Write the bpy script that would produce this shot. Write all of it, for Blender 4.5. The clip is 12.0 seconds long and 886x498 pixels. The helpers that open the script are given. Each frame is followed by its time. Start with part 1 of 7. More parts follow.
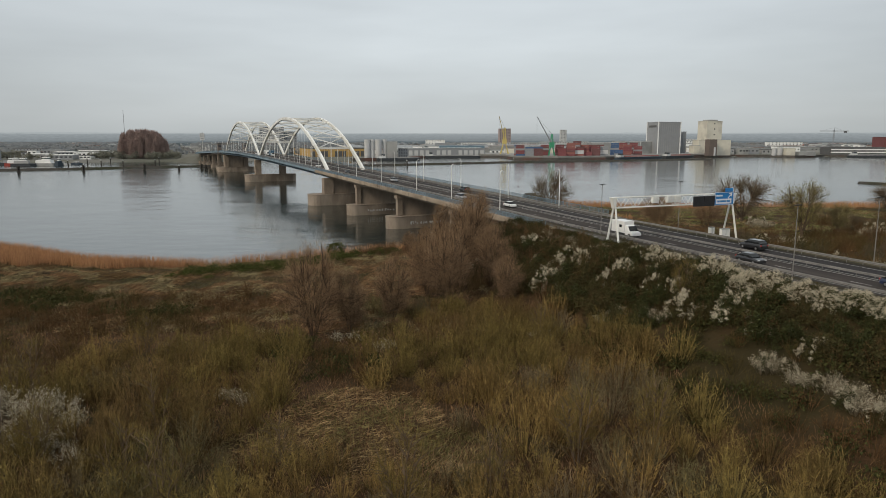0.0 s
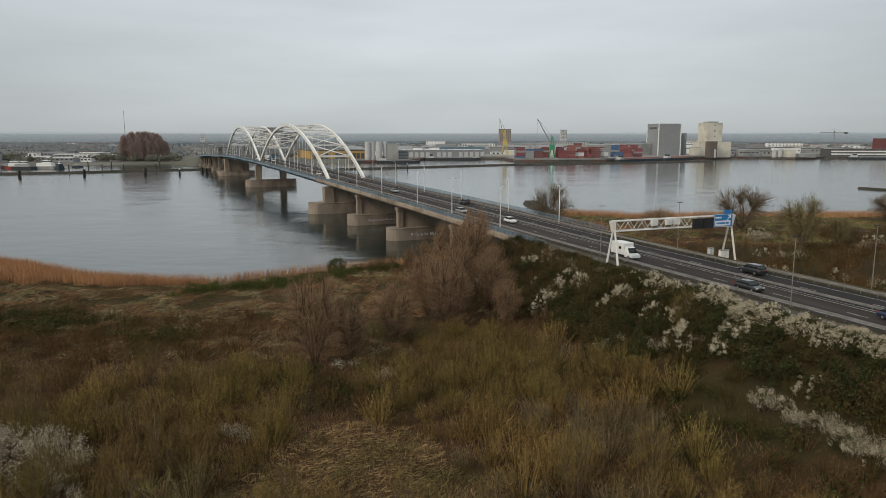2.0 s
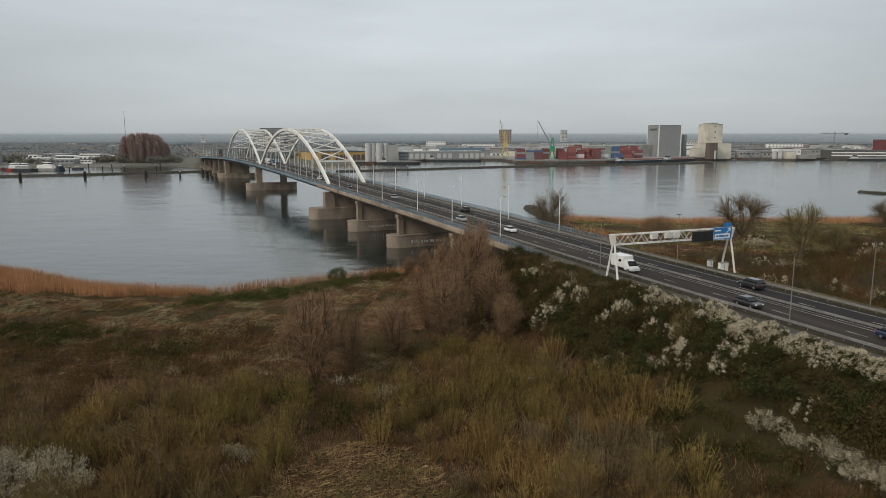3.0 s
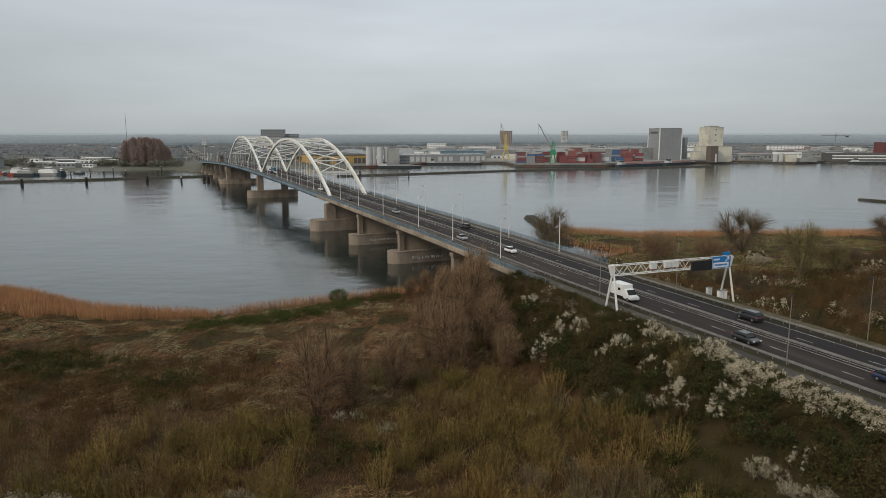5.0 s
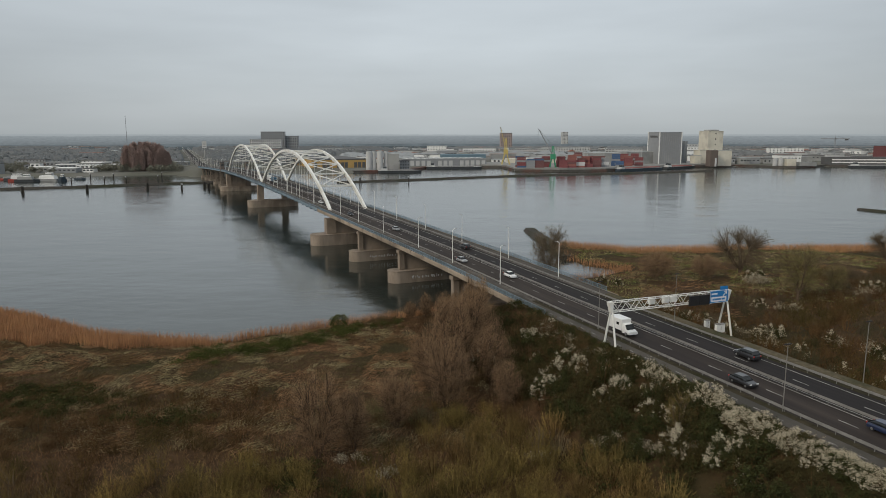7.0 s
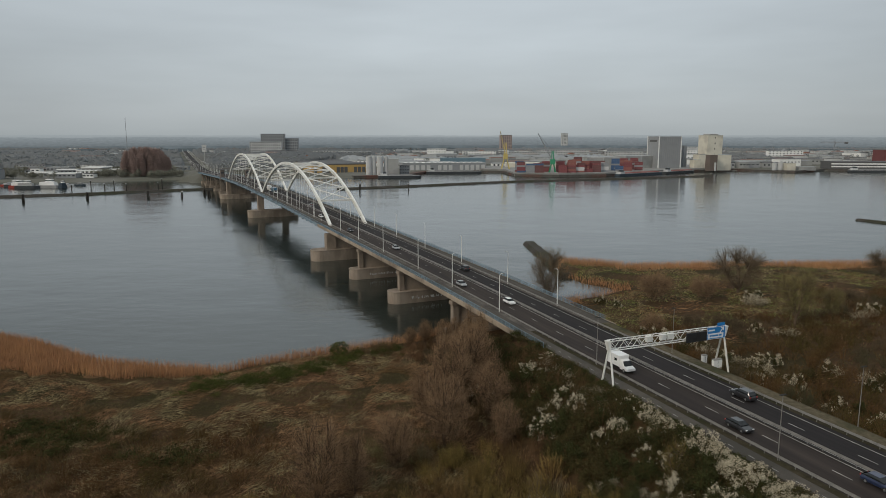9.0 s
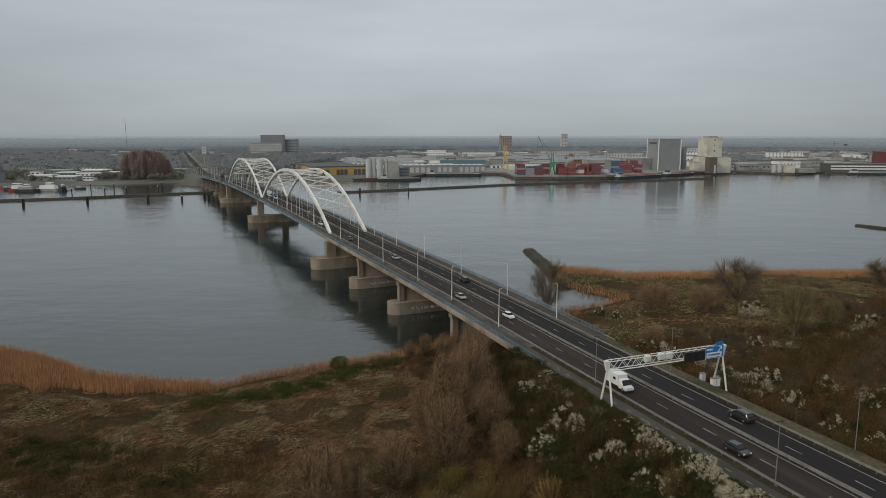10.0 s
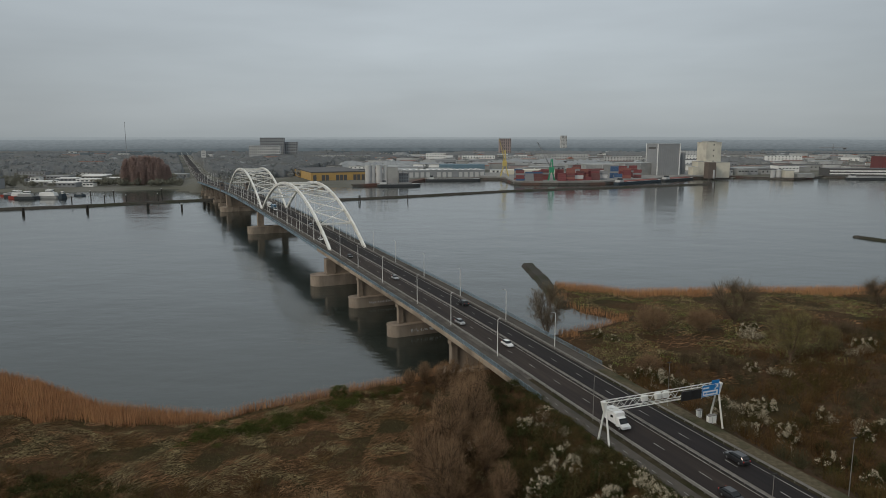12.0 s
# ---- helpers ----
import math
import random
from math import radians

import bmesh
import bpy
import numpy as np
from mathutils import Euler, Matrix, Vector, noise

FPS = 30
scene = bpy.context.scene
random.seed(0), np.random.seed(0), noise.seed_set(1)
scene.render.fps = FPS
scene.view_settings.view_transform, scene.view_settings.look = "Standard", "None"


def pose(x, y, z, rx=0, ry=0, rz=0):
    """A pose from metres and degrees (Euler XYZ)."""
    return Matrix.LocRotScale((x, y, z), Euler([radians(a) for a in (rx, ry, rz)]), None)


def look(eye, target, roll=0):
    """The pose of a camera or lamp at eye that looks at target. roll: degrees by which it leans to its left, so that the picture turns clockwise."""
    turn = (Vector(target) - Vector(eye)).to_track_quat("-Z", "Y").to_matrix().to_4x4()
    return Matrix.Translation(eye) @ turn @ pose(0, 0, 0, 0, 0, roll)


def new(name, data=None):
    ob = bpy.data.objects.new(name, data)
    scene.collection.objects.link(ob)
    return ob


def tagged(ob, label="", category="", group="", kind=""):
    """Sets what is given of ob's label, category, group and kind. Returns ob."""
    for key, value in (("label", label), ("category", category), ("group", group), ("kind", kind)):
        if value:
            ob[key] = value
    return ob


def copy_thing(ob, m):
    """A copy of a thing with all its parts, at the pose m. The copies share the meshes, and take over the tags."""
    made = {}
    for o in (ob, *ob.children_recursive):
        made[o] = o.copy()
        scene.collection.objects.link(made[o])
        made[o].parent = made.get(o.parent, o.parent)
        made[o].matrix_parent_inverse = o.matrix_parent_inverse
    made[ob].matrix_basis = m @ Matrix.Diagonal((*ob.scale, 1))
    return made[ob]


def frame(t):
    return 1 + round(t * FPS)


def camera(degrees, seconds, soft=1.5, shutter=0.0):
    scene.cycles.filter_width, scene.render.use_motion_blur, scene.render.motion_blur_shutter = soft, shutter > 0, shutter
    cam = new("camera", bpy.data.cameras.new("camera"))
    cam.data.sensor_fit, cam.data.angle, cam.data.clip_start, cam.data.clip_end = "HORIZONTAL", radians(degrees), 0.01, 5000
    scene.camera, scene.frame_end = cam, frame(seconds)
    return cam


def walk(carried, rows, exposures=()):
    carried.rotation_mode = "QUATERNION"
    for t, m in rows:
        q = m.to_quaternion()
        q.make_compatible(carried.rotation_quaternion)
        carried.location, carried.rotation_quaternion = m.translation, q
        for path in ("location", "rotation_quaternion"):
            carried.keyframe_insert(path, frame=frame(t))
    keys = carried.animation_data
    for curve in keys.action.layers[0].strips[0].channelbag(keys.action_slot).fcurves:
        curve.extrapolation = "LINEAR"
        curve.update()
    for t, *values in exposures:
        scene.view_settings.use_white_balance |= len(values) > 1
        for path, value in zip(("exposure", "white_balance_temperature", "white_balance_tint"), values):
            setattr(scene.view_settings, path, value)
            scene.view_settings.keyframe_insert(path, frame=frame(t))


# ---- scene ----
cam = camera(65.5, 12.0, soft=0.85)
# seconds, x, y, z, tilt from straight down, yaw
ROWS = [
    (0.0, 0.00, -0.00, 30.00, 80.883, -0.000),
    (0.5, -0.02, 0.01, 30.98, 80.864, 0.007),
    (1.0, -0.02, 0.01, 32.06, 80.844, 0.011),
    (1.5, -0.01, 0.01, 33.14, 80.828, 0.018),
    (2.0, -0.01, 0.01, 34.29, 80.818, 0.030),
    (2.5, -0.02, 0.01, 35.51, 80.809, 0.042),
    (3.0, -0.01, 0.01, 36.80, 80.798, 0.052),
    (5.0, 0.04, 0.01, 42.40, 80.770, 0.123),
    (5.5, 0.04, 0.03, 43.96, 80.765, 0.131),
    (6.0, 0.03, 0.05, 45.59, 80.759, 0.134),
    (6.5, 0.04, 0.06, 47.34, 80.758, 0.126),
    (7.0, 0.06, 0.06, 49.14, 80.761, 0.123),
    (9.0, 0.13, 0.05, 56.40, 80.753, 0.107),
    (9.5, 0.16, 0.06, 58.32, 80.751, 0.102),
    (10.0, 0.19, 0.06, 60.27, 80.748, 0.096),
    (10.5, 0.22, 0.06, 62.24, 80.748, 0.084),
    (11.0, 0.24, 0.05, 64.23, 80.751, 0.070),
    (11.5, 0.27, 0.03, 66.19, 80.751, 0.059),
    (12.0, 0.29, -0.01, 68.13, 80.756, 0.050),
]
walk(cam, [(t, pose(x, y, z, rx, 0, rz)) for t, x, y, z, rx, rz in ROWS],
     exposures=[(0.0, 0.07, 6620, 10), (3.0, 0.02, 6560, 10), (5.5, -0.05, 6520, 10), (7.0, -0.1, 6480, 10), (9.5, -0.24, 6440, 9), (12.0, -0.38, 6400, 9)])

# ---- world and sun: a bright overcast sky ----
world = bpy.data.worlds.new("overcast_sky")
scene.world = world
world.use_nodes = True
wt = world.node_tree
wt.nodes.clear()


def wnode(kind, **props):
    n = wt.nodes.new(kind)
    for key, value in props.items():
        setattr(n, key, value)
    return n


w_out = wnode("ShaderNodeOutputWorld")
w_bg = wnode("ShaderNodeBackground")
w_bg.inputs["Strength"].default_value = 1.0
w_co = wnode("ShaderNodeTexCoord")
w_sep = wnode("ShaderNodeSeparateXYZ")
w_ramp = wnode("ShaderNodeValToRGB")
SKY_STEPS = [(0.0, (0.45, 0.492, 0.51)), (0.03, (0.505, 0.545, 0.568)), (0.10, (0.575, 0.625, 0.655)),
             (0.19, (0.605, 0.662, 0.70)), (0.32, (0.645, 0.70, 0.728)), (1.0, (0.72, 0.75, 0.77))]
el = w_ramp.color_ramp.elements
for k, (p, c) in enumerate(SKY_STEPS):
    e = el[k] if k < 2 else el.new(p)
    e.position, e.color = p, (*c, 1)
w_map = wnode("ShaderNodeMapping")
w_map.inputs["Scale"].default_value = (1.6, 1.6, 9.0)
w_noise = wnode("ShaderNodeTexNoise")
w_noise.inputs["Scale"].default_value = 1.5
w_noise.inputs["Detail"].default_value = 4.0
w_cloud = wnode("ShaderNodeMapRange")
w_cloud.inputs["From Min"].default_value, w_cloud.inputs["From Max"].default_value = 0.3, 0.75
w_cloud.inputs["To Min"].default_value, w_cloud.inputs["To Max"].default_value = 0.90, 1.10
w_mul = wnode("ShaderNodeMix", data_type="RGBA", blend_type="MULTIPLY")
w_mul.inputs["Factor"].default_value = 1.0
w_sq = wnode("ShaderNodeMath", operation="MULTIPLY")
w_side = wnode("ShaderNodeMapRange")
w_side.inputs["From Min"].default_value, w_side.inputs["From Max"].default_value = 0.0, 0.3
w_side.inputs["To Min"].default_value, w_side.inputs["To Max"].default_value = 1.04, 0.86
w_grade = wnode("ShaderNodeMix", data_type="RGBA", blend_type="MULTIPLY")
w_grade.inputs["Factor"].default_value = 1.0
w_sky = wnode("ShaderNodeTexSky", sky_type="NISHITA", sun_disc=False)
w_sky.sun_elevation, w_sky.sun_rotation = radians(38), radians(-140)
w_dim = wnode("ShaderNodeMix", data_type="RGBA", blend_type="MULTIPLY")
w_dim.inputs["Factor"].default_value = 1.0
w_dim.inputs["B"].default_value = (0.1, 0.1, 0.1, 1)
w_mix = wnode("ShaderNodeMix", data_type="RGBA")
w_mix.inputs["Factor"].default_value = 0.06
for a, b in ((w_co.outputs["Generated"], w_sep.inputs[0]), (w_sep.outputs["Z"], w_ramp.inputs[0]), (w_co.outputs["Generated"], w_map.inputs[0]),
             (w_map.outputs[0], w_noise.inputs["Vector"]), (w_noise.outputs[0], w_cloud.inputs["Value"]), (w_sep.outputs["X"], w_sq.inputs[0]), (w_sep.outputs["X"], w_sq.inputs[1]), (w_sq.outputs[0], w_side.inputs["Value"]),
             (w_ramp.outputs[0], w_grade.inputs["A"]), (w_side.outputs[0], w_grade.inputs["B"]), (w_grade.outputs["Result"], w_mul.inputs["A"]),
             (w_cloud.outputs[0], w_mul.inputs["B"]), (w_sky.outputs[0], w_dim.inputs["A"]), (w_mul.outputs["Result"], w_mix.inputs["A"]),
             (w_dim.outputs["Result"], w_mix.inputs["B"]), (w_mix.outputs["Result"], w_bg.inputs["Color"]), (w_bg.outputs[0], w_out.inputs[0])):
    wt.links.new(a, b)
sun = new("sun", bpy.data.lights.new("sun", "SUN"))
sun.data.energy, sun.data.angle, sun.data.color = 1.5, radians(14), (1.0, 0.88, 0.72)
sun.matrix_world = look((-70, -62, 62), (0, 0, 0))

# ---- materials ----
def surface(name, c1, c2, scale=1.0, rough=0.8, bump=0.0, bump_scale=None, metal=0.0, island=0.0, rand=0.0, c3=None, big=0.06, stretch=(1, 1, 1), spec=0.5, grain=None):
    """Two-scale noise between c1 and c2 (and stains of c3), with relief; island and rand vary the brightness piece by piece."""
    m = bpy.data.materials.new(name)
    m.use_nodes = True
    nt = m.node_tree
    bs = nt.nodes["Principled BSDF"]
    bs.inputs["Roughness"].default_value, bs.inputs["Metallic"].default_value = rough, metal
    bs.inputs["Specular IOR Level"].default_value = spec
    co = nt.nodes.new("ShaderNodeTexCoord")
    mp = nt.nodes.new("ShaderNodeMapping")
    mp.inputs["Scale"].default_value = stretch
    if grain:
        # drawn out along a direction: angle, length
        mp.vector_type = "TEXTURE"
        mp.inputs["Rotation"].default_value, mp.inputs["Scale"].default_value = (0, 0, grain[0]), (1, grain[1], 1)
    nt.links.new(co.outputs["Object"], mp.inputs[0])
    n1 = nt.nodes.new("ShaderNodeTexNoise")
    n1.inputs["Scale"].default_value, n1.inputs["Detail"].default_value = scale, 6
    nt.links.new(mp.outputs[0], n1.inputs["Vector"])
    r1 = nt.nodes.new("ShaderNodeMapRange")
    r1.inputs["From Min"].default_value, r1.inputs["From Max"].default_value = 0.32, 0.68
    nt.links.new(n1.outputs[0], r1.inputs["Value"])
    mix = nt.nodes.new("ShaderNodeMix")
    mix.data_type = "RGBA"
    mix.inputs["A"].default_value, mix.inputs["B"].default_value = (*c1, 1), (*c2, 1)
    nt.links.new(r1.outputs[0], mix.inputs["Factor"])
    col = mix.outputs["Result"]
    if c3:
        n2 = nt.nodes.new("ShaderNodeTexNoise")
        n2.inputs["Scale"].default_value, n2.inputs["Detail"].default_value = big, 5
        nt.links.new(mp.outputs[0], n2.inputs["Vector"])
        r2 = nt.nodes.new("ShaderNodeMapRange")
        r2.inputs["From Min"].default_value, r2.inputs["From Max"].default_value = 0.48, 0.62
        nt.links.new(n2.outputs[0], r2.inputs["Value"])
        m3 = nt.nodes.new("ShaderNodeMix")
        m3.data_type = "RGBA"
        m3.inputs["B"].default_value = (*c3, 1)
        nt.links.new(r2.outputs[0], m3.inputs["Factor"])
        nt.links.new(col, m3.inputs["A"])
        col = m3.outputs["Result"]
    if island or rand:
        src = nt.nodes.new("ShaderNodeNewGeometry").outputs["Random Per Island"] if island else nt.nodes.new("ShaderNodeObjectInfo").outputs["Random"]
        amount = island or rand
        r4 = nt.nodes.new("ShaderNodeMapRange")
        r4.inputs["To Min"].default_value, r4.inputs["To Max"].default_value = 1 - amount, 1 + amount
        nt.links.new(src, r4.inputs["Value"])
        hs = nt.nodes.new("ShaderNodeHueSaturation")
        nt.links.new(r4.outputs[0], hs.inputs["Value"])
        nt.links.new(col, hs.inputs["Color"])
        col = hs.outputs[0]
    nt.links.new(col, bs.inputs["Base Color"])
    if bump:
        nb = nt.nodes.new("ShaderNodeTexNoise")
        nb.inputs["Scale"].default_value, nb.inputs["Detail"].default_value = bump_scale or scale * 4, 4
        nt.links.new(mp.outputs[0], nb.inputs["Vector"])
        bp = nt.nodes.new("ShaderNodeBump")
        bp.inputs["Strength"].default_value, bp.inputs["Distance"].default_value = 1.0, bump
        nt.links.new(nb.outputs[0], bp.inputs["Height"])
        nt.links.new(bp.outputs[0], bs.inputs["Normal"])
    return m


M = {}
M["ground"] = surface("marsh_ground", (0.0451, 0.0260, 0.0134), (0.0832, 0.0490, 0.0241), 0.9, 0.95, 0.25, 1.3, c3=(0.0381, 0.0300, 0.0134), big=0.045, spec=0.1)
# beyond the river the ground turns to grey-green town and meadow, paled for haze
nt = M["ground"].node_tree
geo = nt.nodes.new("ShaderNodeNewGeometry")
sep = nt.nodes.new("ShaderNodeSeparateXYZ")
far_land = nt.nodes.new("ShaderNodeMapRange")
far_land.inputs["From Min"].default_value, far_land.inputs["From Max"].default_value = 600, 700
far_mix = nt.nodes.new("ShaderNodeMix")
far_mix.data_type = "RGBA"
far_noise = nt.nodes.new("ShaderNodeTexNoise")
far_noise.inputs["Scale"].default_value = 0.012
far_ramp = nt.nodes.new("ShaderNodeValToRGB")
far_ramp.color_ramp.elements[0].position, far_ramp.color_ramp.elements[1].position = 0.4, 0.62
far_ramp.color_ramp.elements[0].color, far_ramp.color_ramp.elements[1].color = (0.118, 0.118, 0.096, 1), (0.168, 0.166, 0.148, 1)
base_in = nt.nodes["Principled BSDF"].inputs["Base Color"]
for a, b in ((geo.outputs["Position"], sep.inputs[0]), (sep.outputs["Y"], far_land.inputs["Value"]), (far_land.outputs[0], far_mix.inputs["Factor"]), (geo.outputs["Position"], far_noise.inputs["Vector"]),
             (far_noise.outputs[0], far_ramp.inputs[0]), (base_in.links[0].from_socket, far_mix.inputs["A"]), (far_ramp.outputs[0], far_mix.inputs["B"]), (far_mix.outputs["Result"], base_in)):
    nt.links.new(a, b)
M["asphalt"] = surface("asphalt_worn", (0.0238, 0.0176, 0.0145), (0.0456, 0.0342, 0.0282), 0.9, 0.85, 0.004, 30, c3=(0.0219, 0.0163, 0.0145), big=0.35, spec=0.3, grain=(0.386, 22))
M["asphalt_dark"] = surface("asphalt_new", (0.0114, 0.0093, 0.0096), (0.0205, 0.0163, 0.0161), 0.9, 0.85, 0.004, 30, c3=(0.0172, 0.0141, 0.0136), big=0.35, spec=0.3, grain=(0.386, 22))
M["path"] = surface("path_paving", (0.0546, 0.0468, 0.0380), (0.0780, 0.0679, 0.0547), 0.6, 0.9, 0.004, 20, c3=(0.0429, 0.0374, 0.0304), big=0.1)
M["verge"] = surface("verge_grass", (0.035, 0.03, 0.018), (0.062, 0.052, 0.032), 0.8, 0.95, 0.08, 3, c3=(0.032, 0.032, 0.015), big=0.09, spec=0.1)
M["dry_verge"] = surface("dry_verge_grass", (0.072, 0.06, 0.038), (0.13, 0.11, 0.072), 1.2, 0.95, 0.06, 4, c3=(0.05, 0.05, 0.026), big=0.12, spec=0.1)
M["line"] = surface("road_paint", (0.3060, 0.2982, 0.2747), (0.4420, 0.4284, 0.3936), 2.0, 0.7, c3=(0.2210, 0.2142, 0.1968), big=0.4)
M["steel"] = surface("galvanised_steel", (0.18, 0.17, 0.156), (0.27, 0.256, 0.236), 1.0, 0.6, metal=0.3)
M["white_steel"] = surface("white_painted_steel", (0.74, 0.74, 0.70), (0.82, 0.82, 0.79), 0.25, 0.45, c3=(0.66, 0.64, 0.58), big=0.12)
M["blue_steel"] = surface("blue_grey_painted_steel", (0.145, 0.215, 0.265), (0.21, 0.28, 0.33), 0.3, 0.55, c3=(0.11, 0.155, 0.185), big=0.12)
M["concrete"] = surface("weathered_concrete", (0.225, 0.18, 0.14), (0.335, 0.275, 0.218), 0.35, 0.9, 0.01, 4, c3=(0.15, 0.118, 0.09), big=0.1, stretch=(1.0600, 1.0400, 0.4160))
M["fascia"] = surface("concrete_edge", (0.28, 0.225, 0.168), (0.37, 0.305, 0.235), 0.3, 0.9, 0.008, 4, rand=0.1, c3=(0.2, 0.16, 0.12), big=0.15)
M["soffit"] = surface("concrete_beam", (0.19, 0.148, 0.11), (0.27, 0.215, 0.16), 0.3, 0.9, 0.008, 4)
M["kerb"] = surface("dirty_kerb_concrete", (0.085, 0.075, 0.065), (0.14, 0.125, 0.108), 0.5, 0.9, 0.006, 5, c3=(0.06, 0.052, 0.045), big=0.2)
M["dark"] = surface("dark_gap", (0.02, 0.02, 0.02), (0.035, 0.033, 0.03), 1.0, 0.9)
M["timber"] = surface("dark_timber_pile", (0.03, 0.026, 0.022), (0.055, 0.048, 0.04), 1.0, 0.9)
M["stone"] = surface("rip_rap_stone", (0.0408, 0.0374, 0.0315), (0.0748, 0.0680, 0.0595), 0.8, 0.95, 0.15, 1.5, c3=(0.0408, 0.0422, 0.0266), big=0.05, spec=0.2)


def water_material():
    m = bpy.data.materials.new("river_water")
    m.use_nodes = True
    nt = m.node_tree
    bs = nt.nodes["Principled BSDF"]
    bs.inputs["Base Color"].default_value = (0.027, 0.033, 0.028, 1)
    bs.inputs["Roughness"].default_value, bs.inputs["IOR"].default_value = 0.12, 1.54
    co = nt.nodes.new("ShaderNodeTexCoord")
    last = None
    for scale, dist, sx in ((0.7, 0.03, 1.2), (0.12, 0.1, 1.7), (0.02, 0.5, 1.4)):
        mp = nt.nodes.new("ShaderNodeMapping")
        mp.inputs["Scale"].default_value = (1, sx, 1)
        mp.inputs["Rotation"].default_value = (0, 0, 0.35)
        nt.links.new(co.outputs["Object"], mp.inputs[0])
        nz = nt.nodes.new("ShaderNodeTexNoise")
        nz.inputs["Scale"].default_value, nz.inputs["Detail"].default_value = scale, 3
        nt.links.new(mp.outputs[0], nz.inputs["Vector"])
        bp = nt.nodes.new("ShaderNodeBump")
        bp.inputs["Strength"].default_value, bp.inputs["Distance"].default_value = 1.0, dist
        nt.links.new(nz.outputs[0], bp.inputs["Height"])
        if last:
            nt.links.new(last, bp.inputs["Normal"])
        last = bp.outputs[0]
    nt.links.new(last, bs.inputs["Normal"])
    return m


M["water"] = water_material()


def plant(name, c1, c2, island=0.45, c3=None, big=0.08):
    m = surface(name, c1, c2, 0.3, 0.9, island=island, c3=c3, big=big, spec=0.08)
    return m


M["willow_olive"] = plant("willow_olive_twigs", (0.1181, 0.0872, 0.0296), (0.2229, 0.1663, 0.0557), c3=(0.1561, 0.1004, 0.0427), big=0.05)
M["willow_brown"] = plant("willow_brown_twigs", (0.1536, 0.0995, 0.0385), (0.2904, 0.1960, 0.0696), c3=(0.2253, 0.1691, 0.0568), big=0.05)
M["willow_grey"] = plant("willow_grey_twigs", (0.125, 0.094, 0.055), (0.215, 0.165, 0.096), c3=(0.15, 0.13, 0.06), big=0.06)
M["dark_scrub"] = plant("dark_scrub_twigs", (0.0782, 0.0465, 0.0217), (0.1351, 0.0778, 0.0335), c3=(0.0782, 0.0607, 0.0217), big=0.07)
M["hawthorn"] = plant("hawthorn_leaf", (0.0315, 0.0355, 0.0135), (0.0600, 0.0640, 0.0225), island=0.5)
M["hawthorn_brown"] = plant("brownish_thorn_leaf", (0.0450, 0.0380, 0.0162), (0.0765, 0.0660, 0.0252), island=0.5)
M["blossom"] = plant("white_blossom", (0.4209, 0.3711, 0.2735), (0.6203, 0.5534, 0.4180), island=0.3)
M["scrub_brown"] = plant("brown_scrub_twigs", (0.0927, 0.0521, 0.0295), (0.1577, 0.0907, 0.0484), c3=(0.1084, 0.0722, 0.0333), big=0.06)
M["scrub_grey"] = plant("grey_brown_scrub_twigs", (0.074, 0.056, 0.036), (0.13, 0.1, 0.062), c3=(0.07, 0.066, 0.035), big=0.06)
M["bark"] = surface("bark", (0.094, 0.067, 0.046), (0.156, 0.114, 0.078), 2.0, 0.9, spec=0.1)
M["alder_bark"] = surface("alder_bark", (0.06, 0.04, 0.027), (0.1, 0.068, 0.045), 2.0, 0.9, spec=0.1)
M["twig_brown"] = plant("alder_twigs", (0.205, 0.134, 0.079), (0.305, 0.202, 0.12), island=0.4)
M["twig_grey"] = plant("grey_twigs", (0.1105, 0.0896, 0.0600), (0.1820, 0.1472, 0.0936), island=0.4)
M["twig_green"] = plant("budding_twigs", (0.1458, 0.1281, 0.0573), (0.2333, 0.2020, 0.0847), island=0.4)
M["reed"] = plant("dry_reed", (0.3291, 0.1743, 0.0897), (0.4754, 0.2633, 0.1380), island=0.3, c3=(0.4388, 0.2438, 0.1207), big=0.1)
M["straw"] = plant("flattened_straw", (0.1545, 0.0903, 0.0468), (0.2895, 0.1768, 0.0961), island=0.5, c3=(0.1187, 0.0770, 0.0353), big=0.06)
M["grass"] = plant("green_grass", (0.038, 0.042, 0.014), (0.062, 0.064, 0.022), island=0.4)
M["pale_grass"] = plant("pale_meadow_grass", (0.1755, 0.1885, 0.0655), (0.2984, 0.2922, 0.1170), island=0.4, c3=(0.1492, 0.1885, 0.0530), big=0.12)
M["clearing_grass"] = plant("olive_grass", (0.085, 0.078, 0.03), (0.14, 0.125, 0.048), island=0.4)
M["sedge"] = plant("dull_sedge", (0.0898, 0.0739, 0.0338), (0.1478, 0.1214, 0.0581), island=0.4, c3=(0.0792, 0.0760, 0.0317), big=0.1)
M["mat_straw"] = plant("matted_straw", (0.2, 0.132, 0.065), (0.32, 0.222, 0.115), island=0.45, c3=(0.16, 0.135, 0.055), big=0.1)
M["pale_straw"] = plant("bleached_straw", (0.1882, 0.1497, 0.0802), (0.2909, 0.2396, 0.1323), island=0.4)
M["dull_green"] = plant("dull_bramble_leaf", (0.036, 0.04, 0.014), (0.066, 0.066, 0.023), island=0.45)
M["evergreen"] = plant("evergreen_leaf", (0.0486, 0.0572, 0.0160), (0.0804, 0.0869, 0.0240), island=0.4)


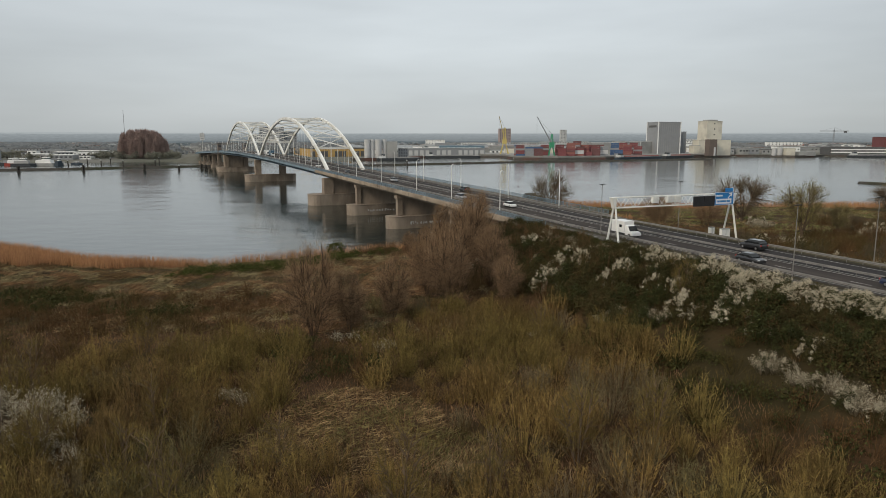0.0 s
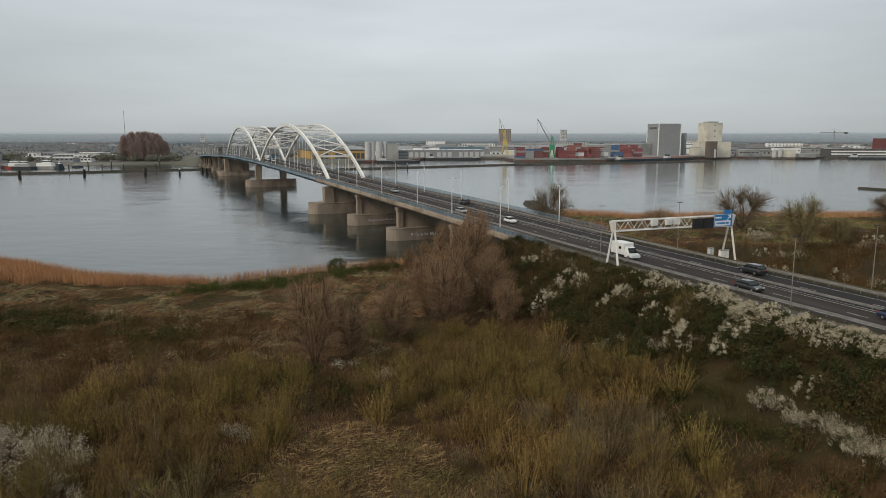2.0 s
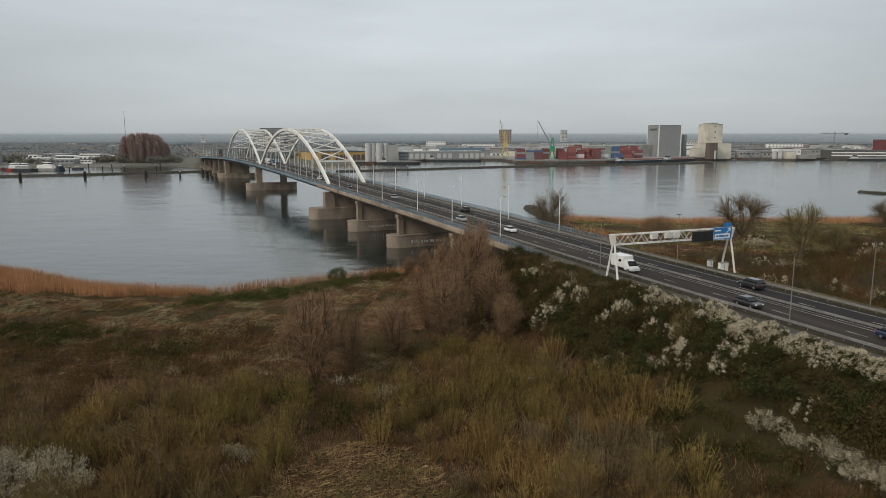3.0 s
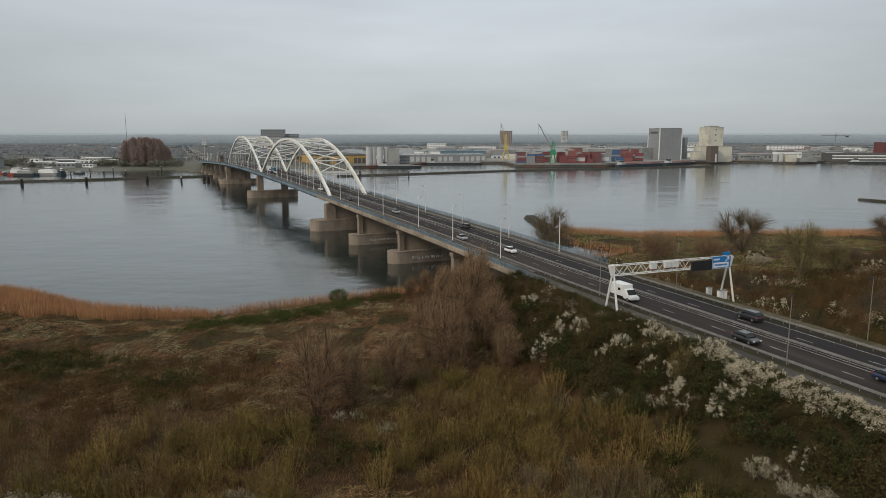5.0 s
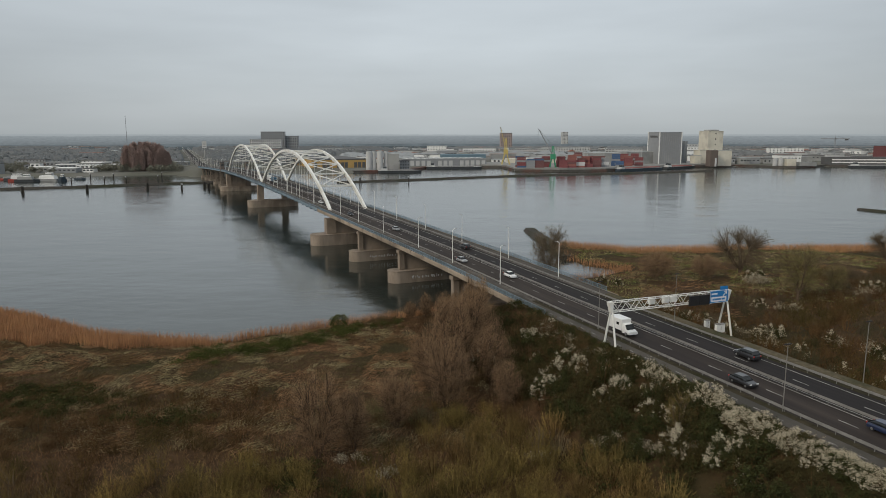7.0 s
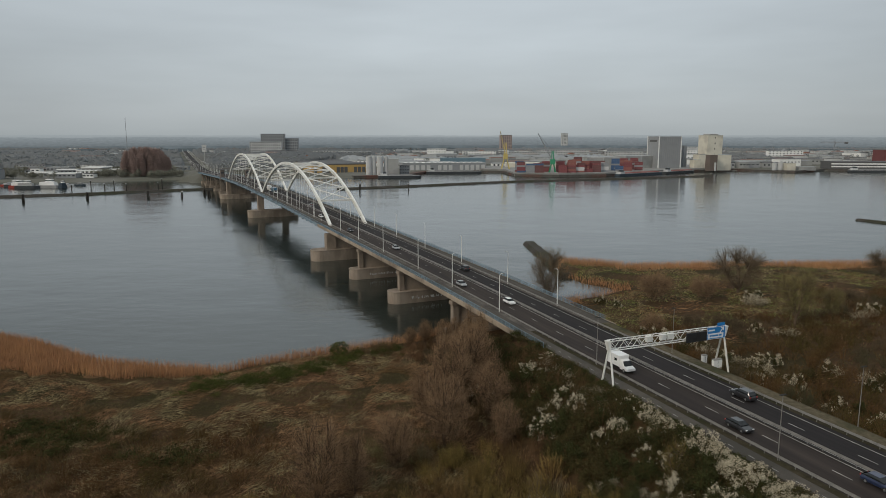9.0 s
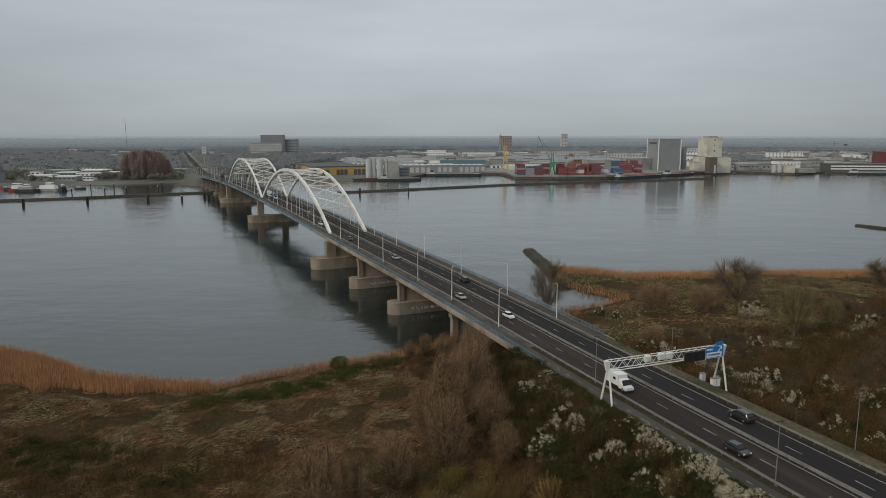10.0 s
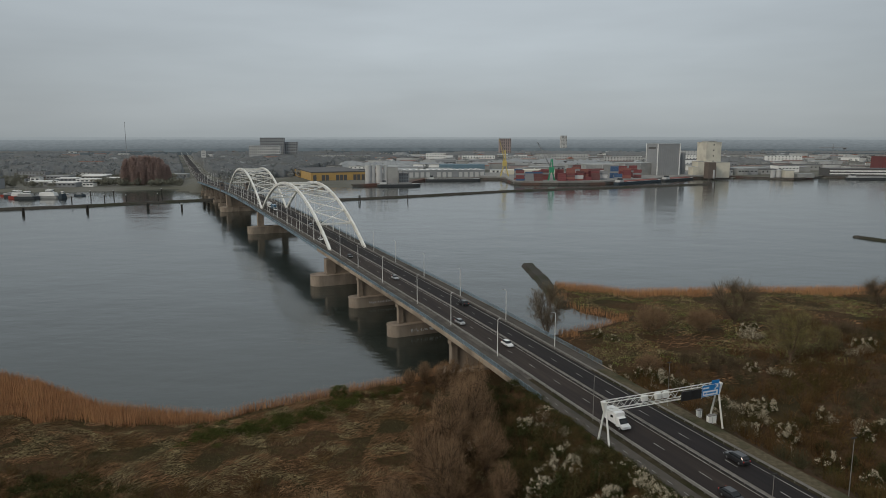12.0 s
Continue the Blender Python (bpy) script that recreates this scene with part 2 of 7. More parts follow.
# ---- mesh helpers ----
def box(bm, m, sx, sy, sz, base=True, taper=1.0):
    """A box sx by sy by sz at the pose m, standing on its base or centred; taper narrows its top."""
    lo = 0.0 if base else -sz / 2
    vs = []
    for z, k in ((lo, 1.0), (lo + sz, taper)):
        for x, y in ((-1, -1), (1, -1), (1, 1), (-1, 1)):
            vs.append(bm.verts.new(m @ Vector((x * sx / 2 * k, y * sy / 2 * k, z))))
    for f in ((3, 2, 1, 0), (4, 5, 6, 7), (0, 1, 5, 4), (1, 2, 6, 5), (2, 3, 7, 6), (3, 0, 4, 7)):
        bm.faces.new([vs[i] for i in f])
    return bm


def tube(bm, p, q, r0, r1=None, n=8, caps=True):
    """A tapered round bar from p to q."""
    p, q = Vector(p), Vector(q)
    r1 = r0 if r1 is None else r1
    turn = (q - p).to_track_quat("Z", "Y").to_matrix()
    rings = []
    for c, r in ((p, r0), (q, r1)):
        rings.append([bm.verts.new(c + turn @ Vector((r * math.cos(2 * math.pi * k / n), r * math.sin(2 * math.pi * k / n), 0))) for k in range(n)])
    for k in range(n):
        bm.faces.new((rings[0][k], rings[0][(k + 1) % n], rings[1][(k + 1) % n], rings[1][k]))
    if caps:
        bm.faces.new(rings[0][::-1])
        bm.faces.new(rings[1])
    return bm


def beam(bm, p, q, w, h):
    """A square bar from p to q, w wide and h high."""
    p, q = Vector(p), Vector(q)
    d = (q - p).normalized()
    side = d.cross(Vector((0, 0, 1)))
    side = side.normalized() if side.length > 1e-4 else Vector((1, 0, 0))
    up = side.cross(d)
    vs = [bm.verts.new(c + side * a * w / 2 + up * b * h / 2) for c in (p, q) for a, b in ((-1, -1), (1, -1), (1, 1), (-1, 1))]
    for f in ((3, 2, 1, 0), (4, 5, 6, 7), (0, 1, 5, 4), (1, 2, 6, 5), (2, 3, 7, 6), (3, 0, 4, 7)):
        bm.faces.new([vs[i] for i in f])
    return bm


def prism(bm, outline, y0, y1, m=None):
    """The outline of (x, z) drawn out along y from y0 to y1."""
    m = m or Matrix()
    a = [bm.verts.new(m @ Vector((x, y0, z))) for x, z in outline]
    b = [bm.verts.new(m @ Vector((x, y1, z))) for x, z in outline]
    k = len(outline)
    for i in range(k):
        bm.faces.new((a[i], a[(i + 1) % k], b[(i + 1) % k], b[i]))
    bm.faces.new(a[::-1])
    bm.faces.new(b)
    return bm


def slab(bm, outline, z0, z1, m=None):
    """The outline of (x, y) drawn up from z0 to z1."""
    m = m or Matrix()
    a = [bm.verts.new(m @ Vector((x, y, z0))) for x, y in outline]
    b = [bm.verts.new(m @ Vector((x, y, z1))) for x, y in outline]
    k = len(outline)
    for i in range(k):
        bm.faces.new((a[i], a[(i + 1) % k], b[(i + 1) % k], b[i]))
    bm.faces.new(a[::-1])
    bm.faces.new(b)
    return bm


def mesh_of(name, bm, material, bevel=0.0):
    if bevel:
        bmesh.ops.bevel(bm, geom=list(bm.edges), offset=bevel, segments=1, affect="EDGES", clamp_overlap=True)
    bmesh.ops.recalc_face_normals(bm, faces=bm.faces)
    me = bpy.data.meshes.new(name)
    bm.to_mesh(me)
    bm.free()
    me.materials.append(material)
    return me


def part(name, bm, material, parent=None, label="", bevel=0.0):
    ob = new(name, mesh_of(name, bm, material, bevel))
    if parent:
        ob.parent = parent
    return tagged(ob, label) if label else ob


def shared(name, me, parent, m):
    """A further piece on a mesh that others use too."""
    ob = new(name, me)
    ob.parent = parent
    ob.matrix_basis = m
    return ob


def thing(name, label, category, group="", m=None, kind=""):
    ob = new(name)
    ob.empty_display_size = 0.2
    if m is not None:
        ob.matrix_basis = m
    return tagged(ob, label, category, group, kind)


def soup(name, tris, material):
    """One mesh from an array of triangles, n by 3 by 3."""
    tris = np.asarray(tris, dtype=np.float32)
    n = len(tris)
    me = bpy.data.meshes.new(name)
    me.vertices.add(3 * n)
    me.vertices.foreach_set("co", tris.reshape(-1))
    me.loops.add(3 * n)
    me.loops.foreach_set("vertex_index", np.arange(3 * n, dtype=np.int32))
    me.polygons.add(n)
    me.polygons.foreach_set("loop_start", np.arange(0, 3 * n, 3, dtype=np.int32))
    me.update(calc_edges=True)
    me.materials.append(material)
    return me


def grid_mesh(name, xs, ys, zs, material):
    """A sheet over the lines xs and ys with heights zs."""
    nx, ny = len(xs), len(ys)
    gx, gy = np.meshgrid(xs, ys)
    co = np.stack([gx, gy, zs], -1).reshape(-1, 3).astype(np.float32)
    i = np.arange(ny - 1)[:, None] * nx + np.arange(nx - 1)[None, :]
    quads = np.stack([i, i + 1, i + nx + 1, i + nx], -1).reshape(-1, 4).astype(np.int32)
    me = bpy.data.meshes.new(name)
    me.vertices.add(len(co))
    me.vertices.foreach_set("co", co.reshape(-1))
    me.loops.add(quads.size)
    me.loops.foreach_set("vertex_index", quads.reshape(-1))
    me.polygons.add(len(quads))
    me.polygons.foreach_set("loop_start", np.arange(0, quads.size, 4, dtype=np.int32))
    me.update(calc_edges=True)
    me.polygons.foreach_set("use_smooth", np.ones(len(quads), dtype=bool))
    me.materials.append(material)
    return me


# ---- the road's line: y runs along it, v across it (right is plus), the water is at z = 0 ----
ABUT, ARCH = 158.0, (324.0, 485.0, 640.0)
ROAD_Z = ((-800, 11.6), (140, 11.7), (170, 11.95), (200, 12.55), (320, 15.1), (400, 16.9), (485, 18.3), (565, 18.9), (640, 18.4), (760, 15.4), (1000, 8.4), (1250, 4.2), (5000, 4.0))
LINE = [[], []]
_x, _y = 21.4 + 0.5, 175.0
for k in range(-180, 986):
    LINE[0].append(175.0 + 5.0 * k)
_ys = np.array(LINE[0])
_slope = -np.interp(_ys, (165, 232, 800, 1000), (0.40, 0.46, 0.46, 0.39))
_xs = np.concatenate([[0], np.cumsum((_slope[1:] + _slope[:-1]) / 2 * 5.0)])
_xs += 21.9 - np.interp(175.0, _ys, _xs)
_zs = np.interp(_ys, [a for a, b in ROAD_Z], [b for a, b in ROAD_Z])
_zs = np.convolve(np.pad(_zs, 6, mode="edge"), np.ones(13) / 13, mode="valid")


def line_at(y):
    return float(np.interp(y, _ys, _xs)), float(np.interp(y, _ys, _zs)), float(np.interp(y, _ys, _slope))


def on(y, v, dz=0.0):
    """The place v metres to the right of the road's middle, dz above it."""
    x, z, s = line_at(y)
    k = 1 / math.hypot(1, s)
    return Vector((x + v * k, y - s * v * k, z + dz))


def road_pose(y, v, dz=0.0, turn=0.0):
    """There, with y along the road."""
    p = on(y, v, dz)
    return Matrix.Translation(p) @ Matrix.Rotation(math.atan(-line_at(y)[2]) + radians(turn), 4, "Z")


def sweep(bm, profile, y0, y1, step=6.0, caps=True):
    """A closed profile of (v, dz) drawn along the road."""
    k = max(1, int(math.ceil((y1 - y0) / step)))
    rings = [[bm.verts.new(on(y0 + (y1 - y0) * i / k, v, dz)) for v, dz in profile] for i in range(k + 1)]
    n = len(profile)
    for a, b in zip(rings, rings[1:]):
        for i in range(n):
            bm.faces.new((a[i], a[(i + 1) % n], b[(i + 1) % n], b[i]))
    if caps:
        bm.faces.new(rings[0][::-1])
        bm.faces.new(rings[-1])
    return bm


def rect(v0, v1, z0, z1):
    return [(v0, z0), (v1, z0), (v1, z1), (v0, z1)]


def along(bm, pts, profile, closed_ends=True):
    """A profile of (side, up) drawn along a line of points (x, y, z)."""
    pts = [Vector(p) for p in pts]
    rings = []
    for i, p in enumerate(pts):
        d = (pts[min(i + 1, len(pts) - 1)] - pts[max(i - 1, 0)])
        d.z = 0
        d.normalize()
        s = Vector((d.y, -d.x, 0))
        rings.append([bm.verts.new(p + s * a + Vector((0, 0, b))) for a, b in profile])
    n = len(profile)
    for a, b in zip(rings, rings[1:]):
        for i in range(n):
            bm.faces.new((a[i], a[(i + 1) % n], b[(i + 1) % n], b[i]))
    if closed_ends:
        bm.faces.new(rings[0][::-1])
        bm.faces.new(rings[-1])
    return bm


# ---- water and ground ----
NEAR_SHORE = ((-4500, 330), (-1000, 300), (-400, 262), (-200, 222), (-127, 190), (-114, 184), (-98, 174), (-87, 167), (-71, 163), (-54, 160), (-48, 166), (-36, 173), (-7, 188), (1, 197), (20, 212),
              (36, 232), (46, 236), (47.5, 290), (52, 313), (58, 312), (68, 308), (81, 299), (118, 302), (193, 305), (400, 340), (1500, 420), (4500, 500))
FAR_SHORE = ((-4500, 900), (-480, 858), (-391, 892), (-320, 950), (-125, 955), (-55, 980), (-30, 1085), (60, 1112), (92, 1100), (103, 1002), (164, 988), (234, 1002),
             (402, 1132), (489, 1168), (560, 1106), (640, 1165), (730, 1130), (1500, 1150), (4500, 1300))


def lines_of(*spans):
    out = []
    for a, b, step in spans:
        out.extend(np.arange(a, b, step))
    return np.array(out + [spans[-1][1]])


def inlet_edge(x, y):
    """Metres from the small inlet behind the groyne, minus inside it."""
    south = np.interp(x, (36.8, 41, 51, 57, 65), (233, 234.3, 238.6, 242.3, 250))
    north = np.interp(x, (47, 51.6, 54.4, 61.8, 65), (279, 271, 262, 256, 250))
    return np.maximum.reduce([south - y, y - north, (x - 64.5) * 0.8, (36 - x) * 0.8])


def land_height(x, y):
    x, y = np.broadcast_arrays(np.asarray(x, float), np.asarray(y, float))
    near = np.interp(x, *zip(*NEAR_SHORE)) - y
    far = y - np.interp(x, *zip(*FAR_SHORE))
    wob = 0.25 * np.sin(x * 0.31 + 1.3 * np.sin(y * 0.23)) * np.sin(y * 0.37 + 0.8 * np.sin(x * 0.19)) + 0.12 * np.sin(x * 0.9 + y * 0.5) * np.sin(y * 1.1 - x * 0.4)
    z = np.where(near > -30, np.clip(near * 0.12 - 0.15, -3.0, 0.95) + wob * np.clip(near * 0.1, 0, 1), -3.0)
    z = np.maximum(z, np.clip(far * 0.35 - 0.5, -3.0, 2.6))
    z = np.minimum(z, np.clip(inlet_edge(x, y) * 0.25 - 0.1, -1.6, 3.0))
    # the road's embankment and, at the bridge, its head slope
    rx, rz, rs = np.interp(y, _ys, _xs), np.interp(y, _ys, _zs), np.interp(y, _ys, _slope)
    v = np.abs((x - rx) / np.sqrt(1 + rs ** 2))
    top = rz - 0.35 - np.clip(v - 13.6, 0, None) * 0.52
    near_bank = top - np.clip(y - (ABUT - 6), 0, None) * 0.55
    far_bank = top - np.clip(880 - y, 0, None) * 0.45
    bank = np.where(y < 500, near_bank, far_bank)
    return np.maximum(z, np.where(bank > 0.6, bank + 0.3 * wob, -3.0))


xs = lines_of((-4600, -700, 150), (-700, -150, 22), (-150, 230, 2.4), (230, 800, 19), (800, 4600, 160))
ys = lines_of((-400, -20, 20), (-20, 330, 2.4), (330, 840, 30), (840, 1240, 10), (1240, 4900, 120))
gx, gy = np.meshgrid(xs, ys)
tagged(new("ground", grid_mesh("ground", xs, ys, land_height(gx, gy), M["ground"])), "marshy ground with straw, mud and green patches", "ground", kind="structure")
wx = lines_of((-4700, 4700, 470))
wy = lines_of((-500, 4950, 545))
tagged(new("water", grid_mesh("water", wx, wy, np.zeros((len(wy), len(wx))), M["water"])), "wide grey river water, faintly rippled", "water", kind="structure")

# stone groynes and harbour dams
GROYNE = [(1.7, 1.15), (-1.7, 1.15), (-4.4, -1.5), (4.4, -1.5)]


def dam(name, pts, label, profile=GROYNE):
    bm = bmesh.new()
    dense = []
    for a, b in zip(pts, pts[1:]):
        k = max(1, int(math.dist(a, b) / 6))
        dense += [(a[0] + (b[0] - a[0]) * i / k + random.uniform(-0.4, 0.4), a[1] + (b[1] - a[1]) * i / k, random.uniform(-0.15, 0.15)) for i in range(k)]
    dense.append((*pts[-1], 0))
    along(bm, dense, profile)
    return tagged(part(name, bm, M["stone"]), label, "dam", kind="structure")


dam("groyne", [(49.5, 274), (48.5, 298), (47.6, 323), (45.4, 362)], "low stone groyne reaching into the river", [(2.2, 1.7), (-2.2, 1.7), (-4.9, -1.5), (4.9, -1.5)])
dam("groyne", [(330, 425), (292, 452), (284, 470)], "low dark stone groyne in the river")
HARBOUR = [(3.0, 1.7), (-3.0, 1.7), (-7, -1.5), (7, -1.5)]
dam("harbour_dam", [(-900, 560), (-417, 650), (-354, 682), (-288, 729), (-250, 750)], "long low stone dam in front of the harbour", HARBOUR)
dam("harbour_dam", [(-115, 748), (-42, 790), (82, 871), (241, 938), (385, 1003)], "long low stone dam in front of the harbour", HARBOUR)


# ---- road ----
YN, YF = -300.0, 4200.0
JOIN = 885.0
bm = bmesh.new()
sweep(bm, rect(-8.0, 0.05, -0.35, 0.0), YN, ABUT, 8)
sweep(bm, rect(-8.0, 0.05, -0.35, 0.0), ABUT, 330, 6)
sweep(bm, rect(-8.0, 0.05, -0.35, 0.0), 330, 1200, 12)
sweep(bm, rect(-8.0, 0.05, -0.35, 0.0), 1200, YF, 60)
road = tagged(part("road", bm, M["asphalt"]), "worn brown-grey asphalt carriageway with painted lanes", "road", kind="structure")
bm = bmesh.new()
sweep(bm, rect(0.05, 8.0, -0.35, 0.0), YN, ABUT, 8)
sweep(bm, rect(0.05, 8.0, -0.35, 0.0), ABUT, 1200, 8)
sweep(bm, rect(0.05, 8.0, -0.35, 0.0), 1200, YF, 60)
road_b = tagged(part("road", bm, M["asphalt_dark"]), "darker, newer asphalt carriageway with painted lanes", "road", kind="structure")


def dash_mesh(length, width):
    bm = bmesh.new()
    box(bm, Matrix(), width, length, 0.012)
    return mesh_of("lane_dash", bm, M["line"])


for name, v, owner in (("edge_line", -7.0, road), ("edge_line", -0.42, road), ("edge_line", 0.55, road_b), ("edge_line", 6.85, road_b)):
    bm = bmesh.new()
    sweep(bm, rect(v - 0.08, v + 0.08, 0.004, 0.016), YN, 900, 8)
    part(name, bm, M["line"], owner)
dash = dash_mesh(3.0, 0.15)
# first dash of each line as seen under the gantry; one every 12 m
for v, owner, first in ((-3.7, road, 109.6), (3.65, road_b, 111.3)):
    y = first - 12 * 0.925 * 9
    while y < 640:
        shared("lane_dash", dash, owner, road_pose(y, v, 0.004))
        y += 12 / math.hypot(1, line_at(y)[2])

# cycle paths beside the carriageways, verges on the embankment
bm = bmesh.new()
sweep(bm, rect(-12.1, -9.3, -0.35, 0.02), YN, ABUT, 8)
sweep(bm, rect(-12.6, -9.3, -0.35, 0.02), ABUT, 880, 8)
path_l = tagged(part("cycle_path", bm, M["path"]), "pale paved cycle path beside the road", "path", kind="structure")
bm = bmesh.new()
sweep(bm, rect(9.3, 12.6, -0.35, 0.02), ABUT, 880, 8)
tagged(part("cycle_path", bm, M["path"]), "pale paved path along the bridge deck", "path", kind="structure")
small = dash_mesh(1.2, 0.1)
for k in range(70):
    shared("path_dash", small, path_l, road_pose(40 + 3.7 * k, -10.9, 0.024))
for v0, v1, y1 in ((-9.3, -8.0, ABUT), (8.0, 9.3, ABUT)):
    bm = bmesh.new()
    sweep(bm, rect(v0, v1, -0.4, 0.03), YN, y1, 8)
    tagged(part("verge", bm, M["verge"]), "rough grass verge behind the guard rail", "verge", kind="structure")
bm = bmesh.new()
sweep(bm, rect(9.3, 12.6, -0.4, 0.0), YN, ABUT, 8)
tagged(part("verge", bm, M["dry_verge"]), "strip of dry tan grass beside the road", "verge", kind="structure")
bm = bmesh.new()
for s in (-1, 1):
    sweep(bm, rect(min(s * 8.0, s * 9.3), max(s * 8.0, s * 9.3), -0.4, 0.12), ABUT, 880, 8)
tagged(part("kerb_strip", bm, M["kerb"]), "raised concrete strip between road and path", "kerb", kind="structure")


# ---- guard rails: a folded steel beam on posts ----
def guard_rail(label, v, y0, y1, double, near=(64, 300)):
    rail = thing("guard_rail", label, "guard rail", "guard rails")
    sides = (-1, 1) if double else (1,)
    for s in sides:
        bm = bmesh.new()
        o = v + s * 0.16 if double else v
        prof = [(o - 0.02 * s, 0.45), (o + 0.05 * s, 0.50), (o, 0.57), (o, 0.62), (o + 0.05 * s, 0.69), (o - 0.02 * s, 0.75), (o - 0.04 * s, 0.75), (o - 0.04 * s, 0.45)]
        sweep(bm, prof, y0, y1, 6)
        part("beam", bm, M["steel"], rail)
    bm = bmesh.new()
    box(bm, Matrix.Translation((0, 0, -0.3)), 0.1, 0.06, 1.0)
    box(bm, Matrix.Translation((0, 0, 0.5)), 0.26 if double else 0.16, 0.06, 0.2)
    me = mesh_of("post", bm, M["steel"])
    y = near[0]
    count = 0
    while y < near[1] and count < 95:
        shared("post", me, rail, road_pose(y, v))
        y += 2.66 * 0.92
        count += 1
    bm = bmesh.new()
    for y in np.arange(near[1], min(y1, 640), 3.6):
        box(bm, road_pose(float(y), v, -0.2), 0.1, 0.06, 0.9)
    for y in np.arange(max(y0, -40), near[0], 3.6):
        box(bm, road_pose(float(y), v, -0.2), 0.1, 0.06, 0.9)
    tagged(part("distant_posts", bm, M["steel"], rail), kind="stuff")
    return rail


guard_rail("double-sided galvanised steel guard rail in the narrow central strip", 0.06, YN, 1000, True)
guard_rail("galvanised steel guard rail between carriageway and cycle path", -8.25, YN, 880, True)
guard_rail("galvanised steel guard rail along the outer carriageway edge", 8.25, YN, 880, True)


# ---- bridge deck ----
bridge = thing("road_bridge", "long road bridge with concrete approach and white arch spans", "bridge")
PIERS = (196.5, 237.0, 278.0)
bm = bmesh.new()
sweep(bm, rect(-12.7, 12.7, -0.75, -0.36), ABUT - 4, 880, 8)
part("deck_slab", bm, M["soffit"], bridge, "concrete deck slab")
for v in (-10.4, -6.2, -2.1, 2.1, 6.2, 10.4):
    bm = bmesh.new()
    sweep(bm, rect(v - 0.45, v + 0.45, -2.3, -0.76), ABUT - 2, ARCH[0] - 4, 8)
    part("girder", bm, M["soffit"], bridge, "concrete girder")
for v in (-8.5, 8.5):
    bm = bmesh.new()
    sweep(bm, rect(v - 0.5, v + 0.5, -3.0, -0.76), ARCH[0] - 4, ARCH[2] + 3, 8)
    part("main_girder", bm, M["blue_steel"], bridge, "deep blue-grey steel main girder")
y = ARCH[0]
while y < ARCH[2]:
    bm = bmesh.new()
    beam(bm, on(y, -11.9, -1.5), on(y, 11.9, -1.5), 0.4, 1.3)
    part("cross_beam", bm, M["blue_steel"], bridge, "blue-grey steel cross beam")
    y += 8.05
# edge panels of the concrete spans, with open joints between them
step = (PIERS[1] - PIERS[0]) / 3
for s in (-1, 1):
    for k in range(-3, 10):
        y0 = PIERS[0] + step * k
        bm = bmesh.new()
        v = s * 12.75
        prof = [(v + s * 0.0, -1.15), (v + s * 0.3, -1.15), (v + s * 0.3, -0.1), (v + s * 0.18, 0.12), (v, 0.12)]
        sweep(bm, prof if s > 0 else prof[::-1], y0 + 0.12, y0 + step - 0.12, 7)
        part("edge_panel", bm, M["fascia"], bridge)
    bm = bmesh.new()
    sweep(bm, rect(min(s * 12.71, s * 12.74), max(s * 12.71, s * 12.74), -1.1, 0.0), PIERS[0] - 3 * step, PIERS[0] + 10 * step, 8)
    part("joint_backing", bm, M["dark"], bridge)
    bm = bmesh.new()
    prof = [(s * 12.72, -0.9), (s * 12.95, -0.9), (s * 12.95, 0.1), (s * 12.72, 0.1)]
    sweep(bm, prof, PIERS[0] + 10 * step, 880, 8)
    part("edge_beam", bm, M["blue_steel"], bridge, "blue-grey steel edge beam")


def pill(half, width, n=10, square=False):
    """Outline of a block with round ends, long across the road."""
    r = width / 2
    pts = []
    for c, a0 in ((half - r, -90), (-(half - r), 90)):
        for k in range(n + 1):
            a = radians(a0 + 180 * k / n)
            pts.append((c + r * math.cos(a), r * math.sin(a)))
    return pts


def pier(y, half, width, top, columns, col_w, col_t, wall=0.0, cap=True):
    p = thing("bridge_pier", "weathered brown concrete bridge pier on a rounded base", "bridge pier", "bridge piers", road_pose(y, 0, -line_at(y)[1]))
    deck = line_at(y)[1]
    bm = bmesh.new()
    slab(bm, pill(half, width), -3.0, top - 0.25)
    slab(bm, pill(half + 0.12, width + 0.24), top - 0.25, top)
    part("base", bm, M["concrete"], p)
    under = deck - 2.3 - (1.2 if cap else 0.75)
    for v in columns:
        bm = bmesh.new()
        box(bm, Matrix.Translation((v, 0, top)), col_w, col_t, under - top)
        part("column", bm, M["concrete"], p, bevel=0.12)
    if wall:
        bm = bmesh.new()
        box(bm, Matrix.Translation((0, 0, top)), 2 * wall, col_t * 0.5, under - top - 0.01)
        part("wall_panel", bm, M["concrete"], p)
    if cap:
        bm = bmesh.new()
        box(bm, Matrix.Translation((0, 0, under)), 2 * max(abs(c) for c in columns) + col_w + 0.8, col_t + 0.5, 1.2)
        part("cap_beam", bm, M["concrete"], p, bevel=0.1)
    return p


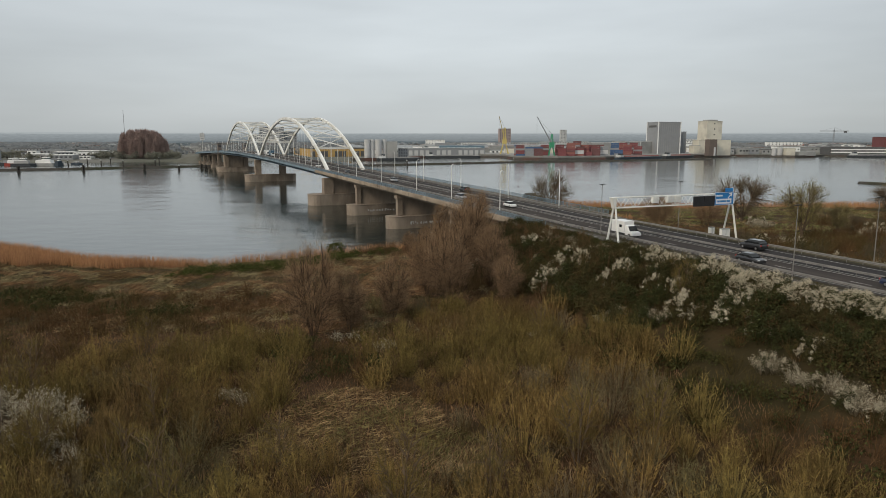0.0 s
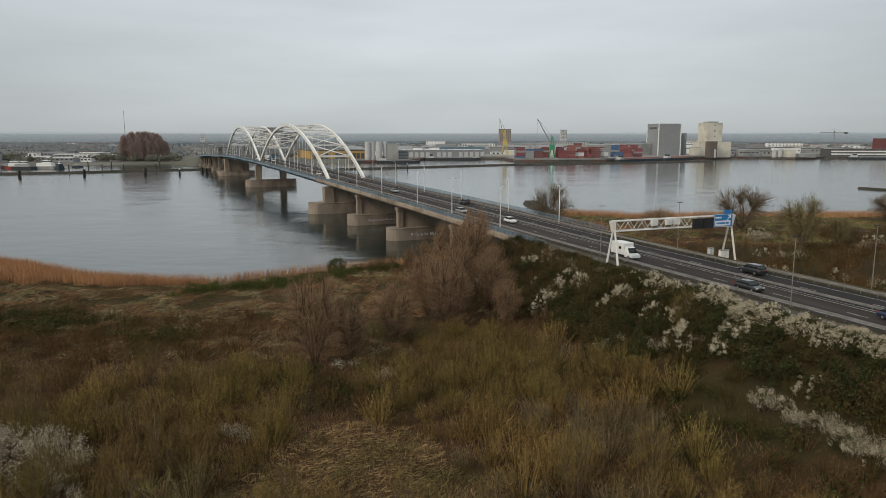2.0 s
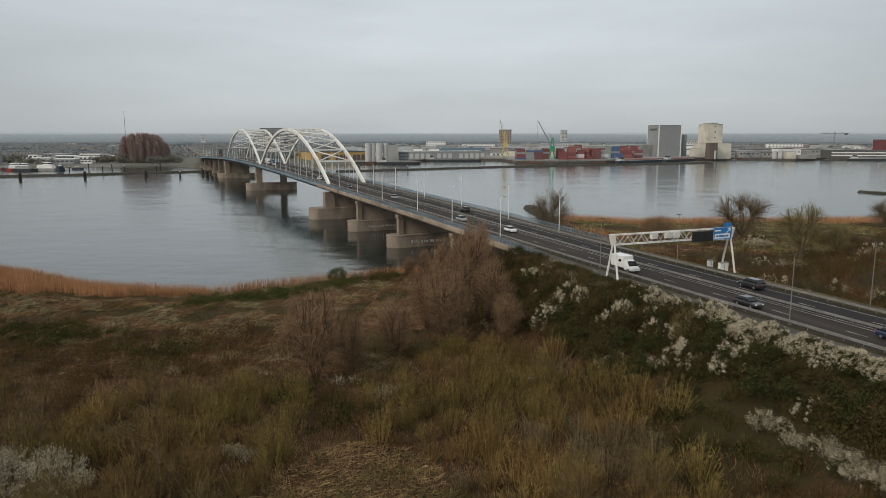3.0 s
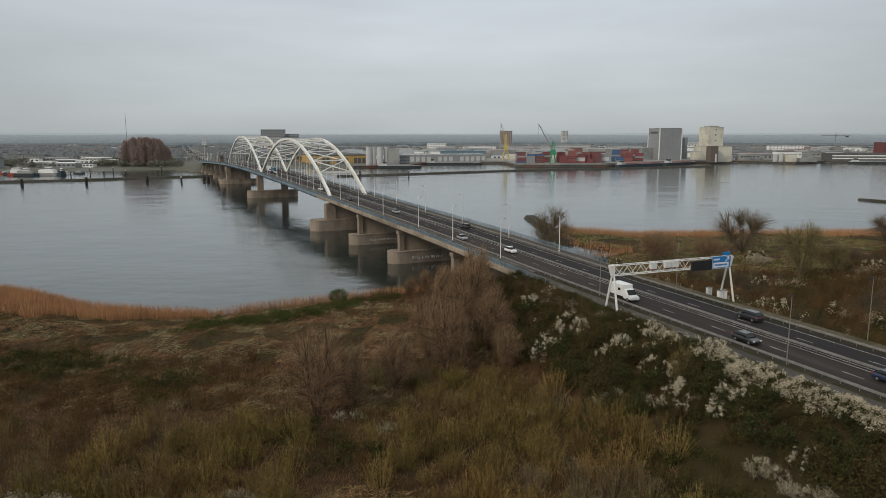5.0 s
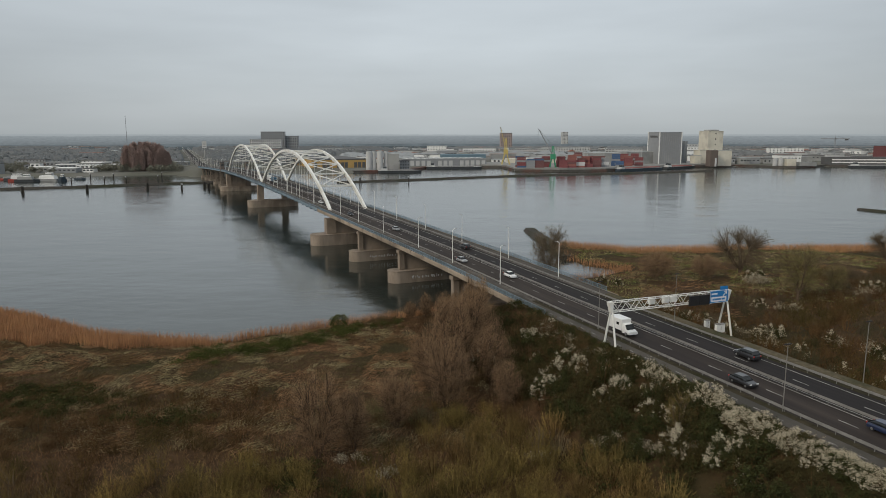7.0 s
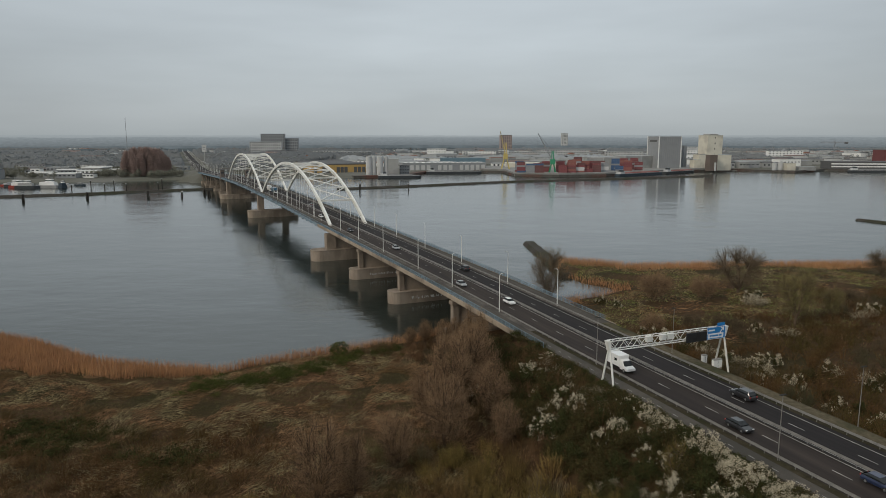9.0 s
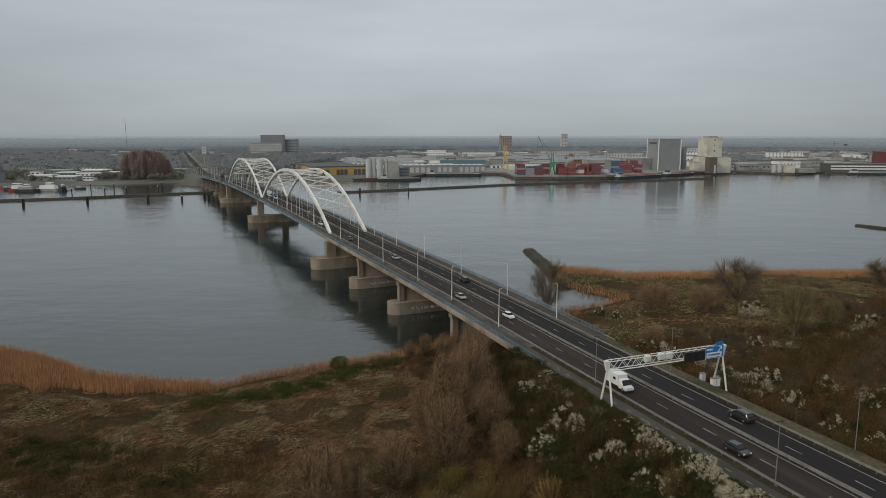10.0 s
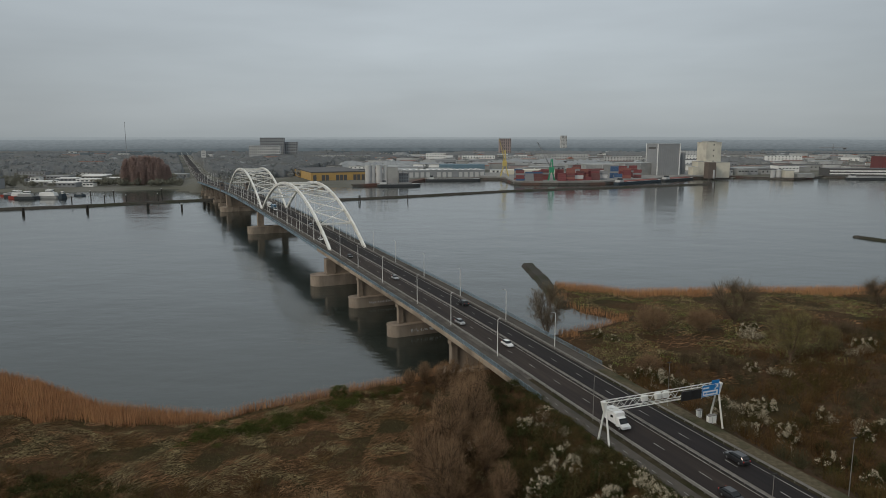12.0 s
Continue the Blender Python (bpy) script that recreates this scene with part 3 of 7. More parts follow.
M["spray"] = surface("spray_paint", (0.4, 0.4, 0.4), (0.6, 0.6, 0.58), 2.0, 0.8)
for y in PIERS:
    p_new = pier(y, 15.4, 6.4, 4.2 if y > 210 else 1.6, (-10.6, 10.6), 1.9, 2.0, wall=9.7)
    # spray-painted marks on the base, shown as bars
    if y > 210:
        rs = random.Random(int(y))
        for k in range(16):
            bm = bmesh.new()
            box(bm, Matrix.Translation((-8.5 + 0.72 * k + (0.3 if k % 5 else 0.8), -3.23, 1.5 + rs.uniform(-0.2, 0.2))) @ Matrix.Rotation(rs.uniform(-0.5, 0.5), 4, "Y"), rs.uniform(0.15, 0.5), 0.03, rs.uniform(0.5, 1.1))
            part("paint_bar", bm, M["spray"], p_new)
pier(ARCH[0] - 3, 19.4, 9.0, 5.0, (-10.0, 10.0), 4.6, 4.0, wall=8.0, cap=False)
pier(ARCH[1] + 8, 18.0, 9.0, 5.0, (-8.6, 8.6), 4.2, 4.2, cap=False)
pier(ARCH[2] + 3, 17.0, 15.0, 4.0, (-8.6, 8.6), 4.2, 7.0, wall=7, cap=False)
for y in (690, 730, 770, 810, 850):
    pier(float(y), 12.0, 4.0, 2.9, (-9.5, -3.2, 3.2, 9.5), 1.2, 1.2)


# ---- railings: posts, two rails and thin bars ----
def railing(v, y0, y1, near):
    r = thing("bridge_railing", "blue-grey painted steel bridge railing with upright bars", "railing", "bridge railings")
    for z, h in ((1.12, 0.09), (0.18, 0.06)):
        bm = bmesh.new()
        sweep(bm, rect(v - 0.04, v + 0.04, z, z + h), y0, y1, 6)
        part("rail", bm, M["blue_steel"], r)
    bm = bmesh.new()
    box(bm, Matrix(), 0.09, 0.09, 1.2)
    me = mesh_of("post", bm, M["blue_steel"])
    y = near[0]
    while y < near[1]:
        shared("post", me, r, road_pose(y, v))
        y += 1.85
    bm = bmesh.new()
    y = near[0] + 0.3
    while y < near[1]:
        box(bm, road_pose(y, v, 0.2), 0.03, 0.04, 0.94)
        y += 0.17
    y = near[1]
    while y < y1:
        box(bm, road_pose(y, v, 0.0), 0.05, 0.1, 1.14)
        y += 0.6
    tagged(part("infill", bm, M["blue_steel"], r), kind="stuff")


railing(-12.65, 147, 880, (147, 330))
railing(12.65, 160, 880, (160, 330))


# ---- arches ----
def arch_pair(y0, y1, rise):
    top = thing("steel_arch", "pair of white painted steel tied arches with cross bracing and hangers", "arch", "bridge arches")
    n = 40

    def spot(k, v):
        u = k / n
        y = y0 + (y1 - y0) * u
        return on(y, v, -0.5 + rise * 4 * u * (1 - u))
    for v in (-8.6, 8.6):
        bm = bmesh.new()
        rings = []
        for k in range(n + 1):
            p = spot(k, v)
            d = (spot(min(k + 1, n), v) - spot(max(k - 1, 0), v)).normalized()
            side = Vector((d.y, -d.x, 0)).normalized()
            up = side.cross(d).normalized()
            h = 1.35 + 0.5 * abs(2 * k / n - 1)
            rings.append([bm.verts.new(p + side * a * 0.5 + up * b * h / 2) for a, b in ((-1, -1), (1, -1), (1, 1), (-1, 1))])
        for a, b in zip(rings, rings[1:]):
            for i in range(4):
                bm.faces.new((a[i], a[(i + 1) % 4], b[(i + 1) % 4], b[i]))
        bm.faces.new(rings[0][::-1])
        bm.faces.new(rings[-1])
        part("arch_rib", bm, M["white_steel"], top)
        for k in range(4, n - 3, 3):
            bm = bmesh.new()
            p = spot(k, v)
            q = on(p.y + line_at(p.y)[2] * v / math.hypot(1, line_at(p.y)[2]), v, 0.1)
            tube(bm, (p.x, p.y, q.z), p, 0.065, n=5)
            part("hanger", bm, M["white_steel"], top)
    # portal beams, struts and crossed braces between the ribs
    ks = [4.6, 7.5, 10.5, 13.5, 16.5, 20, 23.5, 26.5, 29.5, 32.5, 35.4]
    for i, k in enumerate(ks):
        bm = bmesh.new()
        big = i in (0, len(ks) - 1)
        beam(bm, spot(k, -8.2), spot(k, 8.2), 0.7 if big else 0.5, 0.9 if big else 0.55)
        part("portal_beam" if big else "strut", bm, M["white_steel"], top)
    for a, b in zip(ks, ks[1:]):
        for s in (-1, 1):
            bm = bmesh.new()
            beam(bm, spot(a, -8.2 * s), spot(b, 8.2 * s), 0.42, 0.45)
            part("brace", bm, M["white_steel"], top)
    return top


arch_pair(ARCH[0], ARCH[1] - 0.8, 24.9)
arch_pair(ARCH[1] + 0.8, ARCH[2], 24.4)


# ---- street lamps ----
def street_lamp(height, m, arm=1.2):
    p = thing("street_lamp", "tall pale grey steel street lamp with a short curved arm", "street lamp", "street lamps", m)
    bm = bmesh.new()
    tube(bm, (0, 0, -0.4), (0, 0, height - 0.6), 0.12, 0.075, 8)
    part("pole", bm, M["white_steel"], p)
    bm = bmesh.new()
    pts = [Vector((arm * (1 - math.cos(a)), 0, height - 0.6 + 0.55 * math.sin(a))) for a in (0, 0.5, 1.0, 1.57)]
    for a, b in zip(pts, pts[1:]):
        tube(bm, a, b, 0.065, 0.06, 6)
    part("arm", bm, M["white_steel"], p)
    bm = bmesh.new()
    box(bm, Matrix.Translation((arm + 0.25, 0, height - 0.13)), 0.6, 0.22, 0.13, taper=0.7)
    part("lamp_head", bm, M["steel"], p, "flat grey lamp head")
    return p


lamp = street_lamp(10.2, road_pose(227.2, -8.6), 0.75)
LEFT = (305.9, 282.1, 254.8, 199.0, 171.0, 350, 378, 406, 434, 462, 510, 538, 566, 594, 622)
for y in LEFT:
    copy_thing(lamp, road_pose(y + 3.4, -8.6))
for y in (316, 290, 262, 233, 203.5, 178, 350, 378, 406, 434, 462, 510, 538, 566, 594, 622):
    copy_thing(lamp, road_pose(y - 3.4, 8.6, 0, 180))
for k in range(44):
    y = 660 + 26 * k + 0.35 * k * k
    copy_thing(lamp, road_pose(y, -8.6))
    copy_thing(lamp, road_pose(y + 8, 8.6, 0, 180))


def slim_lamp(height, m):
    p = thing("street_lamp", "slim grey street lamp with a small flat head", "street lamp", "slim street lamps", m)
    bm = bmesh.new()
    tube(bm, (0, 0, -0.8), (0, 0, height), 0.085, 0.05, 7)
    part("pole", bm, M["steel"], p)
    bm = bmesh.new()
    box(bm, Matrix.Translation((0, 0, height)), 1.3, 0.3, 0.12, taper=0.8)
    part("lamp_head", bm, M["dark"], p, "dark flat lamp head")
    return p


slim = slim_lamp(9.6, road_pose(134.5, -8.4))
for y, v in ((93.6, -8.3), (56, -8.3), (135, 10.6), (97.5, 13.0), (60, 13.0)):
    copy_thing(slim, road_pose(y, v))


# ---- sign gantry over the road ----
M["sign_blue"] = surface("sign_blue", (0.01, 0.17, 0.46), (0.015, 0.2, 0.52), 1.0, 0.4)
M["sign_white"] = surface("sign_white", (0.72, 0.73, 0.74), (0.8, 0.8, 0.8), 1.0, 0.5)
M["sign_black"] = surface("matrix_black", (0.012, 0.012, 0.013), (0.02, 0.02, 0.022), 1.0, 0.5)
GY, GV = 126.0, 1.25
gantry = thing("sign_gantry", "white steel lattice gantry on splayed legs spanning both carriageways", "sign gantry", m=road_pose(GY, GV))
HW, Z0, Z1 = 13.4, 6.15, 7.95
for s in (-1, 1):
    for e in (-1, 1):
        bm = bmesh.new()
        tube(bm, (s * HW, e * 1.9, -0.9), (s * (HW - 0.1), e * 0.25, Z1 - 1.6), 0.2, 0.17, 10)
        part("leg", bm, M["white_steel"], gantry)
    bm = bmesh.new()
    prism(bm, [(s * (HW - 0.15), Z1 + 0.05), (s * (HW + 0.75), Z1 + 0.05), (s * (HW + 0.2), Z1 - 1.9), (s * (HW - 0.2), Z1 - 1.9)][:: s], -0.45, 0.45)
    part("bracket", bm, M["white_steel"], gantry)
for y in (-0.55, 0.55):
    for z in (Z0, Z1):
        bm = bmesh.new()
        tube(bm, (-HW, y, z), (HW, y, z), 0.085, n=6)
        part("chord", bm, M["white_steel"], gantry)
n = 18
w = 2 * HW / n
for k in range(n):
    a, b = -HW + k * w, -HW + (k + 1) * w
    for y in (-0.55, 0.55):
        bm = bmesh.new()
        beam(bm, (a, y, Z0 if k % 2 else Z1), (b, y, Z1 if k % 2 else Z0), 0.07, 0.07)
        part("diagonal", bm, M["white_steel"], gantry)
    bm = bmesh.new()
    beam(bm, (a, -0.55, Z1), (b, 0.55, Z1), 0.06, 0.06)
    part("top_brace", bm, M["white_steel"], gantry)
    bm = bmesh.new()
    beam(bm, (a, 0.55, Z0), (b, -0.55, Z0), 0.06, 0.06)
    part("bottom_brace", bm, M["white_steel"], gantry)
for x in (-4.4, -1.2, 0.6):
    bm = bmesh.new()
    box(bm, Matrix.Translation((x, 0.2, Z0 + 0.55)), 1.3, 0.7, 1.15)
    part("signal_housing", bm, M["white_steel"], gantry, "pale signal housing seen from behind", bevel=0.08)
for x in (4.75, 7.25):
    bm = bmesh.new()
    box(bm, Matrix.Translation((x, -0.78, Z0 - 0.35)), 2.4, 0.3, 1.9)
    part("matrix_panel", bm, M["sign_black"], gantry, "black unlit matrix signal panel", bevel=0.05)
# blue direction sign; its lettering cannot be read and is shown as bars
sx, sy = 10.75, -0.82
bm = bmesh.new()
box(bm, Matrix.Translation((sx, sy, Z0 - 0.25)), 4.5, 0.1, 2.4)
sign = part("direction_sign", bm, M["sign_blue"], gantry, "blue direction sign with white bars and arrow", bevel=0.03)


def plate(name, x, z, wx, wz, material, turn=0.0, lift=0.06):
    bm = bmesh.new()
    box(bm, Matrix.Translation((sx + x, sy - lift, Z0 + 0.95 + z * 0.8)) @ Matrix.Rotation(turn, 4, "Y"), wx, 0.014, wz, base=False)
    return part(name, bm, material, sign)


for x, z, wx, wz in ((0, 1.46, 4.4, 0.06), (0, -1.46, 4.4, 0.06), (-2.2, 0, 0.06, 2.9), (2.2, 0, 0.06, 2.9)):
    plate("border", x, z, wx, wz, M["sign_white"])
plate("white_panel", -0.1, -0.62, 3.7, 0.95, M["sign_white"])
for x, wx in ((-0.25, 1.5), (1.0, 0.7), (-1.4, 0.5)):
    plate("text_bar", x, -0.62, wx, 0.34, M["sign_blue"], 0, 0.08)
for x, z, wx in ((-1.2, 0.72, 1.5),):
    plate("text_bar", x, z, wx, 0.3, M["sign_white"])
plate("arrow_shaft", 1.35, 0.65, 1.25, 0.2, M["sign_white"], radians(-45))
plate("arrow_head", 1.72, 0.92, 0.2, 0.7, M["sign_white"], 0)
plate("arrow_head", 1.45, 1.17, 0.7, 0.2, M["sign_white"], 0)
bm = bmesh.new()
box(bm, Matrix.Translation((sx + 1.1, sy, Z0 + 2.2)), 1.9, 0.08, 0.7)
part("number_plate_panel", bm, M["sign_blue"], gantry, "small blue panel above the sign", bevel=0.02)
# switch cabinets at the right legs
for dx, dy, wx, h in ((-0.4, 3.8, 1.0, 1.9), (-0.2, 0.4, 2.0, 2.0)):
    c = thing("switch_cabinet", "pale grey roadside switch cabinet beside the gantry leg", "cabinet", "switch cabinets", road_pose(GY + dy * 0.9, GV + HW - 0.6 + dx, -0.8))
    bm = bmesh.new()
    box(bm, Matrix(), wx + 0.1, 0.8, 0.25)
    part("plinth", bm, M["soffit"], c)
    bm = bmesh.new()
    box(bm, Matrix.Translation((0, 0, 0.25)), wx, 0.7, h - 0.35)
    part("body", bm, M["white_steel"], c, bevel=0.03)
    bm = bmesh.new()
    box(bm, Matrix.Translation((0, 0, h - 0.1)), wx + 0.12, 0.84, 0.1)
    part("roof", bm, M["steel"], c)
    bm = bmesh.new()
    box(bm, Matrix.Translation((0, -0.36, 0.35)), 0.03, 0.03, h - 0.6)
    part("door_seam", bm, M["dark"], c)


# ---- plants ----
RNG = np.random.default_rng(7)


def slivers(start, way, length, width):
    """Thin tapering twigs as triangles."""
    n = len(start)
    way = way / np.linalg.norm(way, axis=1, keepdims=True)
    side = np.cross(way, RNG.normal(size=(n, 3)))
    side /= np.linalg.norm(side, axis=1, keepdims=True) + 1e-9
    half = side * (np.asarray(width) / 2).reshape(-1, 1)
    return np.stack([start - half, start + half, start + way * np.asarray(length).reshape(-1, 1)], 1)


def flakes(centre, size):
    """Small leaves or petals as triangles turned at random."""
    n = len(centre)
    a = RNG.normal(size=(n, 3))
    a /= np.linalg.norm(a, axis=1, keepdims=True)
    b = np.cross(a, RNG.normal(size=(n, 3)))
    b /= np.linalg.norm(b, axis=1, keepdims=True)
    s = np.asarray(size).reshape(-1, 1)
    return np.stack([centre + a * s * 0.6, centre - a * s * 0.4 + b * s * 0.5, centre - a * s * 0.4 - b * s * 0.5], 1)


def shrub(h, r, stems, twigs, w=0.03, up=0.45, buds=0):
    """A many-stemmed dome of bare rods, h high and r wide, with buds at the tips."""
    th = RNG.uniform(0, 2 * np.pi, stems)
    rho = RNG.uniform(0, 1, stems) ** 0.6
    base = np.stack([0.35 * r * rho * np.cos(th), 0.35 * r * rho * np.sin(th), np.full(stems, -0.1)], 1)
    lump = 1 + 0.18 * np.sin(3 * th + RNG.uniform(0, 6)) * rho
    tip = np.stack([r * rho * lump * np.cos(th), r * rho * lump * np.sin(th), h * np.sqrt(np.clip(1.02 - 0.85 * rho ** 2, 0.05, 1)) * RNG.uniform(0.7, 1.04, stems)], 1)
    way = tip - base
    out = [slivers(base, way, np.linalg.norm(way, axis=1), np.full(stems, 0.07))]
    k = RNG.integers(0, stems, twigs)
    u = RNG.uniform(0.3, 1.0, twigs)[:, None]
    st = base[k] + way[k] * u
    d = way[k] / np.linalg.norm(way[k], axis=1, keepdims=True) + RNG.normal(size=(twigs, 3)) * 0.7 + np.array([0, 0, up])
    ln = RNG.uniform(0.06, 0.17, twigs) * h
    out.append(slivers(st, d, ln, RNG.uniform(0.6, 1.4, twigs) * w))
    if buds:
        d /= np.linalg.norm(d, axis=1, keepdims=True)
        c = (st + d * (ln * RNG.uniform(0.5, 1.0, twigs))[:, None])[RNG.integers(0, twigs, buds)]
        out.append(flakes(c + RNG.normal(0, 0.06, c.shape), RNG.uniform(0.05, 0.11, buds)))
    return np.concatenate(out)


def spread(shapes, places, scales, squash=None):
    """Copies of the shapes, turned at random, at the places (x, y) on the ground."""
    out = []
    z = land_height(places[:, 0], places[:, 1])
    for i, (x, y) in enumerate(places):
        t = shapes[int(RNG.integers(len(shapes)))]
        a = RNG.uniform(0, 2 * np.pi)
        c, s = np.cos(a), np.sin(a)
        m = np.array([[c, s, 0], [-s, c, 0], [0, 0, 1]])
        out.append((t @ m) * scales[i] + np.array([x, y, z[i]]))
    return np.concatenate(out)


def scatter(x0, x1, y0, y1, step):
    xs, ys = np.meshgrid(np.arange(x0, x1, step), np.arange(y0, y1, step))
    p = np.stack([xs.ravel(), ys.ravel()], 1) + RNG.uniform(-0.55, 0.55, (xs.size, 2)) * step
    return p


def side_of_road(p):
    rx, rs = np.interp(p[:, 1], _ys, _xs), np.interp(p[:, 1], _ys, _slope)
    return (p[:, 0] - rx) / np.sqrt(1 + rs ** 2)


def patches(p, scale, seed):
    return np.array([noise.noise(Vector((x * scale + seed, y * scale - seed, seed))) for x, y in p])


def near_shore(p):
    return np.minimum(np.interp(p[:, 0], *zip(*NEAR_SHORE)) - p[:, 1], inlet_edge(p[:, 0], p[:, 1]))


def blob(p, x, y, rx, ry):
    return 1 - ((p[:, 0] - x) / rx) ** 2 - ((p[:, 1] - y) / ry) ** 2


def stuff(name, label, category, tris, material):
    return tagged(new(name, soup(name, tris, material)), label, category, kind="stuff")


# willow thicket in front of the embankment
p = scatter(-104, 62, 28, 136, 3.35)
v = side_of_road(p)
clear = np.maximum.reduce([blob(p, -9, 67, 8.5, 9.5), blob(p, -2, 60, 7, 6), blob(p, -17, 62, 5, 4), blob(p, -14, 76, 5, 4), blob(p, -20, 104, 12, 6), blob(p, -19, 96, 4, 5), blob(p, -8, 106, 3.5, 4), blob(p, -40.5, 66, 5.5, 5.5)])
n1, n2 = patches(p, 0.07, 3.1), patches(p, 0.045, 9.4)
olive = np.maximum.reduce([blob(p, -32, 87, 13, 9), blob(p, -1, 86, 11, 7), blob(p, 22, 88, 10, 7), blob(p, 6, 84, 9, 6)])
brown = np.maximum.reduce([blob(p, 12, 68, 22, 11), blob(p, 26, 72, 13, 10), blob(p, -2, 50, 30, 12)])
darkz = np.maximum.reduce([blob(p, -11, 93, 14, 9), blob(p, -68, 104, 34, 13), blob(p, -13, 88, 9, 8), blob(p, 17, 116, 8, 13)])
keep = (v < -28.5) & (clear < 0) & ~((v > -34) & (p[:, 1] < 78) & (p[:, 1] > 44)) & (p[:, 1] < 118 + 8 * n2 - 0.05 * (p[:, 0] + 20) + np.where(p[:, 0] < -30, 9, 0)) & (n1 > -0.42)
kind = np.where(olive + n1 > 0.15, 0, np.where(darkz > 0, 2, np.where(brown + 0.6 * n2 > 0.1, 1, np.where(n2 > 0.05, 0, np.where(n2 > -0.22, 1, 2)))))
kind = np.where(((p[:, 0] < -46) & (p[:, 1] > 90)) | ((p[:, 0] < -12) & (p[:, 1] > 97)), 2, kind)
kind = np.where((kind == 2) & (p[:, 1] < 66), np.where(n1 > 0.02, 0, 1), kind)
kind = np.where((kind == 1) & (patches(p, 0.12, 5.3) + RNG.normal(0, 0.15, len(p)) > 0.12), 3, kind)
rods = [shrub(4.6, 2.6, 60, 800, 0.044, 0.3, 260) for _ in range(7)]
low = [shrub(2.6, 2.0, 28, 300, 0.055, 0.2, 60) for _ in range(4)]
for k, name, label, mat, shapes, lo, hi in ((0, "willow_thicket", "dense thicket of olive-green budding willow rods", "willow_olive", rods, 0.6, 1.25),
                                          (1, "willow_thicket", "dense thicket of brown bare willow rods", "willow_brown", rods, 0.5, 1.25),
                                          (3, "willow_thicket", "thicket of grey-brown bare willow rods", "willow_grey", rods, 0.5, 1.1),
                                          (2, "scrub", "low dark tangled scrub in the marsh", "dark_scrub", low, 0.7, 1.3)):
    q = p[keep & (kind == k)]
    stuff(name, label, "thicket", spread(shapes, q, RNG.uniform(lo, hi, len(q))), M[mat])
q = p[keep & (kind != 2)]
q = q + RNG.uniform(-2.4, 2.4, q.shape)
stuff("scrub", "dark undergrowth below the willow rods", "thicket", spread(low, q, RNG.uniform(0.6, 0.95, len(q))), M["dark_scrub"])
# brown scrub beside and under the bridge end
p = scatter(-20, 34, 112, 206, 3.0)
v = side_of_road(p)
keep = (v < -15) & (v > -34 + 10 * patches(p, 0.06, 1.7)) & (near_shore(p) > 6)
q = p[keep]
stuff("willow_thicket", "reddish-brown bare thicket at the foot of the bridge", "thicket", spread(rods, q, np.where(q[:, 1] > 150, 0.7, 1.0) * RNG.uniform(0.45, 0.95, len(q))), M["scrub_brown"])
# scrub on the other side of the road
p = scatter(38, 235, 60, 268, 3.3)
v = side_of_road(p)
nn = patches(p, 0.03, 5.5)
n3 = patches(p, 0.08, 2.2)
keep = (v > 16) & (near_shore(p) > 40 + 34 * nn) & (p[:, 1] < 246 + 20 * nn)
pick = keep & (n3 > 0.06)
stuff("scrub", "low dark scrub on the far marsh", "thicket", spread(low, p[pick], RNG.uniform(0.9, 1.7, pick.sum())), M["dark_scrub"])
pick = keep & (n3 < -0.16)
stuff("willow_thicket", "brown willow rods on the far marsh", "thicket", spread(rods, p[pick], RNG.uniform(0.5, 0.9, pick.sum())), M["scrub_grey"])

# flattened straw and grass on the open marsh, reeds along the water
def blades(p, h, lean, width):
    n = len(p)
    z = land_height(p[:, 0], p[:, 1])
    st = np.column_stack([p, z - 0.05])
    d = np.column_stack([RNG.normal(0, lean, n), RNG.normal(0, lean, n), np.ones(n)])
    return slivers(st, d, h * RNG.uniform(0.6, 1.2, n), width * RNG.uniform(0.7, 1.4, n))


def mown(p, length, width):
    """Straw lying in swirls."""
    n = len(p)
    a = 2.2 * patches(p, 0.09, 4.2) + 0.15 + RNG.normal(0, 0.4, n)
    st = np.column_stack([p, land_height(p[:, 0], p[:, 1]) + RNG.uniform(0.0, 0.3, n)])
    d = np.column_stack([np.cos(a), np.sin(a), RNG.uniform(0.0, 0.5, n)])
    return slivers(st, d, length * RNG.uniform(0.5, 1.3, n), width * RNG.uniform(0.6, 1.5, n))


def rain(n, x0, x1, y0, y1):
    return np.column_stack([RNG.uniform(x0, x1, n), RNG.uniform(y0, y1, n)])


p = rain(150000, -135, 8, 100, 190)
v = side_of_road(p)
p = p[(near_shore(p) > 1.5) & (v < -26)]
n1 = patches(p, 0.11, 8.8)
pale = (patches(p, 0.2, 2.7) + RNG.normal(0, 0.15, len(p)) > 0.08) & (n1 > -0.22)
stuff("straw", "brown flattened straw lying in swirls on the marsh", "straw", mown(p[(n1 > -0.22) & ~pale], 1.5, 0.08), M["straw"])
stuff("straw", "bleached pale straw in streaks on the marsh", "straw", mown(p[pale], 1.1, 0.085), M["pale_straw"])
stuff("grass", "green grass tufts between the straw", "grass", blades(p[n1 < -0.12], 0.5, 0.6, 0.1), M["sedge"])
p = rain(26000, -26, 8, 50, 84)
p = p[np.maximum.reduce([blob(p, -9, 67, 9, 10), blob(p, -3, 60, 8, 7), blob(p, -17, 62, 6, 5)]) > 0]
stuff("straw", "dry straw and sedge in a clearing among the willows", "straw", np.concatenate([mown(p[::2], 0.8, 0.075), blades(p[1::3], 0.9, 0.6, 0.05)]), M["mat_straw"])
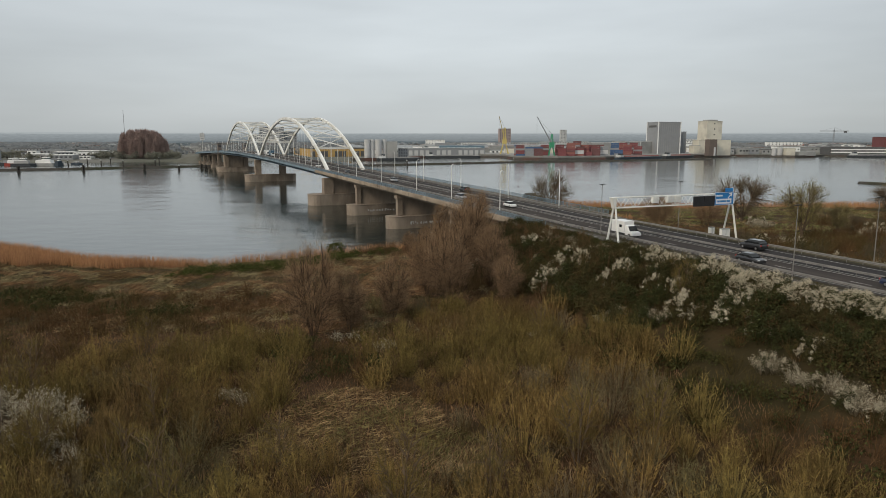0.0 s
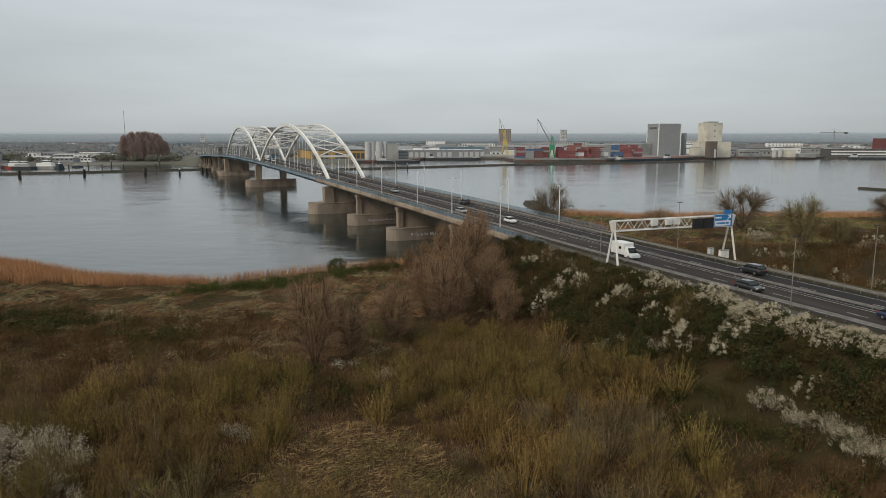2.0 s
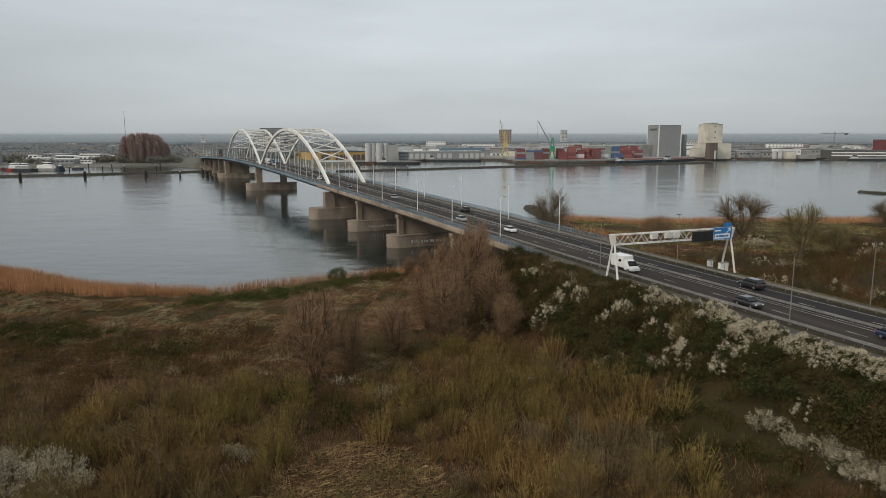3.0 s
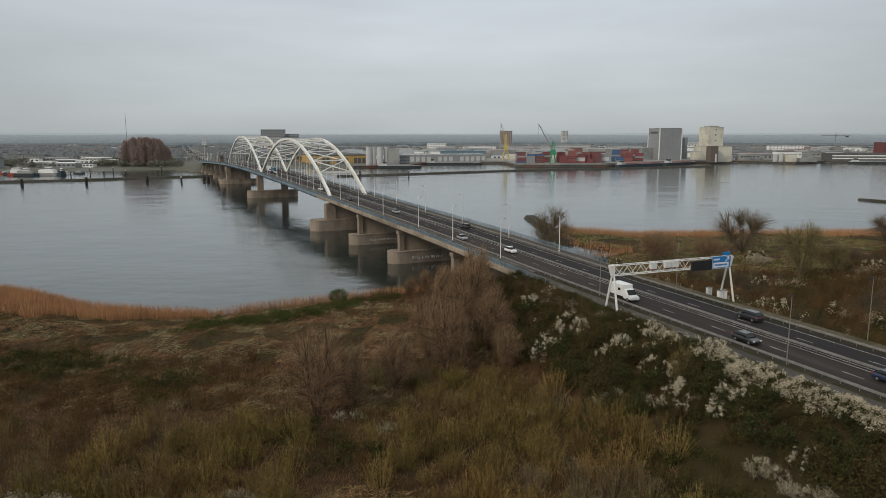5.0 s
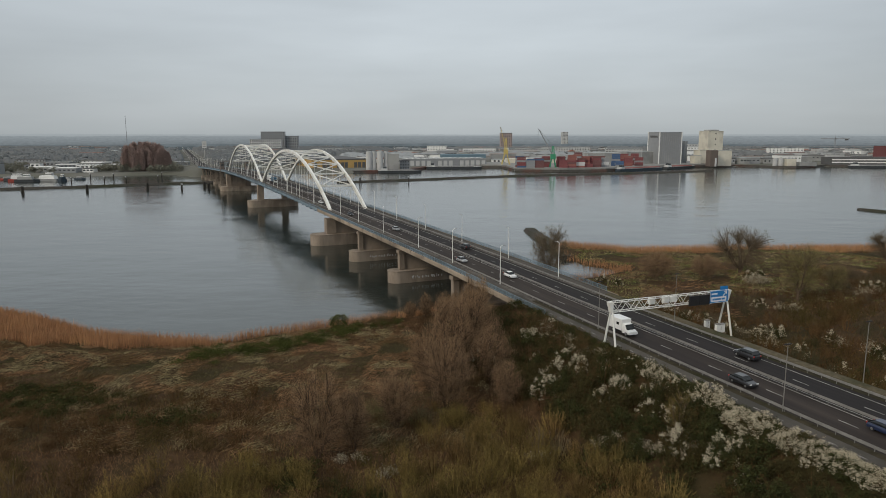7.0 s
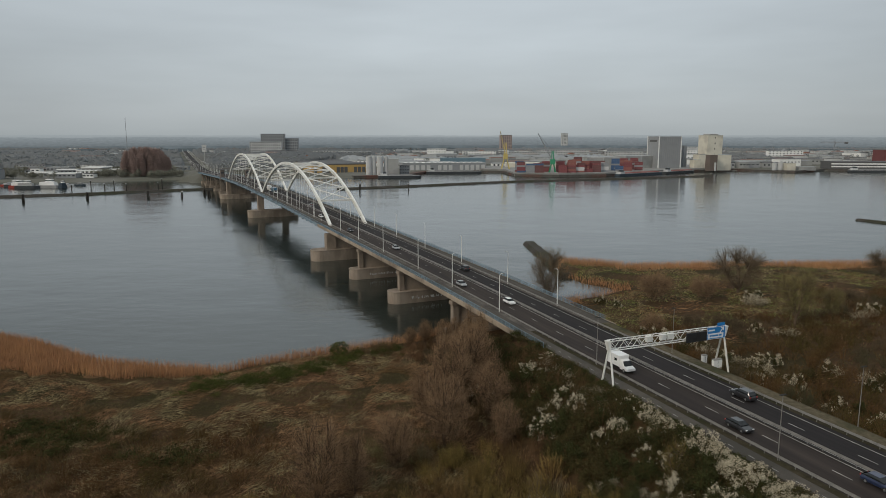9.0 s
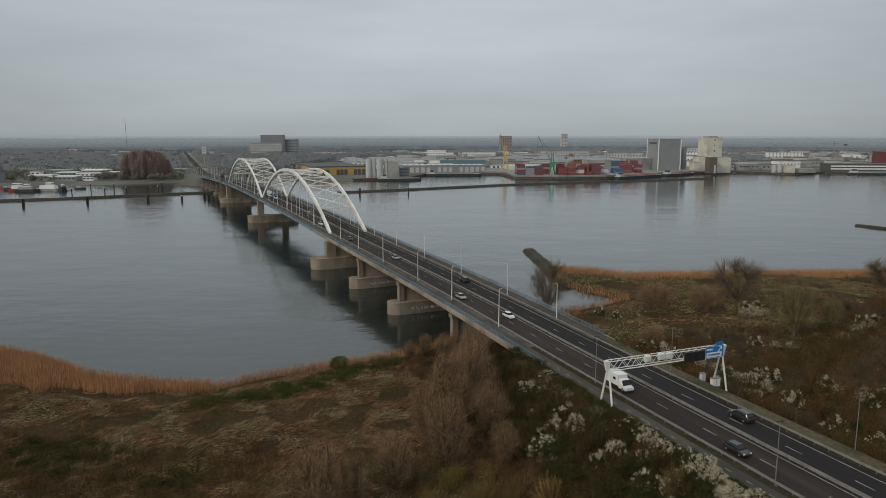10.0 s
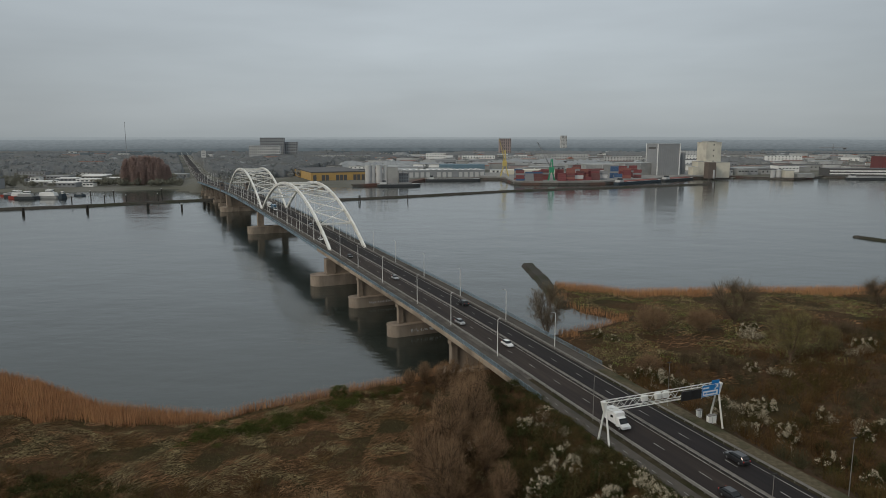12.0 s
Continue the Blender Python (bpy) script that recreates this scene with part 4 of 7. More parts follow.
stuff("grass", "olive green grass in a clearing among the willows", "grass", blades(p[patches(p, 0.16, 7.3) + RNG.normal(0, 0.1, len(p)) > 0.02], 0.6, 0.7, 0.08), M["clearing_grass"])
p = rain(30000, 40, 250, 150, 312)
p = p[(near_shore(p) > 4) & (side_of_road(p) > 17)]
n1 = patches(p, 0.07, 3.8)
stuff("straw", "pale straw on the marsh across the road", "straw", mown(p[n1 > 0.02], 1.5, 0.2), M["straw"])
stuff("grass", "green grass on the marsh across the road", "grass", blades(p[n1 < 0.06], 0.6, 0.5, 0.22), M["sedge"])
p = rain(110000, 44, 300, 195, 318)
p = p[(near_shore(p) > 6) & (near_shore(p) < 52) & (side_of_road(p) > 19)]
p = p[patches(p, 0.06, 1.9) > -0.2]
split = patches(p, 0.16, 5.9) + RNG.normal(0, 0.18, len(p)) > 0.05
stuff("meadow_grass", "pale green and straw meadow grass behind the reeds", "grass", blades(p[~split], 0.6, 0.8, 0.2), M["pale_grass"])
stuff("straw", "pale flattened straw among the meadow grass", "straw", mown(p[split], 0.9, 0.16), M["pale_straw"])
p = rain(90000, -100, 45, 30, 122)
p = p[side_of_road(p) < -30]
stuff("dry_grass", "dead brown grass and stalks between the willows", "grass", blades(p, 1.0, 0.55, 0.07), M["straw"])
# reeds
p = rain(190000, -150, 2, 150, 235)
s = near_shore(p)
inner = np.interp(p[:, 0], (-150, -109, -86, -66, -53, -40, 2), (34, 23, 13, 8, 3.5, 3.0, 3.0))
p = p[(s > -0.8) & (s < inner * (1 + 0.25 * patches(p, 0.1, 6.1)))]
stuff("reed_bed", "dense orange-brown dry reeds along the water's edge", "reeds", blades(p, 2.6, 0.10, 0.085), M["reed"])
p = rain(170000, 40, 330, 225, 350)
s = near_shore(p)
edge = np.interp(p[:, 0], *zip(*NEAR_SHORE)) - p[:, 1]
p = p[(s > -0.8) & (s < np.where(edge < 30, 14 + 8 * patches(p, 0.05, 7.7), 3.5)) & (side_of_road(p) > 15)]
stuff("reed_bed", "tan dry reed belt on the far side of the marsh", "reeds", blades(p, 2.9, 0.10, 0.1), M["reed"])
# a low green bramble bank near the shore
leaf_low = []
for _ in range(3):
    c = RNG.normal(size=(300, 3)) * np.array([0.9, 0.9, 0.45]) + np.array([0, 0, 0.6])
    leaf_low.append(flakes(c, RNG.uniform(0.14, 0.34, 300)))
line = np.array([(-56, 147), (-44, 151), (-33, 157), (-22, 167), (-12, 177)], float)
u = np.linspace(0, 4, 60)
q = np.column_stack([np.interp(u, range(5), line[:, 0]), np.interp(u, range(5), line[:, 1])])
q = np.concatenate([q + RNG.normal(0, 2.2, q.shape) for _ in range(3)])
q = q[patches(q, 0.12, 3.3) > -0.36]
stuff("bramble_bank", "low bank of dark green brambles near the shore", "brambles", spread(leaf_low, q, RNG.uniform(0.4, 1.0, len(q))), M["evergreen"])


q = rain(1300, -100, 24, 74, 132)
q = q[np.maximum.reduce([blob(q, -77, 120, 20, 8), blob(q, -12, 83, 6, 4), blob(q, -20, 92, 6, 4), blob(q, 17, 124, 7, 9), blob(q, -50, 112, 10, 3)]) > 0.3 * patches(q, 0.2, 1.1)]
stuff("bramble_bank", "dull green brambles and nettles spreading between the scrub", "brambles", spread(leaf_low, q, RNG.uniform(0.5, 1.1, len(q))), M["dull_green"])


# ---- single bushes ----
def hawthorn(white, h=3.4, r=2.3, leaf="hawthorn"):
    b = thing("hawthorn_bush", "", "bush", "hawthorn bushes")
    me = new("twig_mass", soup("twig_mass", shrub(h, r, 24, 260, 0.04, 0.2), M["dark_scrub"]))
    me.parent = b
    seed = np.array([h, r, white])

    def skin(a):
        return (1 + 0.3 * np.array([noise.noise(Vector(q * 1.7 + seed)) + 0.5 * noise.noise(Vector(q * 4.1 - seed)) for q in a]))[:, None] * np.array([r, r, h * 0.95])

    # leafy boughs: many small domes over the shape
    boughs, per = 62, 36
    a = RNG.normal(size=(boughs, 3))
    a /= np.linalg.norm(a, axis=1, keepdims=True)
    a[:, 2] = np.abs(a[:, 2])
    mid = a * skin(a) * RNG.uniform(0.45, 0.92, (boughs, 1)) + np.array([0, 0, 0.15])
    c = np.repeat(mid, per, 0) + RNG.normal(size=(boughs * per, 3)) * np.repeat(RNG.uniform(0.2, 0.42, boughs), per)[:, None]
    lf = new("leaves", soup("leaves", flakes(c, RNG.uniform(0.11, 0.22, len(c))), M[leaf]))
    lf.parent = b
    if white:
        # blossom in small dense tufts, gathered on some boughs and missing on others
        tufts = int(30 + 260 * white ** 2)
        a = RNG.normal(size=(tufts * 6, 3))
        a /= np.linalg.norm(a, axis=1, keepdims=True)
        a[:, 2] = np.abs(a[:, 2]) * 0.9 + 0.1
        rank = np.array([noise.noise(Vector(q * 2.3 + seed * 3)) for q in a]) + RNG.normal(0, 0.12, len(a))
        a = a[np.argsort(-rank)[:tufts] if white < 0.9 else np.argsort(-rank)[:tufts * 3:3]]
        mid = a * skin(a) * RNG.uniform(0.84, 1.06, (tufts, 1)) + np.array([0, 0, 0.2])
        per = 26
        c = np.repeat(mid, per, 0) + RNG.normal(size=(tufts * per, 3)) * np.repeat(RNG.uniform(0.06, 0.17, tufts), per)[:, None]
        bl = new("blossom", soup("blossom", flakes(c, RNG.uniform(0.05, 0.11, len(c))), M["blossom"]))
        bl.parent = b
    return b


def blackthorn(h, r):
    """Upright leafless rods set with small blossom along their upper halves."""
    b = thing("blackthorn_bush", "leafless blackthorn bush with white blossom along its rods", "bush", "blackthorn bushes")
    n = 90
    th, rho = RNG.uniform(0, 6.283, n), RNG.uniform(0, 1, n) ** 0.6
    base = np.column_stack([0.5 * r * rho * np.cos(th), 0.5 * r * rho * np.sin(th), np.full(n, -0.1)])
    tip = np.column_stack([r * rho * np.cos(th), r * rho * np.sin(th), h * np.sqrt(1.02 - 0.7 * rho ** 2) * RNG.uniform(0.7, 1.05, n)])
    way = tip - base
    k = RNG.integers(0, n, 420)
    st = base[k] + way[k] * RNG.uniform(0.35, 0.95, (420, 1))
    d = way[k] / np.linalg.norm(way[k], axis=1, keepdims=True) + RNG.normal(0, 0.45, (420, 3))
    d /= np.linalg.norm(d, axis=1, keepdims=True)
    ln = RNG.uniform(0.3, 0.8, 420)
    tw = new("twig_mass", soup("twig_mass", np.concatenate([slivers(base, way, np.linalg.norm(way, axis=1), np.full(n, 0.05)), slivers(st, d, ln, np.full(420, 0.03))]), M["twig_grey"]))
    tw.parent = b
    k = RNG.integers(0, 420, 1500)
    c = st[k] + d[k] * (ln[k] * RNG.uniform(0.1, 1, 1500))[:, None] + RNG.normal(0, 0.05, (1500, 3))
    bl = new("blossom", soup("blossom", flakes(c, RNG.uniform(0.05, 0.1, 1500)), M["blossom"]))
    bl.parent = b
    return b


LABELS = ("dark green hawthorn bush just coming into leaf", "dark hawthorn bush with scattered white blossom", "hawthorn bush half covered in white blossom", "blackthorn bush thickly covered in white blossom")
kinds = []
for k, white in enumerate((0, 0.45, 0.7, 0.95)):
    kinds.append([tagged(hawthorn(white, 3.2 + 0.3 * j, 2.2 + 0.25 * j, ("hawthorn", "hawthorn_brown")[j]), LABELS[k]) for j in range(2)])
kinds.append([blackthorn(2.7, 1.7), blackthorn(2.3, 1.9)])
used = set()


def put_bush(k, x, y, s, tall=1.0):
    src = kinds[k][int(RNG.integers(len(kinds[k])))]
    z = float(land_height(x, y))
    m = Matrix.Translation((x, y, z - 0.1)) @ Matrix.Rotation(float(RNG.uniform(0, 6.3)), 4, "Z") @ Matrix.Diagonal((s, s, s * tall, 1))
    if src not in used:
        used.add(src)
        src.matrix_basis = m
        return src
    ob = src.copy()
    scene.collection.objects.link(ob)
    for c in src.children:
        d = c.copy()
        scene.collection.objects.link(d)
        d.parent = ob
    ob.matrix_basis = m
    return ob


# the embankment slope towards the camera
p = scatter(-10, 104, 34, 156, 2.9)
v = side_of_road(p)
n1, n2 = patches(p, 0.15, 6.6), patches(p, 0.05, 2.9)
for (x, y), s, a, b in zip(p, v, n1, n2):
    if (-28.5 if y > 84 else -23.6) < s < -13.3:
        crest = s > (-18.6 if y < 100 else -19.2)
        k = 0 if y > 138 or a < (0.05 if crest else 0.34) else 1
        put_bush(k, x, y, float(RNG.uniform(0.8, 1.3)), (0.5 if s > -16.2 else 0.8) if crest else 1.0)
# the blossoming crest beside the cycle path
for k in range(50):
    y = 58 + 1.25 * k
    gap = noise.noise(Vector((y * 0.13, 2.2, 0)))
    q = on(y, -13.9 - 1.9 * RNG.uniform(0, 1))
    put_bush(3 if gap > -0.02 else 1 if gap > -0.25 else 0, q.x, q.y, float(RNG.uniform(0.6, 0.95)), 0.85)
for k in range(24):
    q = on(121 + 0.95 * k, -14.6 - 3.0 * RNG.uniform(0, 1))
    put_bush(4, q.x, q.y, float(RNG.uniform(0.6, 0.85)), 0.8)
for y, v, k in ((124, -20.1, 3), (118, -18.5, 2), (113, -20.0, 3), (114, -22.5, 1), (105, -20.2, 2), (101, -19.4, 2), (92, -20.6, 1), (79, -22.3, 2), (86, -22.1, 1), (134, -22.4, 1), (109, -18, 2)):
    q = on(y, v)
    put_bush(k, q.x, q.y, float(RNG.uniform(0.6, 0.9)), 1.15)
q = np.array([on(y, -12.5 - 2.4 * float(RNG.uniform(0, 1))).xy for y in RNG.uniform(40, 150, 420)])
stuff("bramble_bank", "low dark green weeds beside the cycle path", "brambles", spread(leaf_low, q, RNG.uniform(0.35, 0.6, len(q))), M["dull_green"])
# blackthorn hedge along the foot of the slope
for k in range(32):
    t = k / 31
    put_bush(4 if k % 5 else 1, 35.3 + 7.6 * t + RNG.uniform(-0.9, 0.9), 73.2 - 21 * t + RNG.uniform(-0.8, 0.8), float(RNG.uniform(0.5, 1.0)), 0.95)
for x, y, s, k in ((-43, 70, 1.25, 4), (-40, 68.5, 1.2, 4), (-37.8, 66.5, 1.0, 4), (-42, 66.5, 1.2, 4), (-45.5, 68, 1.3, 4), (-48, 71, 1.1, 4), (-39.5, 63.5, 0.9, 4), (-36, 60, 1.1, 4), (-33.5, 58, 0.9, 4), (-46, 65, 1.2, 4), (-43.5, 63, 1.0, 4), (-40, 61, 0.9, 4), (-49, 68, 1.0, 4), (-47, 60, 1.0, 4), (-50.5, 64, 1.2, 4),
                   (-21.8, 72.5, 0.75, 4), (-23.5, 73.5, 0.7, 4), (-25, 74, 0.6, 4), (-15.5, 97, 0.7, 4), (-13.2, 98, 0.6, 4), (-12, 97, 0.5, 4), (-8.5, 92.5, 0.8, 4), (-7, 93.5, 0.6, 4), (15, 97.5, 0.7, 4), (13.5, 98, 0.6, 4), (23, 96, 0.8, 4), (25, 95, 0.9, 4), (28, 91, 0.9, 4), (29.5, 90, 0.7, 4),
                   (21, 108, 0.6, 2), (-38, 60, 0.9, 4), (-28, 95, 0.5, 4)):
    put_bush(k, x, y, s)
q = scatter(20, 62, 36, 98, 2.3)
v = side_of_road(q)
hedge = np.abs(q[:, 0] - np.interp(q[:, 1], (52.2, 73.2), (42.9, 35.3)))
q = q[(v < -22.5) & (v > -36) & ((hedge > 2.0) | (q[:, 1] > 76))]
stuff("scrub", "low dark scrub round the blackthorn hedge", "thicket", spread(low, q, RNG.uniform(0.6, 1.05, len(q))), M["dark_scrub"])
pick = q[RNG.uniform(0, 1, len(q)) < 0.5]
stuff("bramble_bank", "dark green brambles at the foot of the slope", "brambles", spread(leaf_low, pick, RNG.uniform(0.6, 1.2, len(pick))), M["dull_green"])
# across the road
for x, y, s, k in ((59, 183, 1.2, 3), (62, 180, 1.0, 3), (56, 187, 0.9, 2), (65, 176, 0.9, 2), (106, 234, 1.0, 3), (110, 236, 0.8, 2), (90, 192, 0.9, 3), (77, 161, 1.1, 3), (74, 158, 1.0, 2), (81, 163, 1.0, 3),
                   (72, 152, 1.1, 1), (69, 148, 1.2, 3), (76, 143, 1.1, 2), (73, 139, 1.0, 3), (79, 147, 1.0, 2), (82, 139, 1.0, 1), (67, 143, 1.0, 2), (84, 152, 1.0, 1), (91, 156, 1.0, 2), (98, 148, 1.1, 1), (101, 150, 1.0, 2),
                   (95, 146, 0.9, 2), (134, 214, 1.1, 3), (139, 216, 0.9, 3), (145, 213, 1.0, 2), (57, 221, 0.8, 2), (53, 227, 0.9, 2), (150, 211, 1.0, 3), (88, 128, 1.2, 1), (93, 121, 1.1, 2), (84, 132, 1.0, 0), (61, 158, 1.0, 3), (64, 153, 1.1, 3), (58, 164, 0.9, 2), (66, 160, 1.0, 1), (70, 163, 1.1, 2), (55, 172, 1.0, 3), (79, 132, 1.1, 2), (77, 127, 1.0, 1), (83, 124, 1.1, 2), (87, 117, 1.1, 0), (82, 115, 1.0, 1), (91, 111, 1.2, 2), (87, 106, 1.1, 1), (95, 128, 1.1, 1), (99, 118, 1.0, 2), (104, 131, 1.2, 1), (109, 140, 1.1, 2), (61, 171, 1.0, 1), (50, 180, 0.9, 2), (47, 188, 0.9, 3)):
    put_bush(max(k - 1, 0), x, y, s)
for k in range(30):
    t = k / 29
    put_bush(4 if k % 4 else 2, 59 + 20 * t + RNG.uniform(-2, 2), 192 - 42 * t + RNG.uniform(-2, 2), float(RNG.uniform(0.6, 1.0)))
for x, y in ((104, 222), (107, 224), (101, 224), (106, 230), (94, 188), (97, 186), (130, 207), (127, 205), (133, 208), (92, 154), (95, 148), (97, 151)):
    put_bush(4, x, y, float(RNG.uniform(0.9, 1.3)))
for x, y, h in ((-27, 171.5, 1.0),):
    b = thing("evergreen_bush", "round dark evergreen bush standing by the shore", "bush", m=Matrix.Translation((x, y, float(land_height(x, y)) - 0.2)))
    a = RNG.normal(size=(1800, 3))
    a /= np.linalg.norm(a, axis=1, keepdims=True)
    lump = 1 + 0.35 * np.array([noise.noise(Vector(q * 1.9)) for q in a])
    c = a * (RNG.uniform(0.3, 1.05, 1800) ** 0.4 * lump)[:, None] * np.array([2.4, 2.2, 2.0]) + np.array([0, 0, 2.0])
    lf = new("leaves", soup("leaves", flakes(c, RNG.uniform(0.15, 0.32, 1800)), M["evergreen"]))
    lf.parent = b
    bm = bmesh.new()
    for q in ((0.3, 0.2), (-0.3, 0.1), (0, -0.3)):
        tube(bm, (0, 0, 0), (q[0] * 3, q[1] * 3, 2.4), 0.09, 0.04, 6)
    part("stem", bm, M["bark"], b)


# ---- trees: tapered trunk, curved limbs, branches and a crown of fine twigs ----
def crown_tree(label, height, rx, low, fork, limbs, twig, bark="bark", n=200, per=24, tw=0.04, reach=1.3, lobes=0.3, steep=0.5, girth=0.02):
    """Limbs rise from the fork (a share of the height) and feed a lumpy crown rx wide that begins at low; steep sets how upright the limbs end."""
    t = thing("tree", label, "tree", "bare trees")
    shift = float(RNG.uniform(0, 50))
    a = RNG.normal(size=(n, 3))
    a /= np.linalg.norm(a, axis=1, keepdims=True)
    lump = 1 + lobes * np.array([noise.noise(Vector(q * 1.9 + shift)) for q in a])
    rad = RNG.uniform(0.1, 1, n) ** 0.42 * lump
    mid, rz = (low + 1) / 2 * height, (1 - low) / 2 * height
    goal = a * rad[:, None] * np.array([rx, rx, rz]) + np.array([0, 0, mid])
    p0 = np.array([0, 0, fork * height])
    bm = bmesh.new()
    r0 = height * girth
    if fork > 0.06:
        tube(bm, (0, 0, -0.4), (0, 0, p0[2] * 0.35), r0 * 1.35, r0, 8, caps=False)
        tube(bm, (0, 0, p0[2] * 0.35), tuple(p0), r0, r0 * 0.85, 8, caps=False)
    ways = []
    for i in range(limbs):
        g = 2 * np.pi * i / limbs + RNG.uniform(-0.3, 0.3)
        out = RNG.uniform(0.35, 0.7) * (0.35 if i % 4 == 3 else 1.0)
        end = np.array([rx * out * np.cos(g), rx * out * np.sin(g), mid + rz * (steep + RNG.uniform(-0.3, 0.25))])
        bend = p0 + np.array([end[0] * 0.45, end[1] * 0.45, (end[2] - p0[2]) * (0.3 + 0.2 * steep)]) + RNG.normal(0, 0.05 * rx, 3)
        ways.append((p0 + np.array([0.06 * rx * np.cos(g), 0.06 * rx * np.sin(g), -0.3 if fork <= 0.06 else 0]), bend, end))

    def curve(w, u):
        return w[0] * (1 - u) ** 2 + w[1] * 2 * u * (1 - u) + w[2] * u * u

    r1 = r0 * (0.62 if limbs < 7 else 0.42)
    for w in ways:
        pts = [curve(w, k / 6) for k in range(7)]
        for k in range(6):
            tube(bm, pts[k], pts[k + 1], r1 * (1 - 0.13 * k), r1 * (1 - 0.13 * (k + 1)), 6, caps=False)
    starts, dirs = [], []
    for q in goal:
        w = min(ways, key=lambda v: np.sum((v[2] - q) ** 2) + 0.4 * np.sum((v[1] - q) ** 2))
        us = np.linspace(0.3, 0.98, 8)
        line = [curve(w, u) for u in us]
        k = int(np.argmin([np.sum((c - q) ** 2) - 0.25 * (c[2] < q[2]) * rx for c in line]))
        k = max(0, k - int(RNG.integers(0, 3)))
        st = line[k]
        d = np.linalg.norm(q - st) + 1e-6
        bend = st + (q - st) * 0.45 + np.array([0, 0, 0.16 * d]) + RNG.normal(0, 0.06 * d, 3)
        v = (st, bend, q)
        pts = [curve(v, k / 4) for k in range(5)]
        rb = 0.02 + 0.016 * d
        for k in range(4):
            tube(bm, pts[k], pts[k + 1], rb * (1 - 0.2 * k), rb * (1 - 0.2 * (k + 1)), 3, caps=False)
        for u in RNG.uniform(0.25, 1.0, per):
            c = curve(v, u)
            starts.append(c)
            fan = c - np.array([0, 0, -0.15 * height])
            dirs.append(fan / np.linalg.norm(fan))
    part("trunk", bm, M[bark], t)
    st = np.array(starts) + RNG.normal(0, 0.075 * rx, (len(starts), 3))
    d = np.array(dirs) + RNG.normal(0, 0.33, st.shape) + np.array([0, 0, 0.15])
    cr = new("crown", soup("crown", slivers(st, d, RNG.uniform(0.35, 1.0, len(st)) * reach, RNG.uniform(0.6, 1.3, len(st)) * tw), M[twig]))
    cr.parent = t
    return t


def plant_tree(src, x, y, s=1.0, fresh=False, tall=1.0):
    m = Matrix.Translation((x, y, float(land_height(x, y)) - 0.1)) @ Matrix.Rotation(float(RNG.uniform(0, 6.3)), 4, "Z") @ Matrix.Diagonal((s, s, s * tall, 1))
    if fresh:
        src.matrix_basis = m
        return src
    ob = src.copy()
    scene.collection.objects.link(ob)
    for c in src.children:
        d = c.copy()
        scene.collection.objects.link(d)
        d.parent = ob
    ob.matrix_basis = m
    return ob


alder = crown_tree("tall bare alder with a fine reddish-brown crown", 17, 5.6, 0.1, 0.04, 7, "twig_brown", "alder_bark", n=300, per=34, tw=0.036, reach=1.7, steep=0.55, girth=0.012)
alder2 = crown_tree("bare many-stemmed alder with a reddish-brown crown", 15, 5.8, 0.06, 0.03, 10, "twig_brown", "alder_bark", n=320, per=34, tw=0.036, reach=1.5, steep=0.5, girth=0.011)
plant_tree(alder, 2, 131, 1.02, True)
plant_tree(alder2, -19, 98, 0.95, True)
for src, x, y, s in ((alder2, -8, 109, 0.74), (alder2, 0.5, 117, 0.95), (alder2, 6, 137, 1.05), (alder, 7, 147, 0.8), (alder2, -3, 127, 0.85), (alder2, 6, 158, 0.62), (alder2, 9, 126, 0.8), (alder, -14, 101, 0.6), (alder2, 0, 177, 0.55), (alder2, -5, 182, 0.45), (alder2, -9, 180, 0.36), (alder2, 3, 183, 0.45), (alder2, 4, 168, 0.52), (alder2, 11, 116, 0.6)):
    plant_tree(src, x, y, s)
grey = crown_tree("bare grey tree with an open rounded crown beside the bridge", 20, 7.6, 0.14, 0.1, 7, "twig_grey", n=340, per=22, tw=0.06, reach=1.7, lobes=0.22, steep=0.4, girth=0.017)
plant_tree(grey, 35.4, 226, 1.0, True)
wide = crown_tree("broad bare willow with spreading crooked limbs", 18, 11.5, 0.12, 0.1, 6, "twig_grey", n=400, per=22, tw=0.06, reach=1.5, lobes=0.35, steep=0.1, girth=0.03)
plant_tree(wide, 106, 243, 1.0, True)
green = crown_tree("budding greenish willow with a loose crown", 18, 7.2, 0.12, 0.16, 6, "twig_green", n=340, per=20, tw=0.065, reach=1.5, lobes=0.35, steep=0.35, girth=0.022)
plant_tree(green, 105, 200, 1.0, True)
plant_tree(green, 119, 206, 0.6)
plant_tree(wide, 174, 268, 0.75)
bush_tree = crown_tree("round bare many-stemmed willow bush", 11, 7.4, 0.03, 0.02, 13, "twig_brown", n=380, per=20, tw=0.065, reach=1.4, lobes=0.15, steep=0.3, girth=0.01)
plant_tree(bush_tree, 72, 230, 0.95, True)
plant_tree(bush_tree, 90, 233, 0.8)
plant_tree(bush_tree, 59, 189, 0.6)
plant_tree(grey, -127, 184, 0.28)
young = crown_tree("small bare young willow in the thicket", 8, 2.6, 0.1, 0.05, 5, "willow_olive", n=70, per=20, tw=0.03, reach=1.0, steep=0.5, girth=0.012)
plant_tree(young, -26, 52, 1.0, True)
